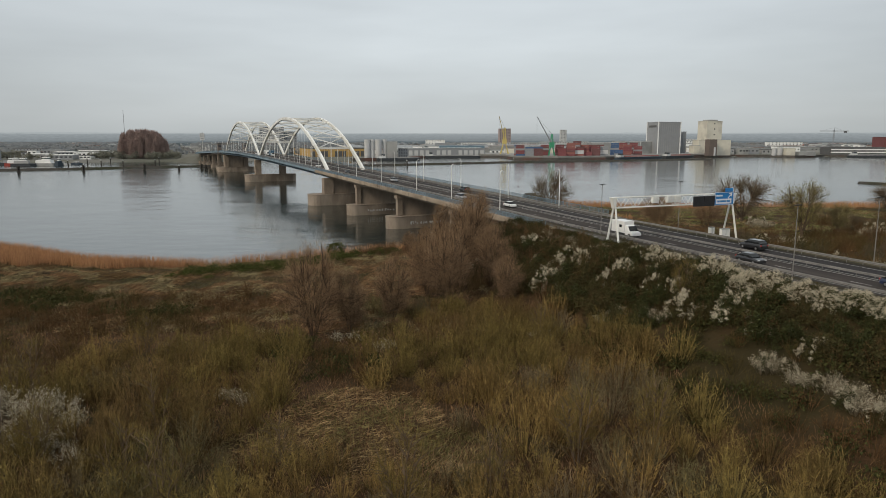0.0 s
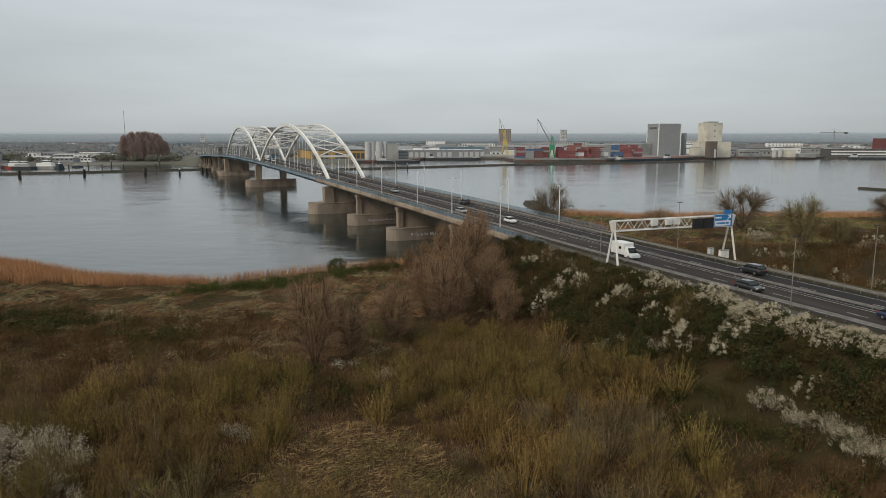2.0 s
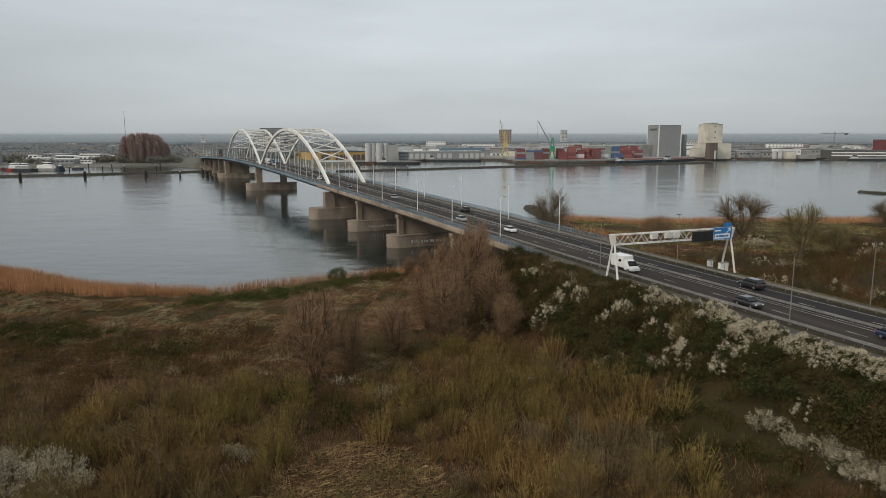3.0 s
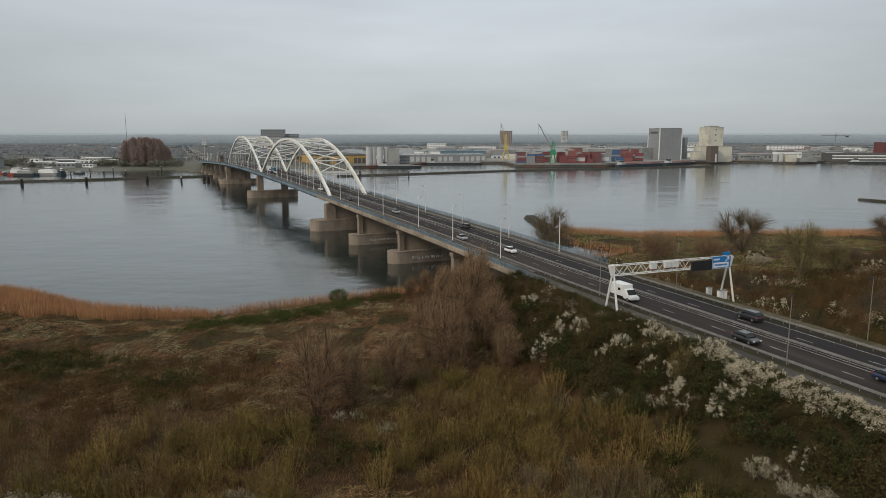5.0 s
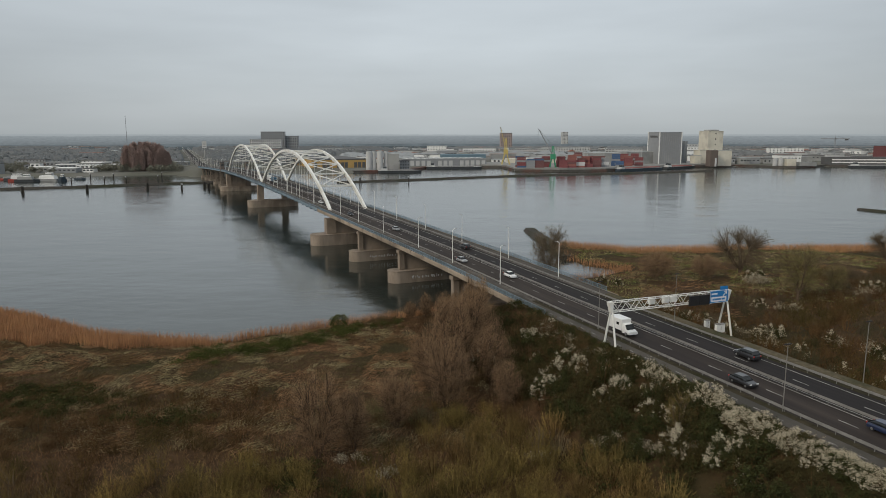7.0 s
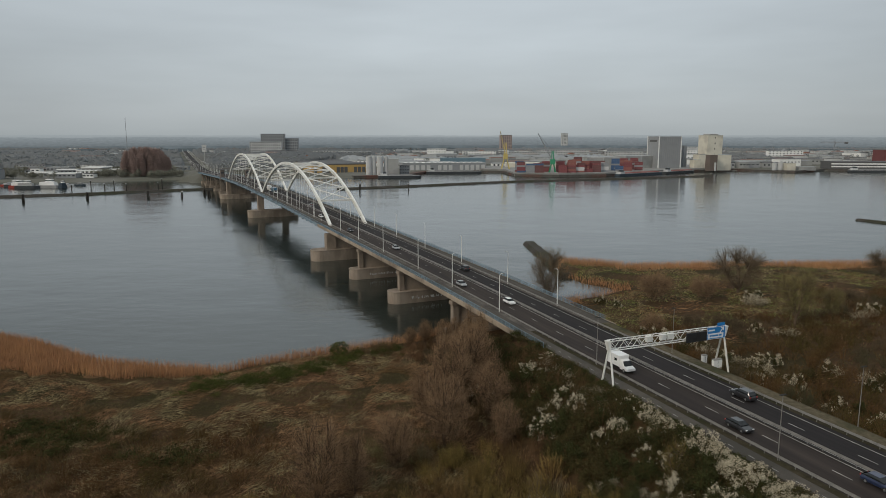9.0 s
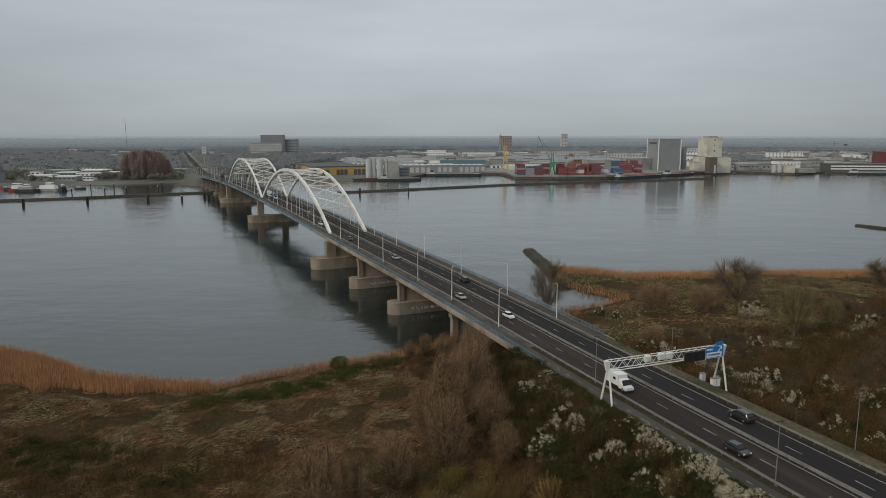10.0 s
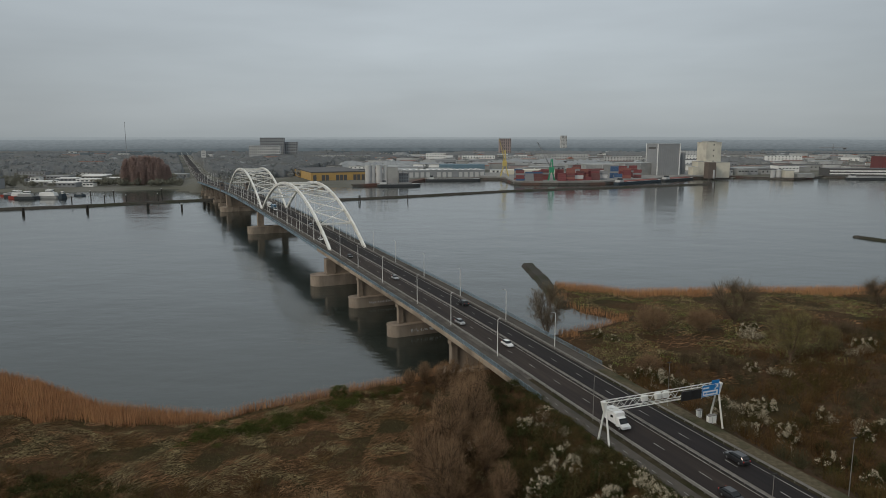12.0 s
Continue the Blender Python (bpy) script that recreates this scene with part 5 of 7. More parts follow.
for x, y, s in ((-21, 48, 1.1), (-36, 58, 0.9), (-3, 47, 1.2), (4, 52, 0.9), (12, 58, 1.1), (-47, 75, 1.0), (-56, 82, 0.9), (20, 62, 1.0), (-14, 56, 0.8), (-40, 90, 0.8), (33, 92, 0.9), (14, 97, 0.8), (-62, 70, 1.0), (-28, 64, 0.9)):
    plant_tree(young, x, y, s)


# ---- vehicles ----
M["glass"] = surface("dark_car_glass", (0.015, 0.018, 0.02), (0.025, 0.028, 0.03), 1.0, 0.08)
M["tyre"] = surface("tyre_rubber", (0.02, 0.02, 0.02), (0.03, 0.03, 0.03), 4.0, 0.85)
M["rim"] = surface("wheel_rim", (0.4, 0.4, 0.41), (0.5, 0.5, 0.5), 3.0, 0.35, metal=0.8)
M["headlight"] = surface("headlight", (0.6, 0.6, 0.6), (0.75, 0.75, 0.75), 3.0, 0.15)
M["tail"] = surface("tail_light", (0.35, 0.02, 0.015), (0.45, 0.03, 0.02), 3.0, 0.3)
PAINT = {}


def paint(name, c):
    if name not in PAINT:
        m = surface(name + "_car_paint", c, tuple(min(1, a * 1.06) for a in c), 0.8, 0.3)
        m.node_tree.nodes["Principled BSDF"].inputs["Coat Weight"].default_value = 0.6
        PAINT[name] = m
    return PAINT[name]


def loft(bm, sections):
    """Rings of (half width, y, z low, z high, top half width) joined front to back."""
    rings = []
    for hw, y, z0, z1, tw in sections:
        mid = z0 + (z1 - z0) * 0.6
        rings.append([bm.verts.new(q) for q in ((-hw * 0.94, y, z0), (-hw, y, z0 + 0.15), (-hw, y, mid), (-tw, y, z1), (tw, y, z1), (hw, y, mid), (hw, y, z0 + 0.15), (hw * 0.94, y, z0))])
    for a, b in zip(rings, rings[1:]):
        for i in range(8):
            bm.faces.new((a[i], a[(i + 1) % 8], b[(i + 1) % 8], b[i]))
    bm.faces.new(rings[0][::-1])
    bm.faces.new(rings[-1])
    return bm


def wheel(owner, x, y, r):
    bm = bmesh.new()
    tube(bm, (x - 0.1, y, r), (x + 0.1, y, r), r, n=14)
    w = part("wheel", bm, M["tyre"], owner, "black tyre with a metal rim")
    bm = bmesh.new()
    s = 1 if x > 0 else -1
    tube(bm, (x, y, r), (x + s * 0.112, y, r), r * 0.62, r * 0.55, n=10)
    part("rim", bm, M["rim"], w)


def vehicle(name, label, category, colour, form, m):
    """The nose points to minus y."""
    c = thing(name, label, category, "vehicles on the road", m)
    pm = paint(*colour)
    L, W, H = form["size"]
    hw, f = W / 2, -L / 2
    bm = bmesh.new()
    loft(bm, [(hw * k, f + L * u, 0.28, z, hw * t) for u, k, z, t in form["hull"]])
    part("body", bm, pm, c, bevel=0.02)
    bm = bmesh.new()
    loft(bm, [(hw * k, f + L * u, form["belt"], z, hw * t) for u, k, z, t in form["cabin"]])
    part("window_band", bm, M["glass"], c, "dark tinted windows")
    bm = bmesh.new()
    u0, u1 = form["roof"]
    box(bm, Matrix.Translation((0, f + L * (u0 + u1) / 2, H - 0.06)), W * form["cabin"][1][3] * 0.99, L * (u1 - u0), 0.07, taper=0.94)
    part("roof", bm, pm, c, bevel=0.02)
    for x in (-hw + 0.1, hw - 0.1):
        for u in form["axles"]:
            wheel(c, x, f + L * u, form["wheel"])
    for s in (-1, 1):
        bm = bmesh.new()
        box(bm, Matrix.Translation((s * hw * 0.72, f + 0.06, 0.62)), 0.36, 0.1, 0.15)
        part("headlight", bm, M["headlight"], c)
        bm = bmesh.new()
        box(bm, Matrix.Translation((s * hw * 0.78, -f - 0.05, 0.78)), 0.26, 0.1, 0.2)
        part("tail_light", bm, M["tail"], c)
        bm = bmesh.new()
        box(bm, Matrix.Translation((s * (hw + 0.06), f + L * form["roof"][0] - 0.2, form["belt"])), 0.16, 0.1, 0.13)
        part("mirror", bm, pm, c)
    return c


CAR = dict(size=(4.4, 1.8, 1.47), belt=0.9, wheel=0.32, axles=(0.2, 0.8), roof=(0.4, 0.8),
           hull=((0, 0.8, 0.62, 0.7), (0.03, 0.95, 0.74, 0.85), (0.26, 1, 0.93, 0.9), (0.3, 1, 0.95, 0.92), (0.9, 1, 0.98, 0.9), (0.98, 0.95, 0.9, 0.85), (1, 0.88, 0.7, 0.8)),
           cabin=((0.25, 0.86, 0.92, 0.84), (0.4, 0.9, 1.44, 0.72), (0.78, 0.9, 1.44, 0.72), (0.96, 0.84, 0.96, 0.8)))
SUV = dict(size=(4.6, 1.87, 1.68), belt=1.05, wheel=0.36, axles=(0.19, 0.8), roof=(0.38, 0.9),
           hull=((0, 0.82, 0.75, 0.72), (0.03, 0.96, 0.9, 0.85), (0.26, 1, 1.06, 0.9), (0.3, 1, 1.1, 0.92), (0.94, 1, 1.12, 0.9), (0.98, 0.97, 1.05, 0.85), (1, 0.9, 0.8, 0.8)),
           cabin=((0.24, 0.88, 1.06, 0.84), (0.38, 0.92, 1.64, 0.76), (0.88, 0.92, 1.64, 0.76), (0.98, 0.86, 1.1, 0.8)))
VAN = dict(size=(5.0, 1.95, 1.98), belt=1.1, wheel=0.34, axles=(0.18, 0.78), roof=(0.3, 0.97),
           hull=((0, 0.85, 0.8, 0.75), (0.03, 0.97, 0.95, 0.85), (0.2, 1, 1.12, 0.92), (0.26, 1, 1.15, 0.94), (0.97, 1, 1.2, 0.94), (1, 0.97, 1.2, 0.92)),
           cabin=((0.16, 0.9, 1.1, 0.86), (0.3, 0.95, 1.94, 0.84), (0.95, 0.95, 1.94, 0.84), (1.0, 0.93, 1.2, 0.9)))
WHITE, BLACK, GREY, BLUE = ("white", (0.75, 0.75, 0.74)), ("black", (0.02, 0.02, 0.022)), ("silver", (0.3, 0.31, 0.32)), ("dark_blue", (0.02, 0.03, 0.07))


def lane(y, v):
    return road_pose(y, v, 0.02, 0 if v < 0 else 180)


A_OUT, A_IN, B_IN, B_OUT = -5.3, -2.0, 2.0, 5.2
for name, label, colour, form, y, v in (
        ("car", "white hatchback car driving off the bridge", WHITE, CAR, 181, A_IN),
        ("car", "black saloon car on the carriageway", BLACK, CAR, 103, A_OUT), ("car", "silver car on the approach span", GREY, CAR, 203, A_OUT),
        ("suv", "black sport utility car on the approach span", BLACK, SUV, 221, B_OUT), ("car", "dark grey car on the approach span", GREY, CAR, 262, A_IN),
        ("car", "dark blue car in the near lane", BLUE, CAR, 84, A_IN), ("suv", "black sport utility car near the gantry", BLACK, SUV, 112, B_OUT),
        ("car", "black car on the first concrete span", BLACK, CAR, 306, A_OUT),
        ("car", "white car below the arches", WHITE, CAR, 352, A_OUT), ("car", "silver car below the arches", GREY, CAR, 398, B_IN), ("van", "white van below the arches", WHITE, VAN, 512, A_OUT)):
    vehicle(name, label, name if name != "suv" else "car", colour, form, lane(y, v))


def box_truck(label, y, v, body, cab, length, high):
    t = thing("box_truck", label, "truck", "vehicles on the road", lane(y, v))
    pm, bmat = paint(*cab), paint(*body)
    bm = bmesh.new()
    loft(bm, [(1.0, -length / 2, 0.45, 1.0, 0.85), (1.02, -length / 2 + 0.9, 0.4, 1.25, 0.95), (1.03, -length / 2 + 1.5, 0.4, 2.1, 0.9), (1.03, -length / 2 + 2.3, 0.4, 2.25, 0.92)])
    part("cab", bm, pm, t, bevel=0.03)
    bm = bmesh.new()
    loft(bm, [(0.9, -length / 2 + 0.85, 1.22, 1.3, 0.88), (0.94, -length / 2 + 1.45, 1.22, 2.12, 0.86)])
    part("windscreen", bm, M["glass"], t)
    bm = bmesh.new()
    box(bm, Matrix.Translation((0, 1.15, 0.75)), 2.25, length - 2.4, high - 0.75)
    part("box_body", bm, bmat, t, bevel=0.05)
    bm = bmesh.new()
    box(bm, Matrix.Translation((0, 0.6, 0.45)), 0.9, length - 1.6, 0.3)
    part("chassis", bm, M["dark"], t)
    for s in (-1, 1):
        bm = bmesh.new()
        box(bm, Matrix.Translation((s * 1.13, 0.3, 1.75)), 0.03, 0.75, 0.5)
        part("side_window", bm, M["glass"], t)
        for y1 in (-length / 2 + 1.0, length / 2 - 1.3):
            wheel(t, s * 0.95, y1, 0.38)
    return t


box_truck("white camper van with a high box body", 131.0, A_OUT, WHITE, WHITE, 6.4, 2.95)
BLUE_BOX = ("blue_tarpaulin", (0.05, 0.14, 0.22))
box_truck("lorry with a blue covered body under the arches", 476, A_IN, BLUE_BOX, WHITE, 11.0, 3.8)
box_truck("lorry with a white body under the arches", 492, A_IN, WHITE, WHITE, 10.0, 3.8)


# ---- the far bank: quays, harbour, buildings, woods ----
def wall_paint(name, c, k=1.12, c3=None):
    return surface(name, c, tuple(min(0.95, a * k) for a in c), 0.12, 0.8, c3=c3, big=0.06)


M["quay"] = surface("dark_quay_wall", (0.08, 0.076, 0.07), (0.12, 0.112, 0.1), 0.2, 0.9, c3=(0.14, 0.075, 0.06), big=0.02)
M["quay"].node_tree.nodes["Principled BSDF"].inputs["Specular IOR Level"].default_value = 0.2
M["yard"] = surface("quay_paving", (0.2, 0.2, 0.19), (0.27, 0.265, 0.25), 0.1, 0.9)
M["w_white"] = wall_paint("white_cladding", (0.47, 0.475, 0.47), c3=(0.37, 0.375, 0.375))
M["w_grey"] = wall_paint("grey_cladding", (0.24, 0.25, 0.26))
M["w_pale"] = wall_paint("pale_grey_concrete", (0.31, 0.315, 0.305), c3=(0.25, 0.255, 0.25))
M["w_cream"] = wall_paint("cream_concrete", (0.6, 0.57, 0.48), c3=(0.5, 0.47, 0.4))
M["w_brown"] = wall_paint("brown_cladding", (0.13, 0.105, 0.09))
# brick colour greyed and lightened to carry the distance haze
M["w_brick"] = wall_paint("hazed_brick", (0.31, 0.25, 0.235))
M["w_yellow"] = wall_paint("yellow_cladding", (0.43, 0.28, 0.1))
M["r_dark"] = wall_paint("dark_roof", (0.09, 0.09, 0.09))
M["r_pale"] = wall_paint("pale_roof", (0.33, 0.345, 0.345), c3=(0.24, 0.255, 0.25))
M["r_red"] = wall_paint("tiled_roof", (0.25, 0.11, 0.075))
M["w_bright"] = wall_paint("bright_white_trim", (0.72, 0.72, 0.7))
M["w_maroon"] = wall_paint("red_cladding", (0.15, 0.05, 0.05))
M["w_blue"] = wall_paint("blue_grey_cladding", (0.12, 0.19, 0.235))
M["pane"] = surface("far_window_glass", (0.04, 0.045, 0.05), (0.07, 0.075, 0.08), 0.5, 0.15)
M["crane_yellow"] = wall_paint("crane_yellow", (0.5, 0.4, 0.14))
M["crane_green"] = wall_paint("crane_green", (0.045, 0.26, 0.14))

# quay wall along the harbour front
bm = bmesh.new()
pts = [q for q in FAR_SHORE if -130 < q[0] < 740]
dense = []
for a, b in zip(pts, pts[1:]):
    k = max(1, int(math.dist(a, b) / 12))
    dense += [(a[0] + (b[0] - a[0]) * i / k, a[1] + (b[1] - a[1]) * i / k, 0) for i in range(k)]
dense.append((*pts[-1], 0))
along(bm, dense, [(0.6, -3), (0.6, 2.7), (0.9, 2.7), (0.9, 3.05), (-14, 3.05), (-14, -3)])
tagged(part("quay_wall", bm, M["quay"]), "dark sheet-piled quay wall along the harbour", "quay", kind="structure")
bm = bmesh.new()
slab(bm, [(102, 1003), (164, 989), (234, 1003), (402, 1133), (489, 1170), (480, 1300), (60, 1240), (60, 1120), (98, 1110)], 0.5, 5.2)
tagged(part("quay_yard", bm, M["yard"]), "pale paved harbour yard", "quay", kind="structure")


def building(name, label, x, y, wx, wy, h, turn, wall, roof, rows=0, cols=0, category="building", win=(1.6, 1.6), parapet=0.5, base=2.4, gable=0.0, group="", sides=(0,)):
    b = thing(name, label, category, group, pose(x, y, base, 0, 0, turn))
    bm = bmesh.new()
    box(bm, Matrix(), wx, wy, h)
    part("wall", bm, M[wall], b)
    bm = bmesh.new()
    if gable:
        prism(bm, [(-wx / 2 - 0.4, h), (wx / 2 + 0.4, h), (0, h + gable)], -wy / 2 - 0.4, wy / 2 + 0.4)
    else:
        box(bm, Matrix.Translation((0, 0, h)), wx + 0.5, wy + 0.5, parapet)
    part("roof", bm, M[roof], b)
    if rows:
        for side in sides:
            span = wx if side == 0 else wy
            bm = bmesh.new()
            box(bm, Matrix(), win[0], 0.14, win[1], base=False)
            me = mesh_of("window", bm, M["pane"])
            for r in range(rows):
                for c in range(cols):
                    u = (c + 0.5) / cols * span - span / 2
                    z = (r + 0.6) / rows * h
                    if side == 0:
                        m = Matrix.Translation((u, -wy / 2, z))
                    else:
                        m = Matrix.Translation((-wx / 2 if side < 0 else wx / 2, u, z)) @ Matrix.Rotation(math.pi / 2, 4, "Z")
                    shared("window", me, b, m)
    return b


# grey slab tower and the sheds before it
t = building("silo_tower", "tall windowless grey clad storage tower on the quay", 370, 1172, 40, 38, 53.5, 12, "w_grey", "r_pale", category="tower", base=3.1)
bm = bmesh.new()
for k in range(10):
    box(bm, Matrix.Translation((-17 + 3.7 * k, -19.1, 0.5)), 0.35, 0.3, 52)
tagged(part("cladding_ribs", bm, M["w_pale"], t), kind="stuff")
for u, v in ((-20, -19), (20, -19), (-20, 19)):
    bm = bmesh.new()
    box(bm, Matrix.Translation((u, v, 0)), 1.3, 1.3, 54)
    part("corner_trim", bm, M["w_bright"], t)
bm = bmesh.new()
box(bm, Matrix.Translation((-20.1, 0, 45)), 0.3, 24, 3.4)
part("sign_band", bm, M["r_dark"], t)
for x, y, wx, h, a in ((322, 1176, 62, 20, 22), (262, 1168, 56, 18, 6)):
    w = building("warehouse", "low grey clad warehouse with white corner trims beside the tower", x, y, wx, 36, h, a, "w_pale", "r_pale", base=5.0, group="quay warehouses")
    for u in (-0.5, 0.0, 0.5):
        bm = bmesh.new()
        box(bm, Matrix.Translation((u * wx, -18.1, 0)), 0.9, 0.5, h + 0.4)
        part("corner_trim", bm, M["w_white"], w)
    bm = bmesh.new()
    box(bm, Matrix.Translation((0, -18.1, h - 0.6)), wx, 0.4, 1.0)
    part("eaves_trim", bm, M["w_white"], w)
building("warehouse", "low beige warehouse with a shallow roof behind the containers", 150, 1200, 84, 46, 8, 4, "w_cream", "w_cream", base=3.1, parapet=1.2)
building("blue_hall", "long low blue-grey clad hall behind the pale sheds", 35, 1330, 84, 40, 13, 4, "w_blue", "w_blue", base=3.1)
building("stair_tower", "slim dark stair tower", 412, 1195, 6, 6, 38, 20, "w_grey", "r_dark", base=3.1)
# cream silo house
t = building("silo_house", "tall cream concrete silo house with small dark windows", 455, 1192, 29, 26, 55.5, 14, "w_cream", "w_cream", rows=6, cols=1, base=3.1, win=(2.2, 2.2), category="tower")
bm = bmesh.new()
box(bm, Matrix.Translation((0, 0, 56)), 18, 16, 2.2)
part("roof_house", bm, M["w_pale"], t)
building("annex", "lower cream annex at the silo house", 434, 1178, 16, 18, 24, 14, "w_cream", "w_pale", base=3.1)
building("annex", "low cream shed at the silo house", 423, 1170, 12, 14, 15, 14, "w_cream", "r_pale", base=3.1)
building("brown_silo", "dark brown clad square silo", 424, 1102, 13, 13, 25.5, 10, "w_brown", "w_cream", base=3.1, category="silo")
building("square_silo", "pale greenish grey block silo on the quay", 449, 1126, 23, 20, 24.5, 8, "w_cream", "r_pale", base=3.1, category="silo")
for x in (440, 434, 428):
    s = thing("storage_tank", "small white upright storage tank", "tank", "small tanks", pose(x, 1140 - (440 - x) * 3.5, 3.1))
    bm = bmesh.new()
    tube(bm, (0, 0, 0), (0, 0, 13), 2.6, n=14)
    part("shell", bm, M["w_white"], s)
    bm = bmesh.new()
    tube(bm, (0, 0, 13), (0, 0, 14.2), 2.6, 0.4, n=14)
    part("cone_roof", bm, M["r_pale"], s)


def silo(x, y, r, h):
    s = thing("silo", "tall white cylindrical silo with a flat top", "silo", "white silos", pose(x, y, 2.6))
    bm = bmesh.new()
    tube(bm, (0, 0, 0), (0, 0, h), r, n=20)
    part("shell", bm, M["w_white"], s)
    bm = bmesh.new()
    tube(bm, (0, 0, h), (0, 0, h + 0.8), r * 1.03, r * 0.9, n=20)
    part("cap", bm, M["r_pale"], s)


for x, y, r in ((-107, 985, 4.3), (-100.5, 988, 3.6), (-91.5, 988, 4.6), (-83, 992, 3.3)):
    silo(x, y, r, 25.5)
building("silo_block", "grey clad block beside the white silos", -73, 996, 15, 16, 23, 4, "w_pale", "r_pale")
building("office", "small grey quayside office", -58, 1008, 14, 12, 13, 4, "w_grey", "r_dark", rows=3, cols=4)
w = building("yellow_warehouse", "long yellow clad warehouse with dark gates and dark roof", -188, 1132, 85, 156, 12.0, 21, "w_yellow", "r_dark", parapet=1.6)
bm = bmesh.new()
box(bm, Matrix(), 5.0, 0.3, 8.5)
me = mesh_of("gate", bm, M["r_dark"])
for k, u in enumerate((-37, -24, -18, -2, 4, 10, 25, 31, 38)):
    shared("gate", me, w, Matrix.Translation((u, -78.1, 0)))
w = building("white_shed_row", "long low pale shed with a row of white gates", -3, 1158, 140, 40, 11.5, 12, "w_grey", "r_pale")
bm = bmesh.new()
box(bm, Matrix(), 6.0, 0.3, 8.5)
me = mesh_of("gate", bm, M["w_white"])
for k in range(15):
    if k not in (5, 9):
        shared("gate", me, w, Matrix.Translation((-64 + 9.2 * k, -20.1, 0)))
bm = bmesh.new()
box(bm, Matrix(), 3.0, 34, 0.35)
me = mesh_of("skylight", bm, M["w_bright"])
for k in range(14):
    shared("skylight", me, w, Matrix.Translation((-62 + 9.6 * k, 0, 12.0)))
for x, y, wx, wy, h, wall, roof in ((-40, 1260, 120, 70, 9, "w_white", "r_pale"), (80, 1280, 110, 60, 6, "w_pale", "r_pale"), (10, 1400, 120, 60, 8, "w_grey", "r_pale"), (-60, 1400, 120, 50, 12, "w_grey", "w_grey"),
                                   (170, 1350, 70, 40, 7, "w_grey", "r_pale"), (40, 1520, 130, 40, 20, "w_grey", "w_grey"), (-130, 1290, 70, 40, 9, "w_white", "r_red"), (-200, 1420, 90, 40, 9, "w_brick", "r_red"),
                                   (560, 1250, 90, 40, 12, "w_white", "r_pale"), (510, 1225, 40, 30, 13, "w_white", "r_pale"), (610, 1300, 120, 40, 13, "w_pale", "r_dark"), (690, 1400, 160, 40, 14, "w_white", "r_dark"),
                                   (470, 1400, 80, 40, 16, "w_pale", "r_pale"), (560, 1500, 150, 40, 18, "w_pale", "r_dark"), (330, 1320, 60, 30, 8, "w_grey", "r_dark"), (250, 1400, 70, 30, 8, "w_pale", "r_pale"),
                                   (700, 1240, 60, 30, 8, "w_pale", "r_pale"), (840, 1350, 120, 40, 12, "w_white", "r_dark"), (-330, 1350, 60, 40, 10, "w_white", "r_pale"), (-420, 1500, 120, 40, 9, "w_white", "r_dark")):
    for side, k in ((-1, random.uniform(0.28, 0.45)), (1, random.uniform(0.28, 0.45))):
        hh = h * random.uniform(0.6, 1.0)
        building("industrial_hall", "flat-roofed industrial hall behind the harbour", x + side * wx * 0.27, y + random.uniform(-14, 14), wx * k, wy * random.uniform(0.6, 1), hh, random.uniform(-5, 9), random.choice((wall, "w_pale", "w_grey", "w_bright")), random.choice((roof, "r_pale", "r_dark")), rows=1, cols=max(3, int(wx * k / 7)), win=(random.uniform(2.5, 4.5), random.uniform(1.4, 3.5)), parapet=random.uniform(0.5, 1.4), group="industrial halls")
# right-hand works: long building with white stripes, dark red hall, tanks
w = building("striped_works", "long dark works building with white horizontal stripes", 727, 1180, 150, 40, 12, -6, "r_dark", "r_dark", base=3.0)
for z in (3.0, 7.6):
    bm = bmesh.new()
    box(bm, Matrix.Translation((0, -20.15, z)), 148, 0.3, 2.1)
    part("white_band", bm, M["w_bright"], w)
M["letter_orange"] = wall_paint("orange_letters", (0.55, 0.28, 0.16))
w = building("red_hall", "dark red hall with a row of orange letters at its top", 858, 1300, 90, 40, 30, -4, "w_maroon", "r_dark")
for k in range(9):
    bm = bmesh.new()
    box(bm, Matrix.Translation((-37 + 6.4 * k, -20.2, 21)), 4.4, 0.3, 6)
    part("text_bar", bm, M["letter_orange"], w)
for x, r, h in ((537, 3.6, 12), (546, 4.0, 13)):
    s = thing("storage_tank", "white upright storage tank on the quay", "tank", "small tanks", pose(x, 1128, 2.6))
    bm = bmesh.new()
    tube(bm, (0, 0, 0), (0, 0, h), r, n=14)
    part("shell", bm, M["w_white"], s)
    bm = bmesh.new()
    tube(bm, (0, 0, h), (0, 0, h + 1), r, 0.5, n=14)
    part("cone_roof", bm, M["r_pale"], s)
building("pump_house", "cream concrete quayside pump house", 560, 1126, 14, 14, 12, 0, "w_cream", "r_pale")
building("low_shed", "low pale shed at the water", 590, 1132, 28, 12, 6, 3, "w_pale", "r_pale")

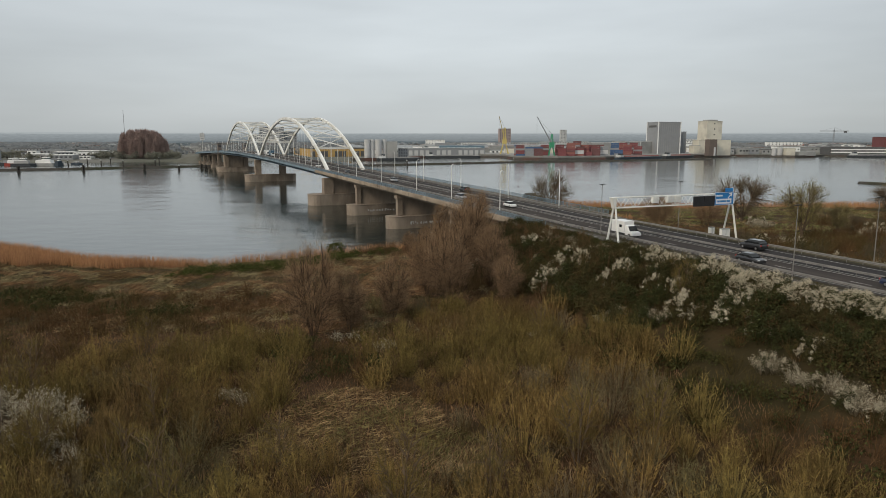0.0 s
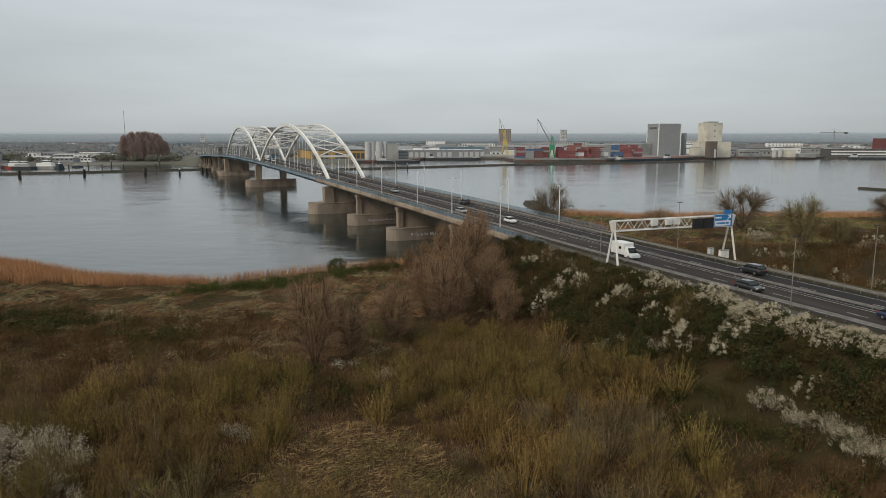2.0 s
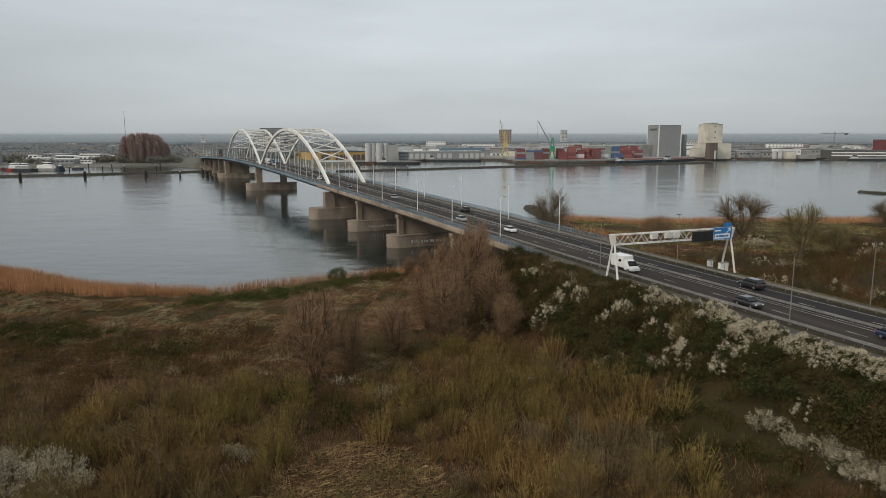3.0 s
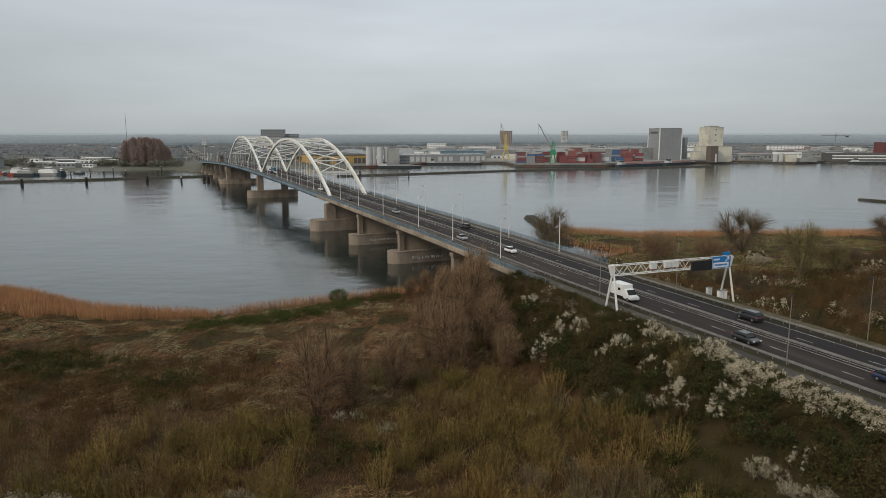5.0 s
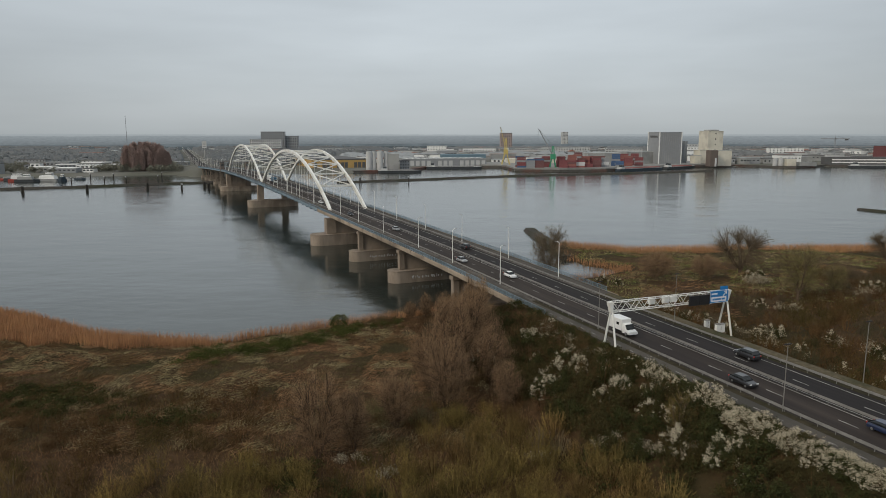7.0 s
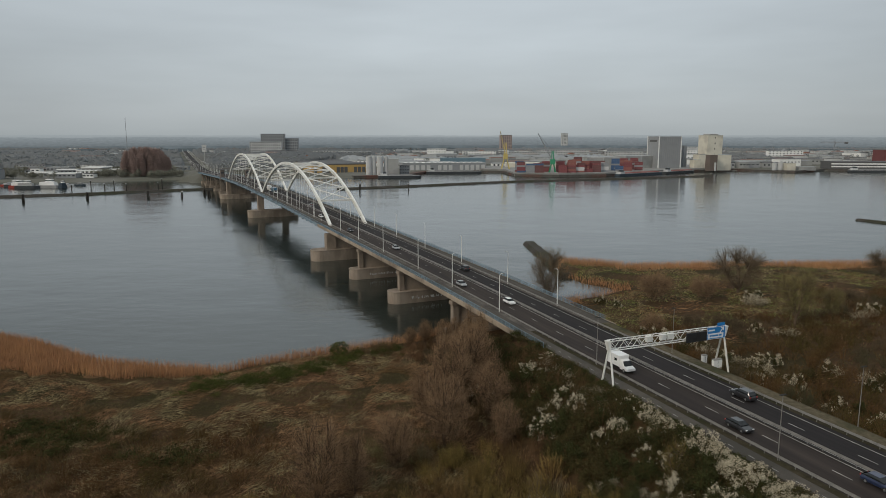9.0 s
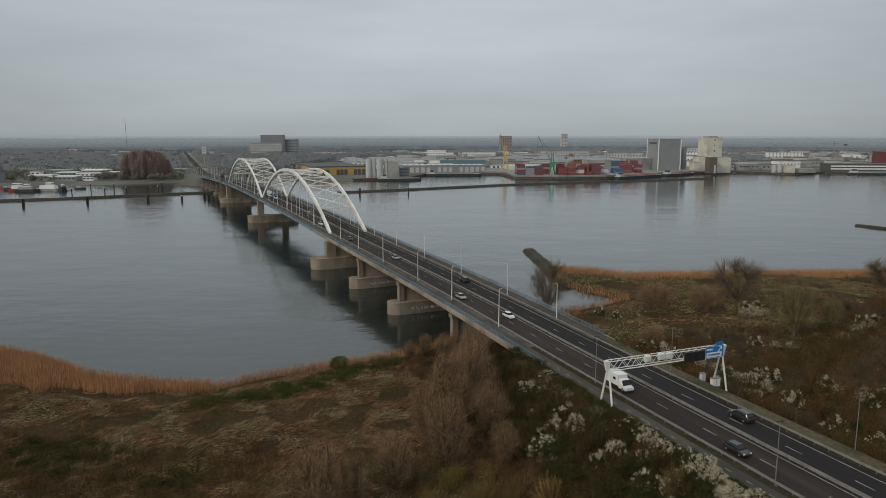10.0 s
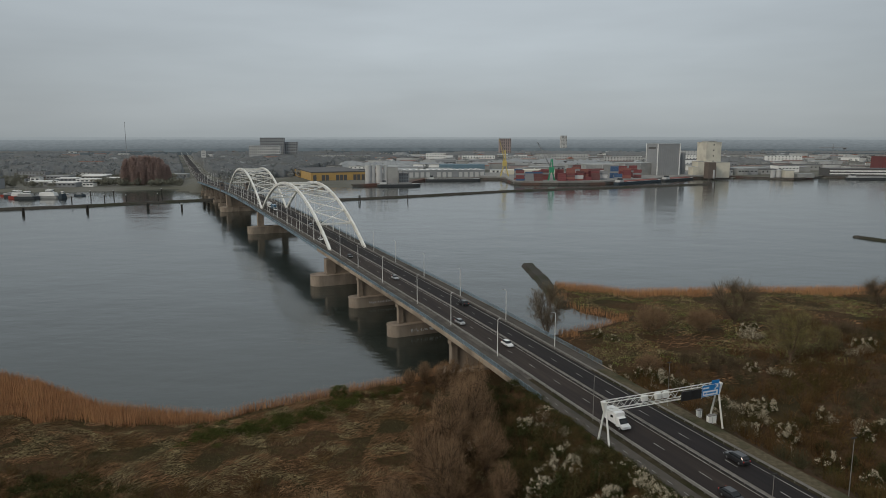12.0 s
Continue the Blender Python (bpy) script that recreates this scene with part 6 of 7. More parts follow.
# flats far behind
building("apartment_block", "tall grey apartment block above a paler one", -540, 2200, 74, 18, 63, 4, "w_grey", "r_dark", rows=13, cols=12, win=(3.4, 2.4), category="apartments", group="apartment blocks")
building("apartment_block", "pale apartment block standing before a taller grey one", -551, 2150, 95, 18, 39, 3, "w_white", "w_grey", rows=8, cols=15, win=(3.4, 2.4), category="apartments", group="apartment blocks")
building("apartment_block", "grey apartment block, lower wing", -484, 2215, 40, 18, 49, 4, "w_grey", "r_dark", rows=10, cols=7, win=(3.4, 2.4), category="apartments", group="apartment blocks")
building("tower_block", "reddish brick tower block behind the harbour", 207, 2350, 38, 26, 60, 6, "w_brick", "w_pale", rows=12, cols=6, win=(3.2, 2.2), category="apartments", group="apartment blocks")
building("tower_block", "slim white tower block far behind the harbour", 628, 3650, 30, 26, 72, 6, "w_white", "w_pale", rows=10, cols=4, win=(3.4, 2.6), category="apartments", group="apartment blocks")
for x, y, wx, h, c in ((215, 1760, 110, 17, 16), (330, 1900, 130, 19, 18), (95, 1900, 90, 16, 12), (-20, 1800, 50, 24, 7), (450, 1750, 90, 17, 12), (690, 2000, 100, 26, 12), (620, 1700, 60, 22, 8), (-250, 1900, 80, 14, 10), (880, 1800, 90, 18, 10), (-330, 2000, 90, 14, 10)):
    building("flats", "long row of pale flats with rows of windows", x, y, wx, 14, h, random.uniform(-8, 8), random.choice(("w_white", "w_bright", "w_pale")), "r_pale", rows=4, cols=c, win=(3.0, 1.8), group="rows of flats", category="apartments")
rnd = random.Random(5)
for k in range(55):
    y = rnd.uniform(1330, 2300)
    building("industrial_hall", "long low pale-roofed hall in the harbour district", rnd.uniform(-0.16, 0.68) * y, y, rnd.uniform(40, 130), rnd.uniform(20, 45), rnd.uniform(5, 10), rnd.uniform(-10, 12), rnd.choice(("w_white", "w_pale", "w_grey", "w_pale")), rnd.choice(("r_pale", "r_pale", "r_dark", "w_grey")), group="industrial halls")
for k in range(360):
    y = rnd.uniform(1340, 2300) if k % 2 else rnd.uniform(1330, 2650)
    x = rnd.uniform(-0.14 if k % 2 else -0.55, 0.72) * y
    if abs(x - line_at(y)[0]) < 60:
        continue
    w = rnd.uniform(14, 60)
    building("town_building", "small town building among trees", x, y, w, rnd.uniform(10, 16), rnd.uniform(6, 13), rnd.uniform(-20, 20), rnd.choice(("w_white", "w_bright", "w_brick", "w_pale", "w_grey")), rnd.choice(("r_dark", "r_dark", "r_pale", "r_red")), gable=0 if w > 26 else rnd.uniform(2, 4), group="town buildings")

# left bank: marina office, houses
MARINA = ((-536, 925, 30, 18, 7, "w_pale", "w_bright", 1, 6), (-503, 918, 34, 20, 6, "w_grey", "w_bright", 1, 6), (-558, 948, 12, 12, 11, "w_bright", "w_pale", 2, 2), (-522, 962, 26, 20, 9, "w_grey", "w_bright", 2, 5),
          (-490, 955, 28, 18, 8, "w_bright", "w_bright", 2, 5), (-474, 925, 14, 12, 5, "w_bright", "r_dark", 1, 3), (-548, 990, 34, 16, 11, "w_grey", "r_pale", 2, 6), (-505, 1000, 30, 16, 10, "w_pale", "w_bright", 2, 5), (-466, 990, 26, 16, 8, "w_grey", "w_bright", 1, 5),
          (-575, 970, 20, 14, 8, "w_grey", "r_dark", 2, 3), (-520, 1040, 36, 16, 9, "w_pale", "w_bright", 1, 6), (-470, 1080, 44, 18, 8, "w_grey", "w_bright", 1, 6), (-590, 1010, 26, 16, 9, "w_brick", "r_dark", 2, 4), (-430, 1110, 40, 16, 7, "w_pale", "r_pale", 1, 6))
for x, y, wx, wy, h, wall, roof, r, c in MARINA:
    building("marina_building", "flat-roofed marina building with window bands on the far bank", x, y, wx, wy, h, random.uniform(-4, 12), wall, roof, rows=r, cols=c, win=(3.2, 1.8), parapet=0.8, group="marina buildings")
for x, y, wx, h, wall in ((-590, 885, 46, 13, "w_grey"), (-640, 900, 40, 14, "w_brick"), (-700, 960, 50, 12, "w_pale"), (-470, 1150, 70, 9, "w_pale"), (-560, 1100, 60, 10, "w_white"), (-640, 1080, 50, 12, "w_grey")):
    building("house_row", "row of houses behind the marina", x, y, wx, 14, h, rnd.uniform(-10, 10), wall, "r_dark", rows=3, cols=9, win=(1.8, 1.6), group="house rows")


# ---- boats ----
def barge(label, x, y, length, turn, hull, deck, house=True):
    b = thing("barge", label, "barge", "barges", pose(x, y, 0, 0, 0, turn))
    L, W = length / 2, 5.2
    bm = bmesh.new()
    outline = [(-L, -W * 0.8), (-L + 3, -W), (L - 9, -W), (L - 3, -W * 0.6), (L, 0), (L - 3, W * 0.6), (L - 9, W), (-L + 3, W), (-L, W * 0.8)]
    slab(bm, outline, -0.6, 3.2)
    part("hull", bm, hull, b)
    bm = bmesh.new()
    slab(bm, [(x * 1.004, y * 1.03) for x, y in outline], 3.2, 3.6)
    part("gunwale", bm, M["w_white"], b)
    bm = bmesh.new()
    box(bm, Matrix.Translation((1, 0, 3.6)), length - 26, 8.6, 1.3)
    part("hatch_cover", bm, deck, b)
    if house:
        bm = bmesh.new()
        box(bm, Matrix.Translation((-L + 8, 0, 3.6)), 9, 8, 2.6)
        part("deck_house", bm, M["w_white"], b)
        bm = bmesh.new()
        box(bm, Matrix.Translation((-L + 9, 0, 6.2)), 5, 6, 2.4, taper=0.9)
        part("wheelhouse", bm, M["pane"], b)
    return b


M["hull_dark"] = wall_paint("dark_hull", (0.035, 0.04, 0.045))
M["hull_blue"] = wall_paint("blue_hull", (0.03, 0.045, 0.06))
M["hull_red"] = wall_paint("red_hull", (0.3, 0.05, 0.035))
M["hatch"] = wall_paint("hatch_grey", (0.2, 0.2, 0.2))
M["hatch_red"] = wall_paint("hatch_red", (0.3, 0.12, 0.1))
barge("long dark barge moored at the pale sheds", 15, 1082, 86, 4, M["hull_dark"], M["hatch"])
barge("dark blue barge with a white bow beside the container quay", 293, 1036, 108, 38, M["hull_blue"], M["hatch_red"])
barge("dark barge lying along the harbour quay", 372, 1097, 80, 38, M["hull_dark"], M["hatch_red"])
barge("small dark barge below the silos", -62, 964, 60, 8, M["hull_dark"], M["hatch"])
for x, y, n, hull in ((-462, 800, 14, "w_white"), (-436, 796, 16, "w_white"), (-425, 806, 13, "hull_blue"), (-490, 806, 15, "w_white"), (-505, 800, 18, "hull_red")):
    b = thing("motor_yacht", "small white motor yacht moored in the marina", "yacht", "marina yachts", pose(x, y, 0, 0, 0, random.uniform(-15, 15)))
    bm = bmesh.new()
    slab(bm, [(-n / 2, -2), (n / 4, -2.1), (n / 2, 0), (n / 4, 2.1), (-n / 2, 2)], -0.3, 1.8)
    part("hull", bm, M[hull], b)
    bm = bmesh.new()
    box(bm, Matrix.Translation((-n * 0.1, 0, 1.8)), n * 0.5, 3.2, 1.6, taper=0.85)
    part("cabin", bm, M["w_white"], b)
    bm = bmesh.new()
    box(bm, Matrix.Translation((-n * 0.08, 0, 2.3)), n * 0.46, 3.25, 0.55)
    part("window_band", bm, M["pane"], b)
def work_boat(label, x, y, n, w, hull, house, high, turn):
    b = thing("work_boat", label, "boat", "marina vessels", pose(x, y, 0, 0, 0, turn))
    bm = bmesh.new()
    slab(bm, [(-n / 2, -w / 2), (n * 0.3, -w / 2), (n / 2, 0), (n * 0.3, w / 2), (-n / 2, w / 2)], -0.4, 2.8)
    part("hull", bm, M[hull], b)
    bm = bmesh.new()
    box(bm, Matrix.Translation((-n * 0.08, 0, 2.8)), n * 0.6, w * 0.8, high * 0.45, taper=0.92)
    part("deck_house", bm, M[house], b)
    bm = bmesh.new()
    box(bm, Matrix.Translation((-n * 0.02, 0, 2.8 + high * 0.45)), n * 0.26, w * 0.6, high * 0.4, taper=0.85)
    part("bridge_house", bm, M["w_bright"], b)
    bm = bmesh.new()
    box(bm, Matrix.Translation((-n * 0.02, 0, 2.8 + high * 0.6)), n * 0.262, w * 0.605, high * 0.12)
    part("window", bm, M["pane"], b)
    bm = bmesh.new()
    tube(bm, (-n * 0.05, 0, 2.8 + high * 0.8), (-n * 0.05, 0, 2.8 + high * 1.5), 0.2, 0.1, 5)
    part("mast", bm, M["w_pale"], b)


for args in (("red-hulled work boat with a white deck house in the marina", -475, 772, 22, 7, "hull_red", "w_bright", 7, 12), ("dark-hulled work boat with a white deck house in the marina", -462, 765, 26, 7, "hull_dark", "w_pale", 7, 4),
             ("pale grey passenger vessel moored in the marina", -443, 776, 30, 9, "w_pale", "w_bright", 8, -3), ("dark blue boat moored in the marina", -428, 774, 9, 6, "hull_blue", "hull_blue", 6, 70), ("dark moored boat with a grey deck house", -488, 786, 24, 7, "hull_dark", "w_grey", 6, 3)):
    work_boat(*args)
barge("dark vessel moored at the striped works", 690, 1120, 70, -5, M["hull_dark"], M["hatch"])


# ---- containers ----
COLOURS = {"red": (0.2, 0.065, 0.068), "brown": (0.15, 0.07, 0.068), "orange": (0.25, 0.1, 0.085), "blue": (0.06, 0.11, 0.21), "grey": (0.25, 0.26, 0.27), "white": (0.5, 0.5, 0.5)}
CONT = {}
for name, c in COLOURS.items():
    mat = wall_paint(name + "_container_paint", c)
    ob = thing("shipping_container", "stacked %s steel shipping container on the quay" % name, "container", "shipping containers")
    bm = bmesh.new()
    pts = []
    for s in (1, -1):
        for k in range(25):
            pts.append((s * (-6.05 + 12.1 * k / 24), s * -(1.2 - 0.05 * (k % 2))))
    slab(bm, pts, 0.12, 2.5)
    part("body", bm, mat, ob)
    bm = bmesh.new()
    for sx in (-1, 1):
        for sy in (-1, 1):
            box(bm, Matrix.Translation((sx * 6.02, sy * 1.17, 0)), 0.16, 0.16, 2.59)
    box(bm, Matrix.Translation((0, 0, 2.5)), 12.1, 2.4, 0.08)
    part("corner_frame", bm, mat, ob)
    CONT[name] = [ob, False]


def put_container(name, m):
    ob, used_once = CONT[name]
    if used_once:
        return copy_thing(ob, m)
    CONT[name][1] = True
    ob.matrix_basis = m
    return ob


rnd = random.Random(11)
for x0, y0, high, mix in ((112, 1008, 5, ("grey", "red", "brown", "blue")), (125, 1006, 5, ("grey", "blue", "grey", "brown")), (138, 1003, 5, ("brown", "red", "blue", "brown")), (172, 1003, 5, ("red", "brown", "red")),
                          (185, 1006, 6, ("red", "red", "brown", "orange")), (198, 1010, 5, ("orange", "red", "grey", "white")), (211, 1014, 5, ("red", "red", "orange")), (224, 1018, 6, ("red", "brown", "red")), (237, 1026, 4, ("grey", "white", "brown")),
                          (264, 1046, 5, ("blue", "blue", "grey")), (281, 1060, 5, ("orange", "orange", "red")), (301, 1074, 5, ("grey", "red", "brown")), (151, 1030, 5, ("red", "brown", "grey")), (204, 1034, 6, ("brown", "red", "grey"))):
    for i in range(4):
        for j in range(max(2, high + 1 - rnd.randint(0, 4) + (i > 1))):
            put_container(rnd.choice(mix), pose(x0 + rnd.uniform(-0.15, 0.15), y0 + (2.75 * i if i < 2 else 18 + 2.75 * i), 5.2 + 2.6 * j, 0, 0, rnd.uniform(-0.6, 0.6)))


# ---- cranes ----
def harbour_crane(label, x, y, paint_mat, tower, jib_to, base_w):
    c = thing("harbour_crane", label, "crane", "harbour cranes", pose(x, y, 3.1))
    for sx in (-1, 1):
        for sy in (-1, 1):
            bm = bmesh.new()
            beam(bm, (sx * base_w, sy * base_w, 0), (sx * 1.6, sy * 1.6, tower * 0.45), 0.9, 0.9)
            part("leg", bm, paint_mat, c)
    bm = bmesh.new()
    box(bm, Matrix.Translation((0, 0, tower * 0.42)), 6.5, 9, 7.5)
    part("machine_house", bm, paint_mat, c)
    for sx in (-1, 1):
        bm = bmesh.new()
        beam(bm, (sx * 2.0, 0, tower * 0.5), (sx * 0.8, 0, tower), 1.1, 1.4)
        part("mast_leg", bm, paint_mat, c)
    jx, jz = jib_to
    bm = bmesh.new()
    for s in (-1, 1):
        beam(bm, (0, s * 1.1, tower * 0.55), (jx, s * 0.3, jz), 0.7, 0.7)
        beam(bm, (0, s * 1.1, tower * 0.55 + 2.2), (jx, s * 0.3, jz), 0.7, 0.7)
    n = 9
    for k in range(n):
        a, b = k / n, (k + 1) / n
        for s in (-1, 1):
            p = Vector((jx * a, s * (1.1 - 0.8 * a), tower * 0.55 + (jz - tower * 0.55) * a))
            q = Vector((jx * b, s * (1.1 - 0.8 * b), tower * 0.55 + 2.2 + (jz - tower * 0.55 - 2.2) * b))
            beam(bm, p, q, 0.3, 0.3)
    part("lattice_jib", bm, paint_mat if tower > 40 else M["w_grey"], c)
    bm = bmesh.new()
    tube(bm, (0, 0, tower), (jx, 0, jz), 0.12, n=4)
    tube(bm, (jx, 0, jz), (jx, 0, jz * 0.6), 0.1, n=4)
    part("cable", bm, M["r_dark"], c)
    return c


harbour_crane("yellow harbour crane with a raised jib on the quay", 99, 1122, M["crane_yellow"], 44, (-9, 62), 7)
harbour_crane("green harbour crane with a raised lattice jib among the containers", 158, 1012, M["crane_green"], 33, (-22, 58), 5)
c = thing("tower_crane", "slim tower crane with a level jib above the roofs", "crane", m=pose(823, 1470, 2.5))
bm = bmesh.new()
for sx in (-1, 1):
    for sy in (-1, 1):
        beam(bm, (sx, sy, 0), (sx, sy, 46), 0.3, 0.3)
for k in range(15):
    beam(bm, (-1, -1, 3 * k), (1, -1, 3 * k + 3), 0.2, 0.2)
part("mast", bm, M["w_grey"], c)
bm = bmesh.new()
beam(bm, (-30, 0, 43), (30, 0, 43), 1.2, 1.4)
tube(bm, (0, 0, 50), (-24, 0, 44), 0.12, n=4)
tube(bm, (0, 0, 50), (20, 0, 44), 0.12, n=4)
beam(bm, (0, 0, 43), (0, 0, 50), 0.5, 0.5)
part("jib", bm, M["w_grey"], c)
bm = bmesh.new()
box(bm, Matrix.Translation((24, 0, 39.5)), 6, 2, 3)
part("counterweight", bm, M["r_dark"], c)

# masts, pylon sign, harbour piles
c = thing("radio_mast", "thin guyed radio mast on the horizon", "mast", m=pose(-912, 2000, 2.5))
bm = bmesh.new()
tube(bm, (0, 0, 0), (0, 0, 108), 0.9, 0.5, n=5)
part("mast_tube", bm, M["w_grey"], c)
c = thing("pylon_sign", "tall pole with a white panel sign beside the far road", "sign", m=pose(-491, 1423, 2.5))
bm = bmesh.new()
tube(bm, (0, 0, 0), (0, 0, 40), 1.0, 0.8, n=8)
part("pole", bm, M["w_pale"], c)
bm = bmesh.new()
box(bm, Matrix.Translation((0, -0.6, 24)), 9, 1.6, 14)
part("panel", bm, M["w_white"], c)
for z in (27, 31.5):
    bm = bmesh.new()
    box(bm, Matrix.Translation((0, -1.5, z)), 6, 0.2, 1.6)
    part("text_bar", bm, M["w_grey"], c)


def dolphin(x, y, thick, high, lit):
    d = thing("mooring_pile", "dark timber mooring piles standing in the river", "mooring pile", "mooring piles", pose(x, y, 0))
    bm = bmesh.new()
    for k in range(3 if thick > 1 else 1):
        a = 2.1 * k
        tube(bm, (thick * 0.5 * math.cos(a), thick * 0.5 * math.sin(a), -2), (thick * 0.3 * math.cos(a), thick * 0.3 * math.sin(a), high), 0.5 if thick > 1 else 0.55, n=7)
    part("piles", bm, M["timber"], d)
    bm = bmesh.new()
    tube(bm, (0, 0, high), (0, 0, high + (1.0 if lit else 0.4)), 0.9 if thick > 1 else 0.6, n=8)
    part("cap", bm, M["w_white"] if lit else M["timber"], d)


for x, y, thick, high, lit in ((-375, 612, 2.2, 5.5, False), (-330, 636, 2.2, 5.5, False), (-282, 655, 2.2, 5.5, False), (-250, 656, 1.2, 4.5, True), (-237, 681, 2.2, 5.0, False), (-226, 661, 2.2, 5.0, False), (-89, 729, 2.2, 6.5, False), (-39, 749, 0.8, 6.0, True),
                               (-388, 717, 0.8, 7, True), (-360, 730, 0.8, 7, True), (-337, 730, 0.8, 7, True), (-311, 749, 0.8, 7, True), (-395, 770, 0.8, 8, True), (-372, 776, 0.8, 8, True), (-330, 806, 0.8, 8, True)):
    dolphin(x, y, thick, high, lit)

# bascule towers and portals at the far end of the bridge
for v in (-11.5, 11.5):
    b = thing("bascule_tower", "small dark control tower at the bascule span", "tower", "bascule towers", road_pose(662, v, -2))
    bm = bmesh.new()
    box(bm, Matrix(), 3.0, 6.0, 9.5)
    part("wall", bm, M["w_brown"], b)
    bm = bmesh.new()
    box(bm, Matrix.Translation((0, 0, 9.5)), 3.6, 6.6, 0.5)
    part("roof", bm, M["r_dark"], b)
    bm = bmesh.new()
    box(bm, Matrix.Translation((0, -3.02, 6.3)), 2.4, 0.1, 1.6)
    part("window", bm, M["pane"], b)
for y in (690, 730, 1000, 1300):
    g = thing("portal", "plain steel road portal on the far approach", "sign gantry", "far portals", road_pose(float(y), 0))
    for v in (-9.6, 9.6):
        bm = bmesh.new()
        box(bm, Matrix.Translation((v, 0, 0)), 0.5, 0.5, 8)
        part("post", bm, M["steel"], g)
    bm = bmesh.new()
    box(bm, Matrix.Translation((0, 0, 7.4)), 20, 0.6, 0.9)
    part("cross_beam", bm, M["steel"], g)

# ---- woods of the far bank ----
# distance haze is mixed into these base colours, paler than bare trees are
M["wood_far"] = plant("hazed_far_wood", (0.1820, 0.1940, 0.2003), (0.2492, 0.2633, 0.2689), c3=(0.2100, 0.2134, 0.2058), big=0.004)
M["wood_olive"] = plant("hazed_olive_wood", (0.1725, 0.1725, 0.1380), (0.2185, 0.2150, 0.1725), island=0.15)
M["wood_hazed"] = plant("hazed_bare_wood", (0.2170, 0.2310, 0.2352), (0.2800, 0.2940, 0.2968), island=0.12)
M["wood_red"] = plant("hazed_reddish_wood", (0.3, 0.225, 0.2), (0.37, 0.275, 0.245), island=0.15)


def clump(h, r, n, size):
    a = RNG.normal(size=(n, 3))
    a /= np.linalg.norm(a, axis=1, keepdims=True)
    c = a * (RNG.uniform(0.2, 1, n) ** 0.45)[:, None] * np.array([r, r, h * 0.42]) + np.array([0, 0, h * 0.58])
    tr = np.array([[[-0.3, 0, 0], [0.3, 0, 0], [0, 0, h * 0.6]], [[0, -0.3, 0], [0, 0.3, 0], [0, 0, h * 0.6]]])
    return np.concatenate([flakes(c, RNG.uniform(0.6, 1.4, n) * size), tr])


clumps = [clump(13, 5.6, 170, 1.6) for _ in range(6)]
q = []
y = 1250.0
rows = []
for y0, y1, n in ((960, 1250, 120), (1250, 1900, 420), (1900, 2900, 420)):
    yy = RNG.uniform(y0, y1, n)
    xx = RNG.uniform(-0.75, 0.85, n) * yy
    rows.append(np.column_stack([xx, yy]))
p = np.concatenate(rows)
city = (p[:, 1] < 2100) & (p[:, 0] > -240) & (RNG.uniform(0, 1, len(p)) < 0.6)
keepers = ~city & (np.abs(p[:, 0] - np.interp(p[:, 1], _ys, _xs)) > 28)
harbour = (p[:, 1] < 1330) & (p[:, 0] > -260) & (p[:, 0] < 780)
left = (p[:, 1] < 1000) & (p[:, 0] < -430)
p = p[keepers & ~harbour & ~left & (p[:, 1] > np.interp(p[:, 0], *zip(*FAR_SHORE)) + 25)]
q = np.column_stack([RNG.uniform(-0.75, -0.2, 1100), np.ones(1100)]) * RNG.uniform(1120, 2000, (1100, 1))
p = np.concatenate([p, q[np.abs(q[:, 0] - np.interp(q[:, 1], _ys, _xs)) > 34]])
stuff("far_trees", "haze-paled bare trees standing among the town buildings", "woods", spread(clumps, p, RNG.uniform(0.6, 1.2, len(p))), M["wood_hazed"])
def poplar(h, r, n):
    """A slim upright crown of steep twigs round a thin stem."""
    u = RNG.uniform(0.08, 1, n)
    a = RNG.uniform(0, 6.283, n)
    rad = r * np.sin(np.clip(u * 0.93 + 0.05, 0, 1) * np.pi) ** 0.6 * RNG.uniform(0.1, 1, n) ** 0.5
    st = np.column_stack([rad * np.cos(a), rad * np.sin(a), u * h * 0.94])
    way = np.column_stack([0.45 * np.cos(a), 0.45 * np.sin(a), np.ones(n)]) + RNG.normal(0, 0.2, (n, 3))
    stem = np.array([[[-0.4, 0, 0], [0.4, 0, 0], [0, 0, h]], [[0, -0.4, 0], [0, 0.4, 0], [0, 0, h]]])
    return np.concatenate([slivers(st, way, RNG.uniform(2.0, 4.5, n), RNG.uniform(0.25, 0.55, n)), stem])


a, b = RNG.uniform(0, 6.283, 170), RNG.uniform(0, 1, 170) ** 0.5
p = np.column_stack([-417 + 35 * b * np.cos(a), 965 + 22 * b * np.sin(a)])
tall = [poplar(37, 4.2, 620) for _ in range(5)]
size = (1.06 - 0.5 * b ** 4) * RNG.uniform(0.9, 1.06, len(p))
stuff("poplar_grove", "dense reddish-brown bare poplar grove on the far bank", "grove", spread(tall, p, size), M["wood_red"])
# closed canopy of the woods that spread to the horizon, in the haze-paled colour
nu = 620
us = np.linspace(-0.78, 0.88, nu)
ys = [1010.0]
while ys[-1] < 2680:
    ys.append(ys[-1] * 1.0075)
ys = np.array(ys)
U, Y = np.meshgrid(us, ys)
X = U * Y
pts2 = np.column_stack([X.ravel(), Y.ravel()])
low_f = np.array([noise.noise(Vector((x * 0.0032, y * 0.0016, 4.4))) for x, y in pts2]).reshape(X.shape)
mid_f = np.array([noise.noise(Vector((x * 0.018, y * 0.012, 9.1))) for x, y in pts2]).reshape(X.shape)
town = (X > -260) & (Y < 2400)
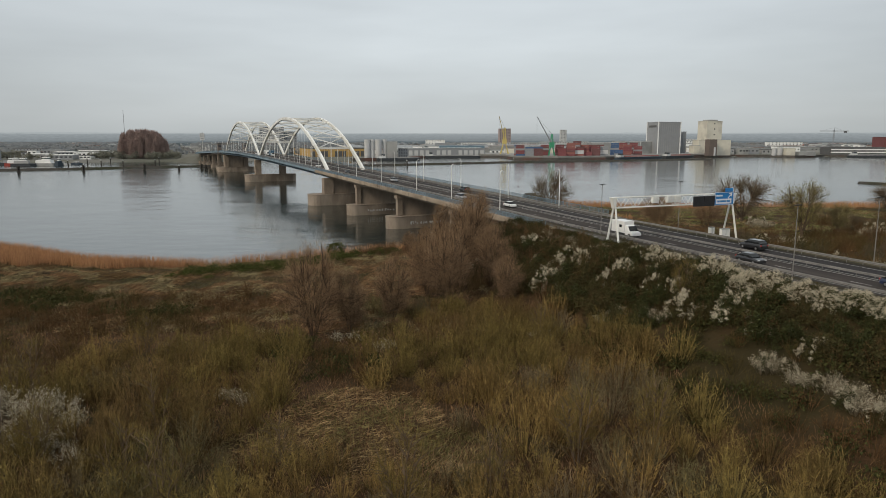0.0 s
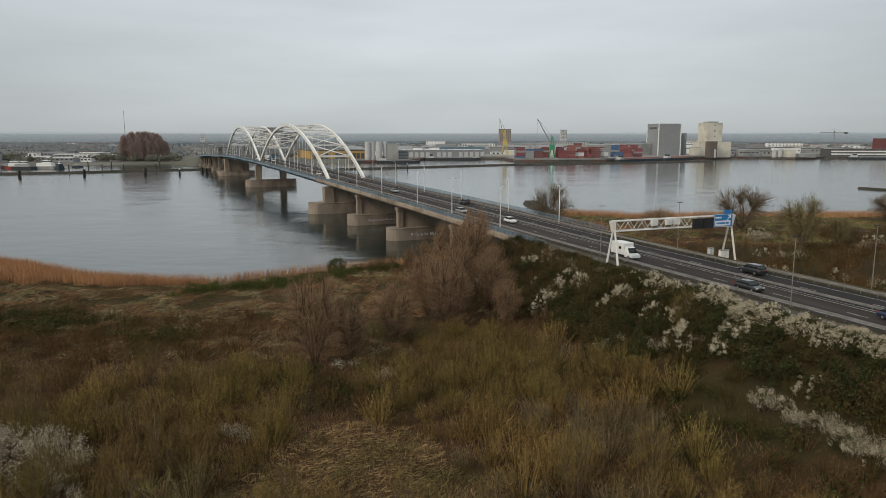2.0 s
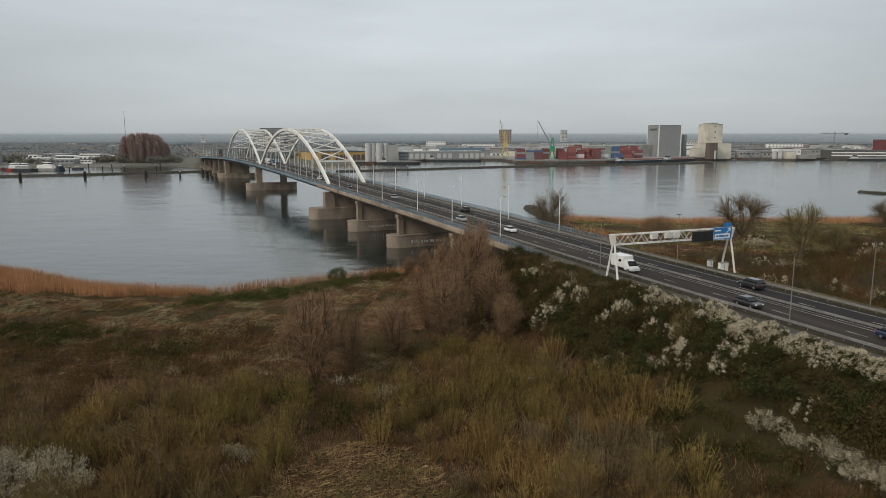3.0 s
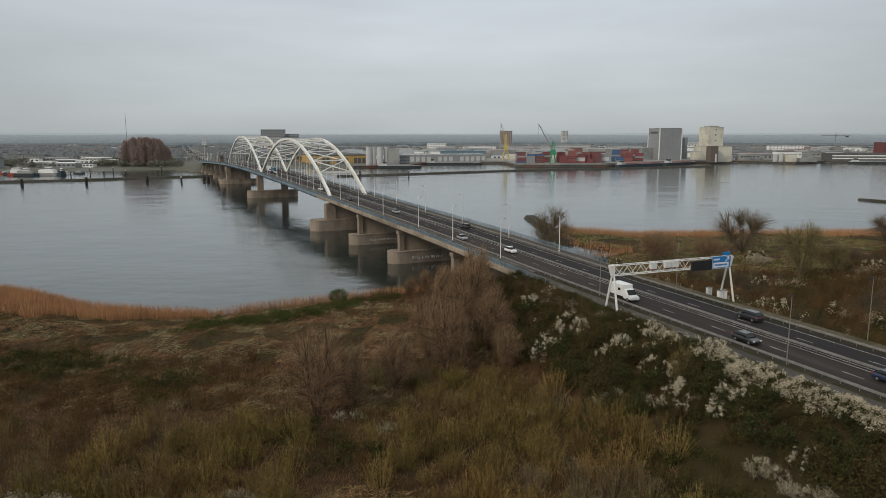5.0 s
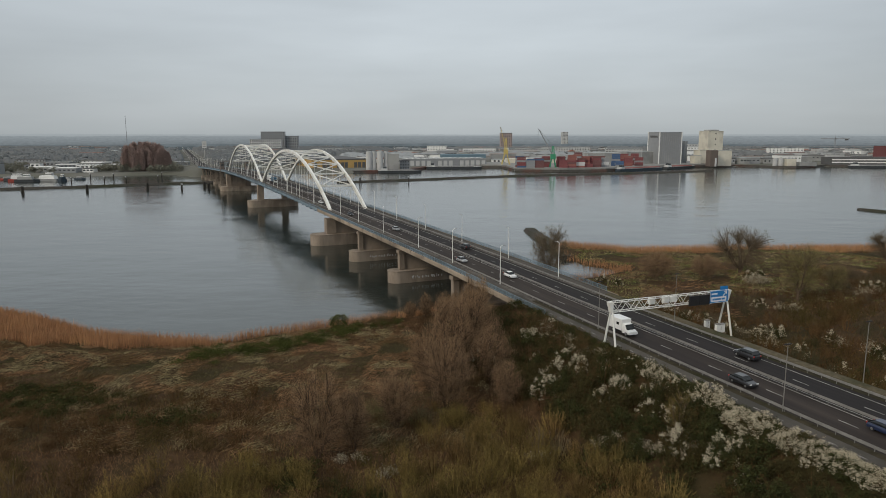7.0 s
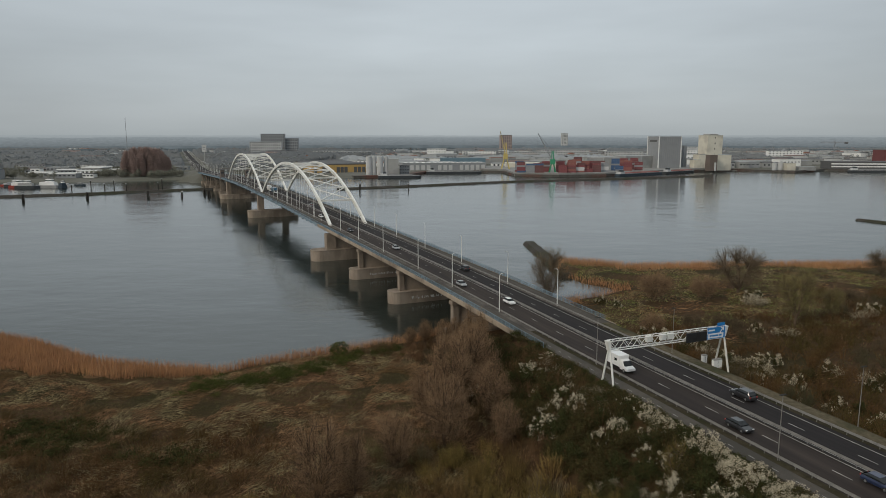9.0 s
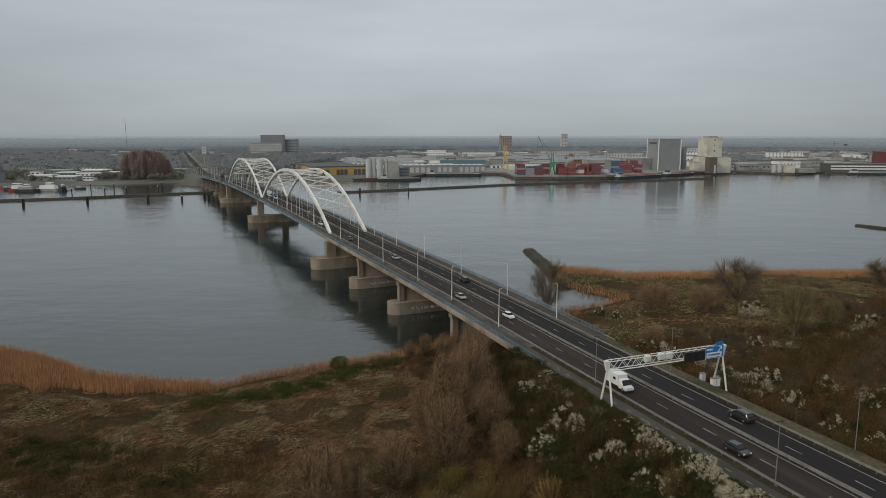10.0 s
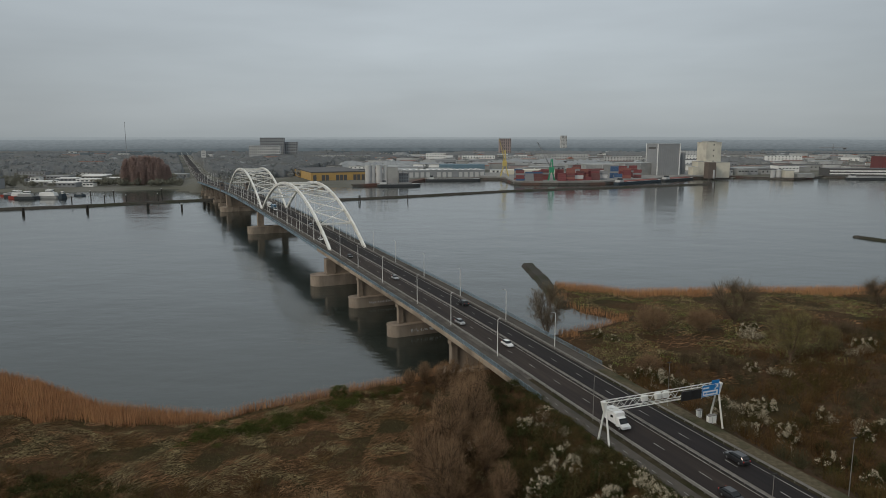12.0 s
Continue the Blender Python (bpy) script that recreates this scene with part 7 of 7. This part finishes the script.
on_wood = low_f + 0.35 * mid_f + np.where(town, -0.12, 0.36) + np.clip((Y - 2400) / 4000, 0, 0.3)
tall_h = 10.0 + 5.0 * mid_f + RNG.uniform(-2.8, 3.4, X.shape)
hgt = np.where(on_wood > 0, 2.4 + tall_h * np.clip(on_wood * 9, 0.25, 1), 0.2)
shore = np.interp(X, *zip(*FAR_SHORE)) + 60
clear = (Y < 1130) | (np.abs(X - np.interp(Y, _ys, _xs)) < 24) | (Y < shore) | ((Y < 1430) & (X > -260) & (X < 900)) | ((Y < 1060) & (X < -440))
hgt = np.where(clear, 0.2, hgt)
nv = X.size
verts = np.column_stack([X.ravel() + RNG.uniform(-1.5, 1.5, nv), Y.ravel() + RNG.uniform(-4, 4, nv), hgt.ravel()])
i0 = (np.arange(len(ys) - 1)[:, None] * nu + np.arange(nu - 1)[None, :]).ravel()
quads = np.column_stack([i0, i0 + 1, i0 + nu + 1, i0 + nu])
quads = quads[(hgt.ravel()[quads] > 1).any(1)]
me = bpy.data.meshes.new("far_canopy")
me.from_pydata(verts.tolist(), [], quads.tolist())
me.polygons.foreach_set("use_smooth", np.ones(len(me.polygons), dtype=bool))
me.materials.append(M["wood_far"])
tagged(new("far_canopy", me), "haze-paled closed canopy of bare woods spreading to the horizon", "woods", kind="stuff")
p = np.concatenate([np.column_stack([RNG.uniform(-700, -270, 200), RNG.uniform(962, 1080, 200)]), np.column_stack([RNG.uniform(-478, -345, 60), RNG.uniform(922, 950, 60)]), np.column_stack([RNG.uniform(-590, -500, 22), RNG.uniform(900, 912, 22)])])
p = p[np.abs(p[:, 0] - np.interp(p[:, 1], _ys, _xs)) > 30]
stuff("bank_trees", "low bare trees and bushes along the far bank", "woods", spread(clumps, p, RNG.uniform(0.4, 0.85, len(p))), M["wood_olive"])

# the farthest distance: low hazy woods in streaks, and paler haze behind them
# haze painted as emission: both strips glow and turn paler with height
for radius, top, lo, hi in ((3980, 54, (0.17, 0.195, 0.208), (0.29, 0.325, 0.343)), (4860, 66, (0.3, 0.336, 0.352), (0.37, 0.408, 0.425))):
    m = bpy.data.materials.new("painted_haze_distance")
    m.use_nodes = True
    nt = m.node_tree
    nt.nodes.remove(nt.nodes["Principled BSDF"])
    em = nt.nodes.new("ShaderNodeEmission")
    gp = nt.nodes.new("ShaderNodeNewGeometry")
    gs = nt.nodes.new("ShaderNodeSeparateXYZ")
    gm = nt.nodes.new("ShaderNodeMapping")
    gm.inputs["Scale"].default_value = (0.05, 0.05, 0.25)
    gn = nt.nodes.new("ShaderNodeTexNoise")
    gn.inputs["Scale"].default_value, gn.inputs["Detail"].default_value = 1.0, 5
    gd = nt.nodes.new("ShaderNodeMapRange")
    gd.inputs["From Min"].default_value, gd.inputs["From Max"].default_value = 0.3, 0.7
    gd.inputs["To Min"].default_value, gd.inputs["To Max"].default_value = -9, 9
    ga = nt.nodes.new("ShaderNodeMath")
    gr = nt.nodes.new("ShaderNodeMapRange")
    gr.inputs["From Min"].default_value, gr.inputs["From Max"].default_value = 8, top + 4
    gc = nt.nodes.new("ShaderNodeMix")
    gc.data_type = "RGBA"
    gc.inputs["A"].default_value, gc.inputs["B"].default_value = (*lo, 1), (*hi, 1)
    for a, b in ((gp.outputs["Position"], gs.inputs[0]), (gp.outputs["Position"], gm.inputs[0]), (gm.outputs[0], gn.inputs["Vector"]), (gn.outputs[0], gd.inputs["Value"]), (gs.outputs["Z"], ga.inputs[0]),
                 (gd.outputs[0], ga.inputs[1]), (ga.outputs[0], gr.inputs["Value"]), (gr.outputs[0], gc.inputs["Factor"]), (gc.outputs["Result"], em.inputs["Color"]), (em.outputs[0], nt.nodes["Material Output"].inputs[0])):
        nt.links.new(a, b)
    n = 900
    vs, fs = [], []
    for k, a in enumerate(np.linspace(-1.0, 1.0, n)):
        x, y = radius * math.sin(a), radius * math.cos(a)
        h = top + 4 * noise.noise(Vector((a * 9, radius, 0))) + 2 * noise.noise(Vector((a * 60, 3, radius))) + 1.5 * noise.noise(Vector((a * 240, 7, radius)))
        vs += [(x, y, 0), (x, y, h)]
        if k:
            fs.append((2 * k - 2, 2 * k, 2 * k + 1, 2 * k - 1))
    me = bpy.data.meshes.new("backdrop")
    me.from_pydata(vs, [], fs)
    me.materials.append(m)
    tagged(new("backdrop", me), "backdrop painted with a hazy far skyline of woods", "skyline", kind="structure")

# nearer belts glow in a painted haze colour, the farther one paler
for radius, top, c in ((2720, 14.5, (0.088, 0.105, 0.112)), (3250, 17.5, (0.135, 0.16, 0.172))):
    m = bpy.data.materials.new("painted_haze_woods")
    m.use_nodes = True
    m.node_tree.nodes.remove(m.node_tree.nodes["Principled BSDF"])
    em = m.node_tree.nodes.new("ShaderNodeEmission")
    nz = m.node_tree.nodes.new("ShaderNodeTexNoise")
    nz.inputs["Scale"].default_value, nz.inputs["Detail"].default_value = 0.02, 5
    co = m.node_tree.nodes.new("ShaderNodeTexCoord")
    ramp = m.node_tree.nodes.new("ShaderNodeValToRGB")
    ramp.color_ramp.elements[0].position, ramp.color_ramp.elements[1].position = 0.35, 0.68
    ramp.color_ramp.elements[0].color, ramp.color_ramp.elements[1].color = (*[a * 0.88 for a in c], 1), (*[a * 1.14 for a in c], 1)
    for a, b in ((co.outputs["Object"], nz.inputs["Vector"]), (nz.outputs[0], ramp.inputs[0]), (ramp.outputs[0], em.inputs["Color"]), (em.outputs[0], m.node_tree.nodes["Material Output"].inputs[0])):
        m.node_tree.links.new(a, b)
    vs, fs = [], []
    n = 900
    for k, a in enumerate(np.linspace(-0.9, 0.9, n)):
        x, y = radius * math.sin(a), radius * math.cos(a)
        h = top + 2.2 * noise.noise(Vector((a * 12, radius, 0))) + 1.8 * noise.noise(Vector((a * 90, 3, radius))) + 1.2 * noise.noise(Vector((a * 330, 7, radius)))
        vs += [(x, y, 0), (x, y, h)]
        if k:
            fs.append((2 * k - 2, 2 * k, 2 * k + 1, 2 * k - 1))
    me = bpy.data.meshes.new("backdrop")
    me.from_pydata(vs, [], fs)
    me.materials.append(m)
    tagged(new("backdrop", me), "backdrop painted with a hazy belt of far woods below the skyline", "skyline", kind="structure")
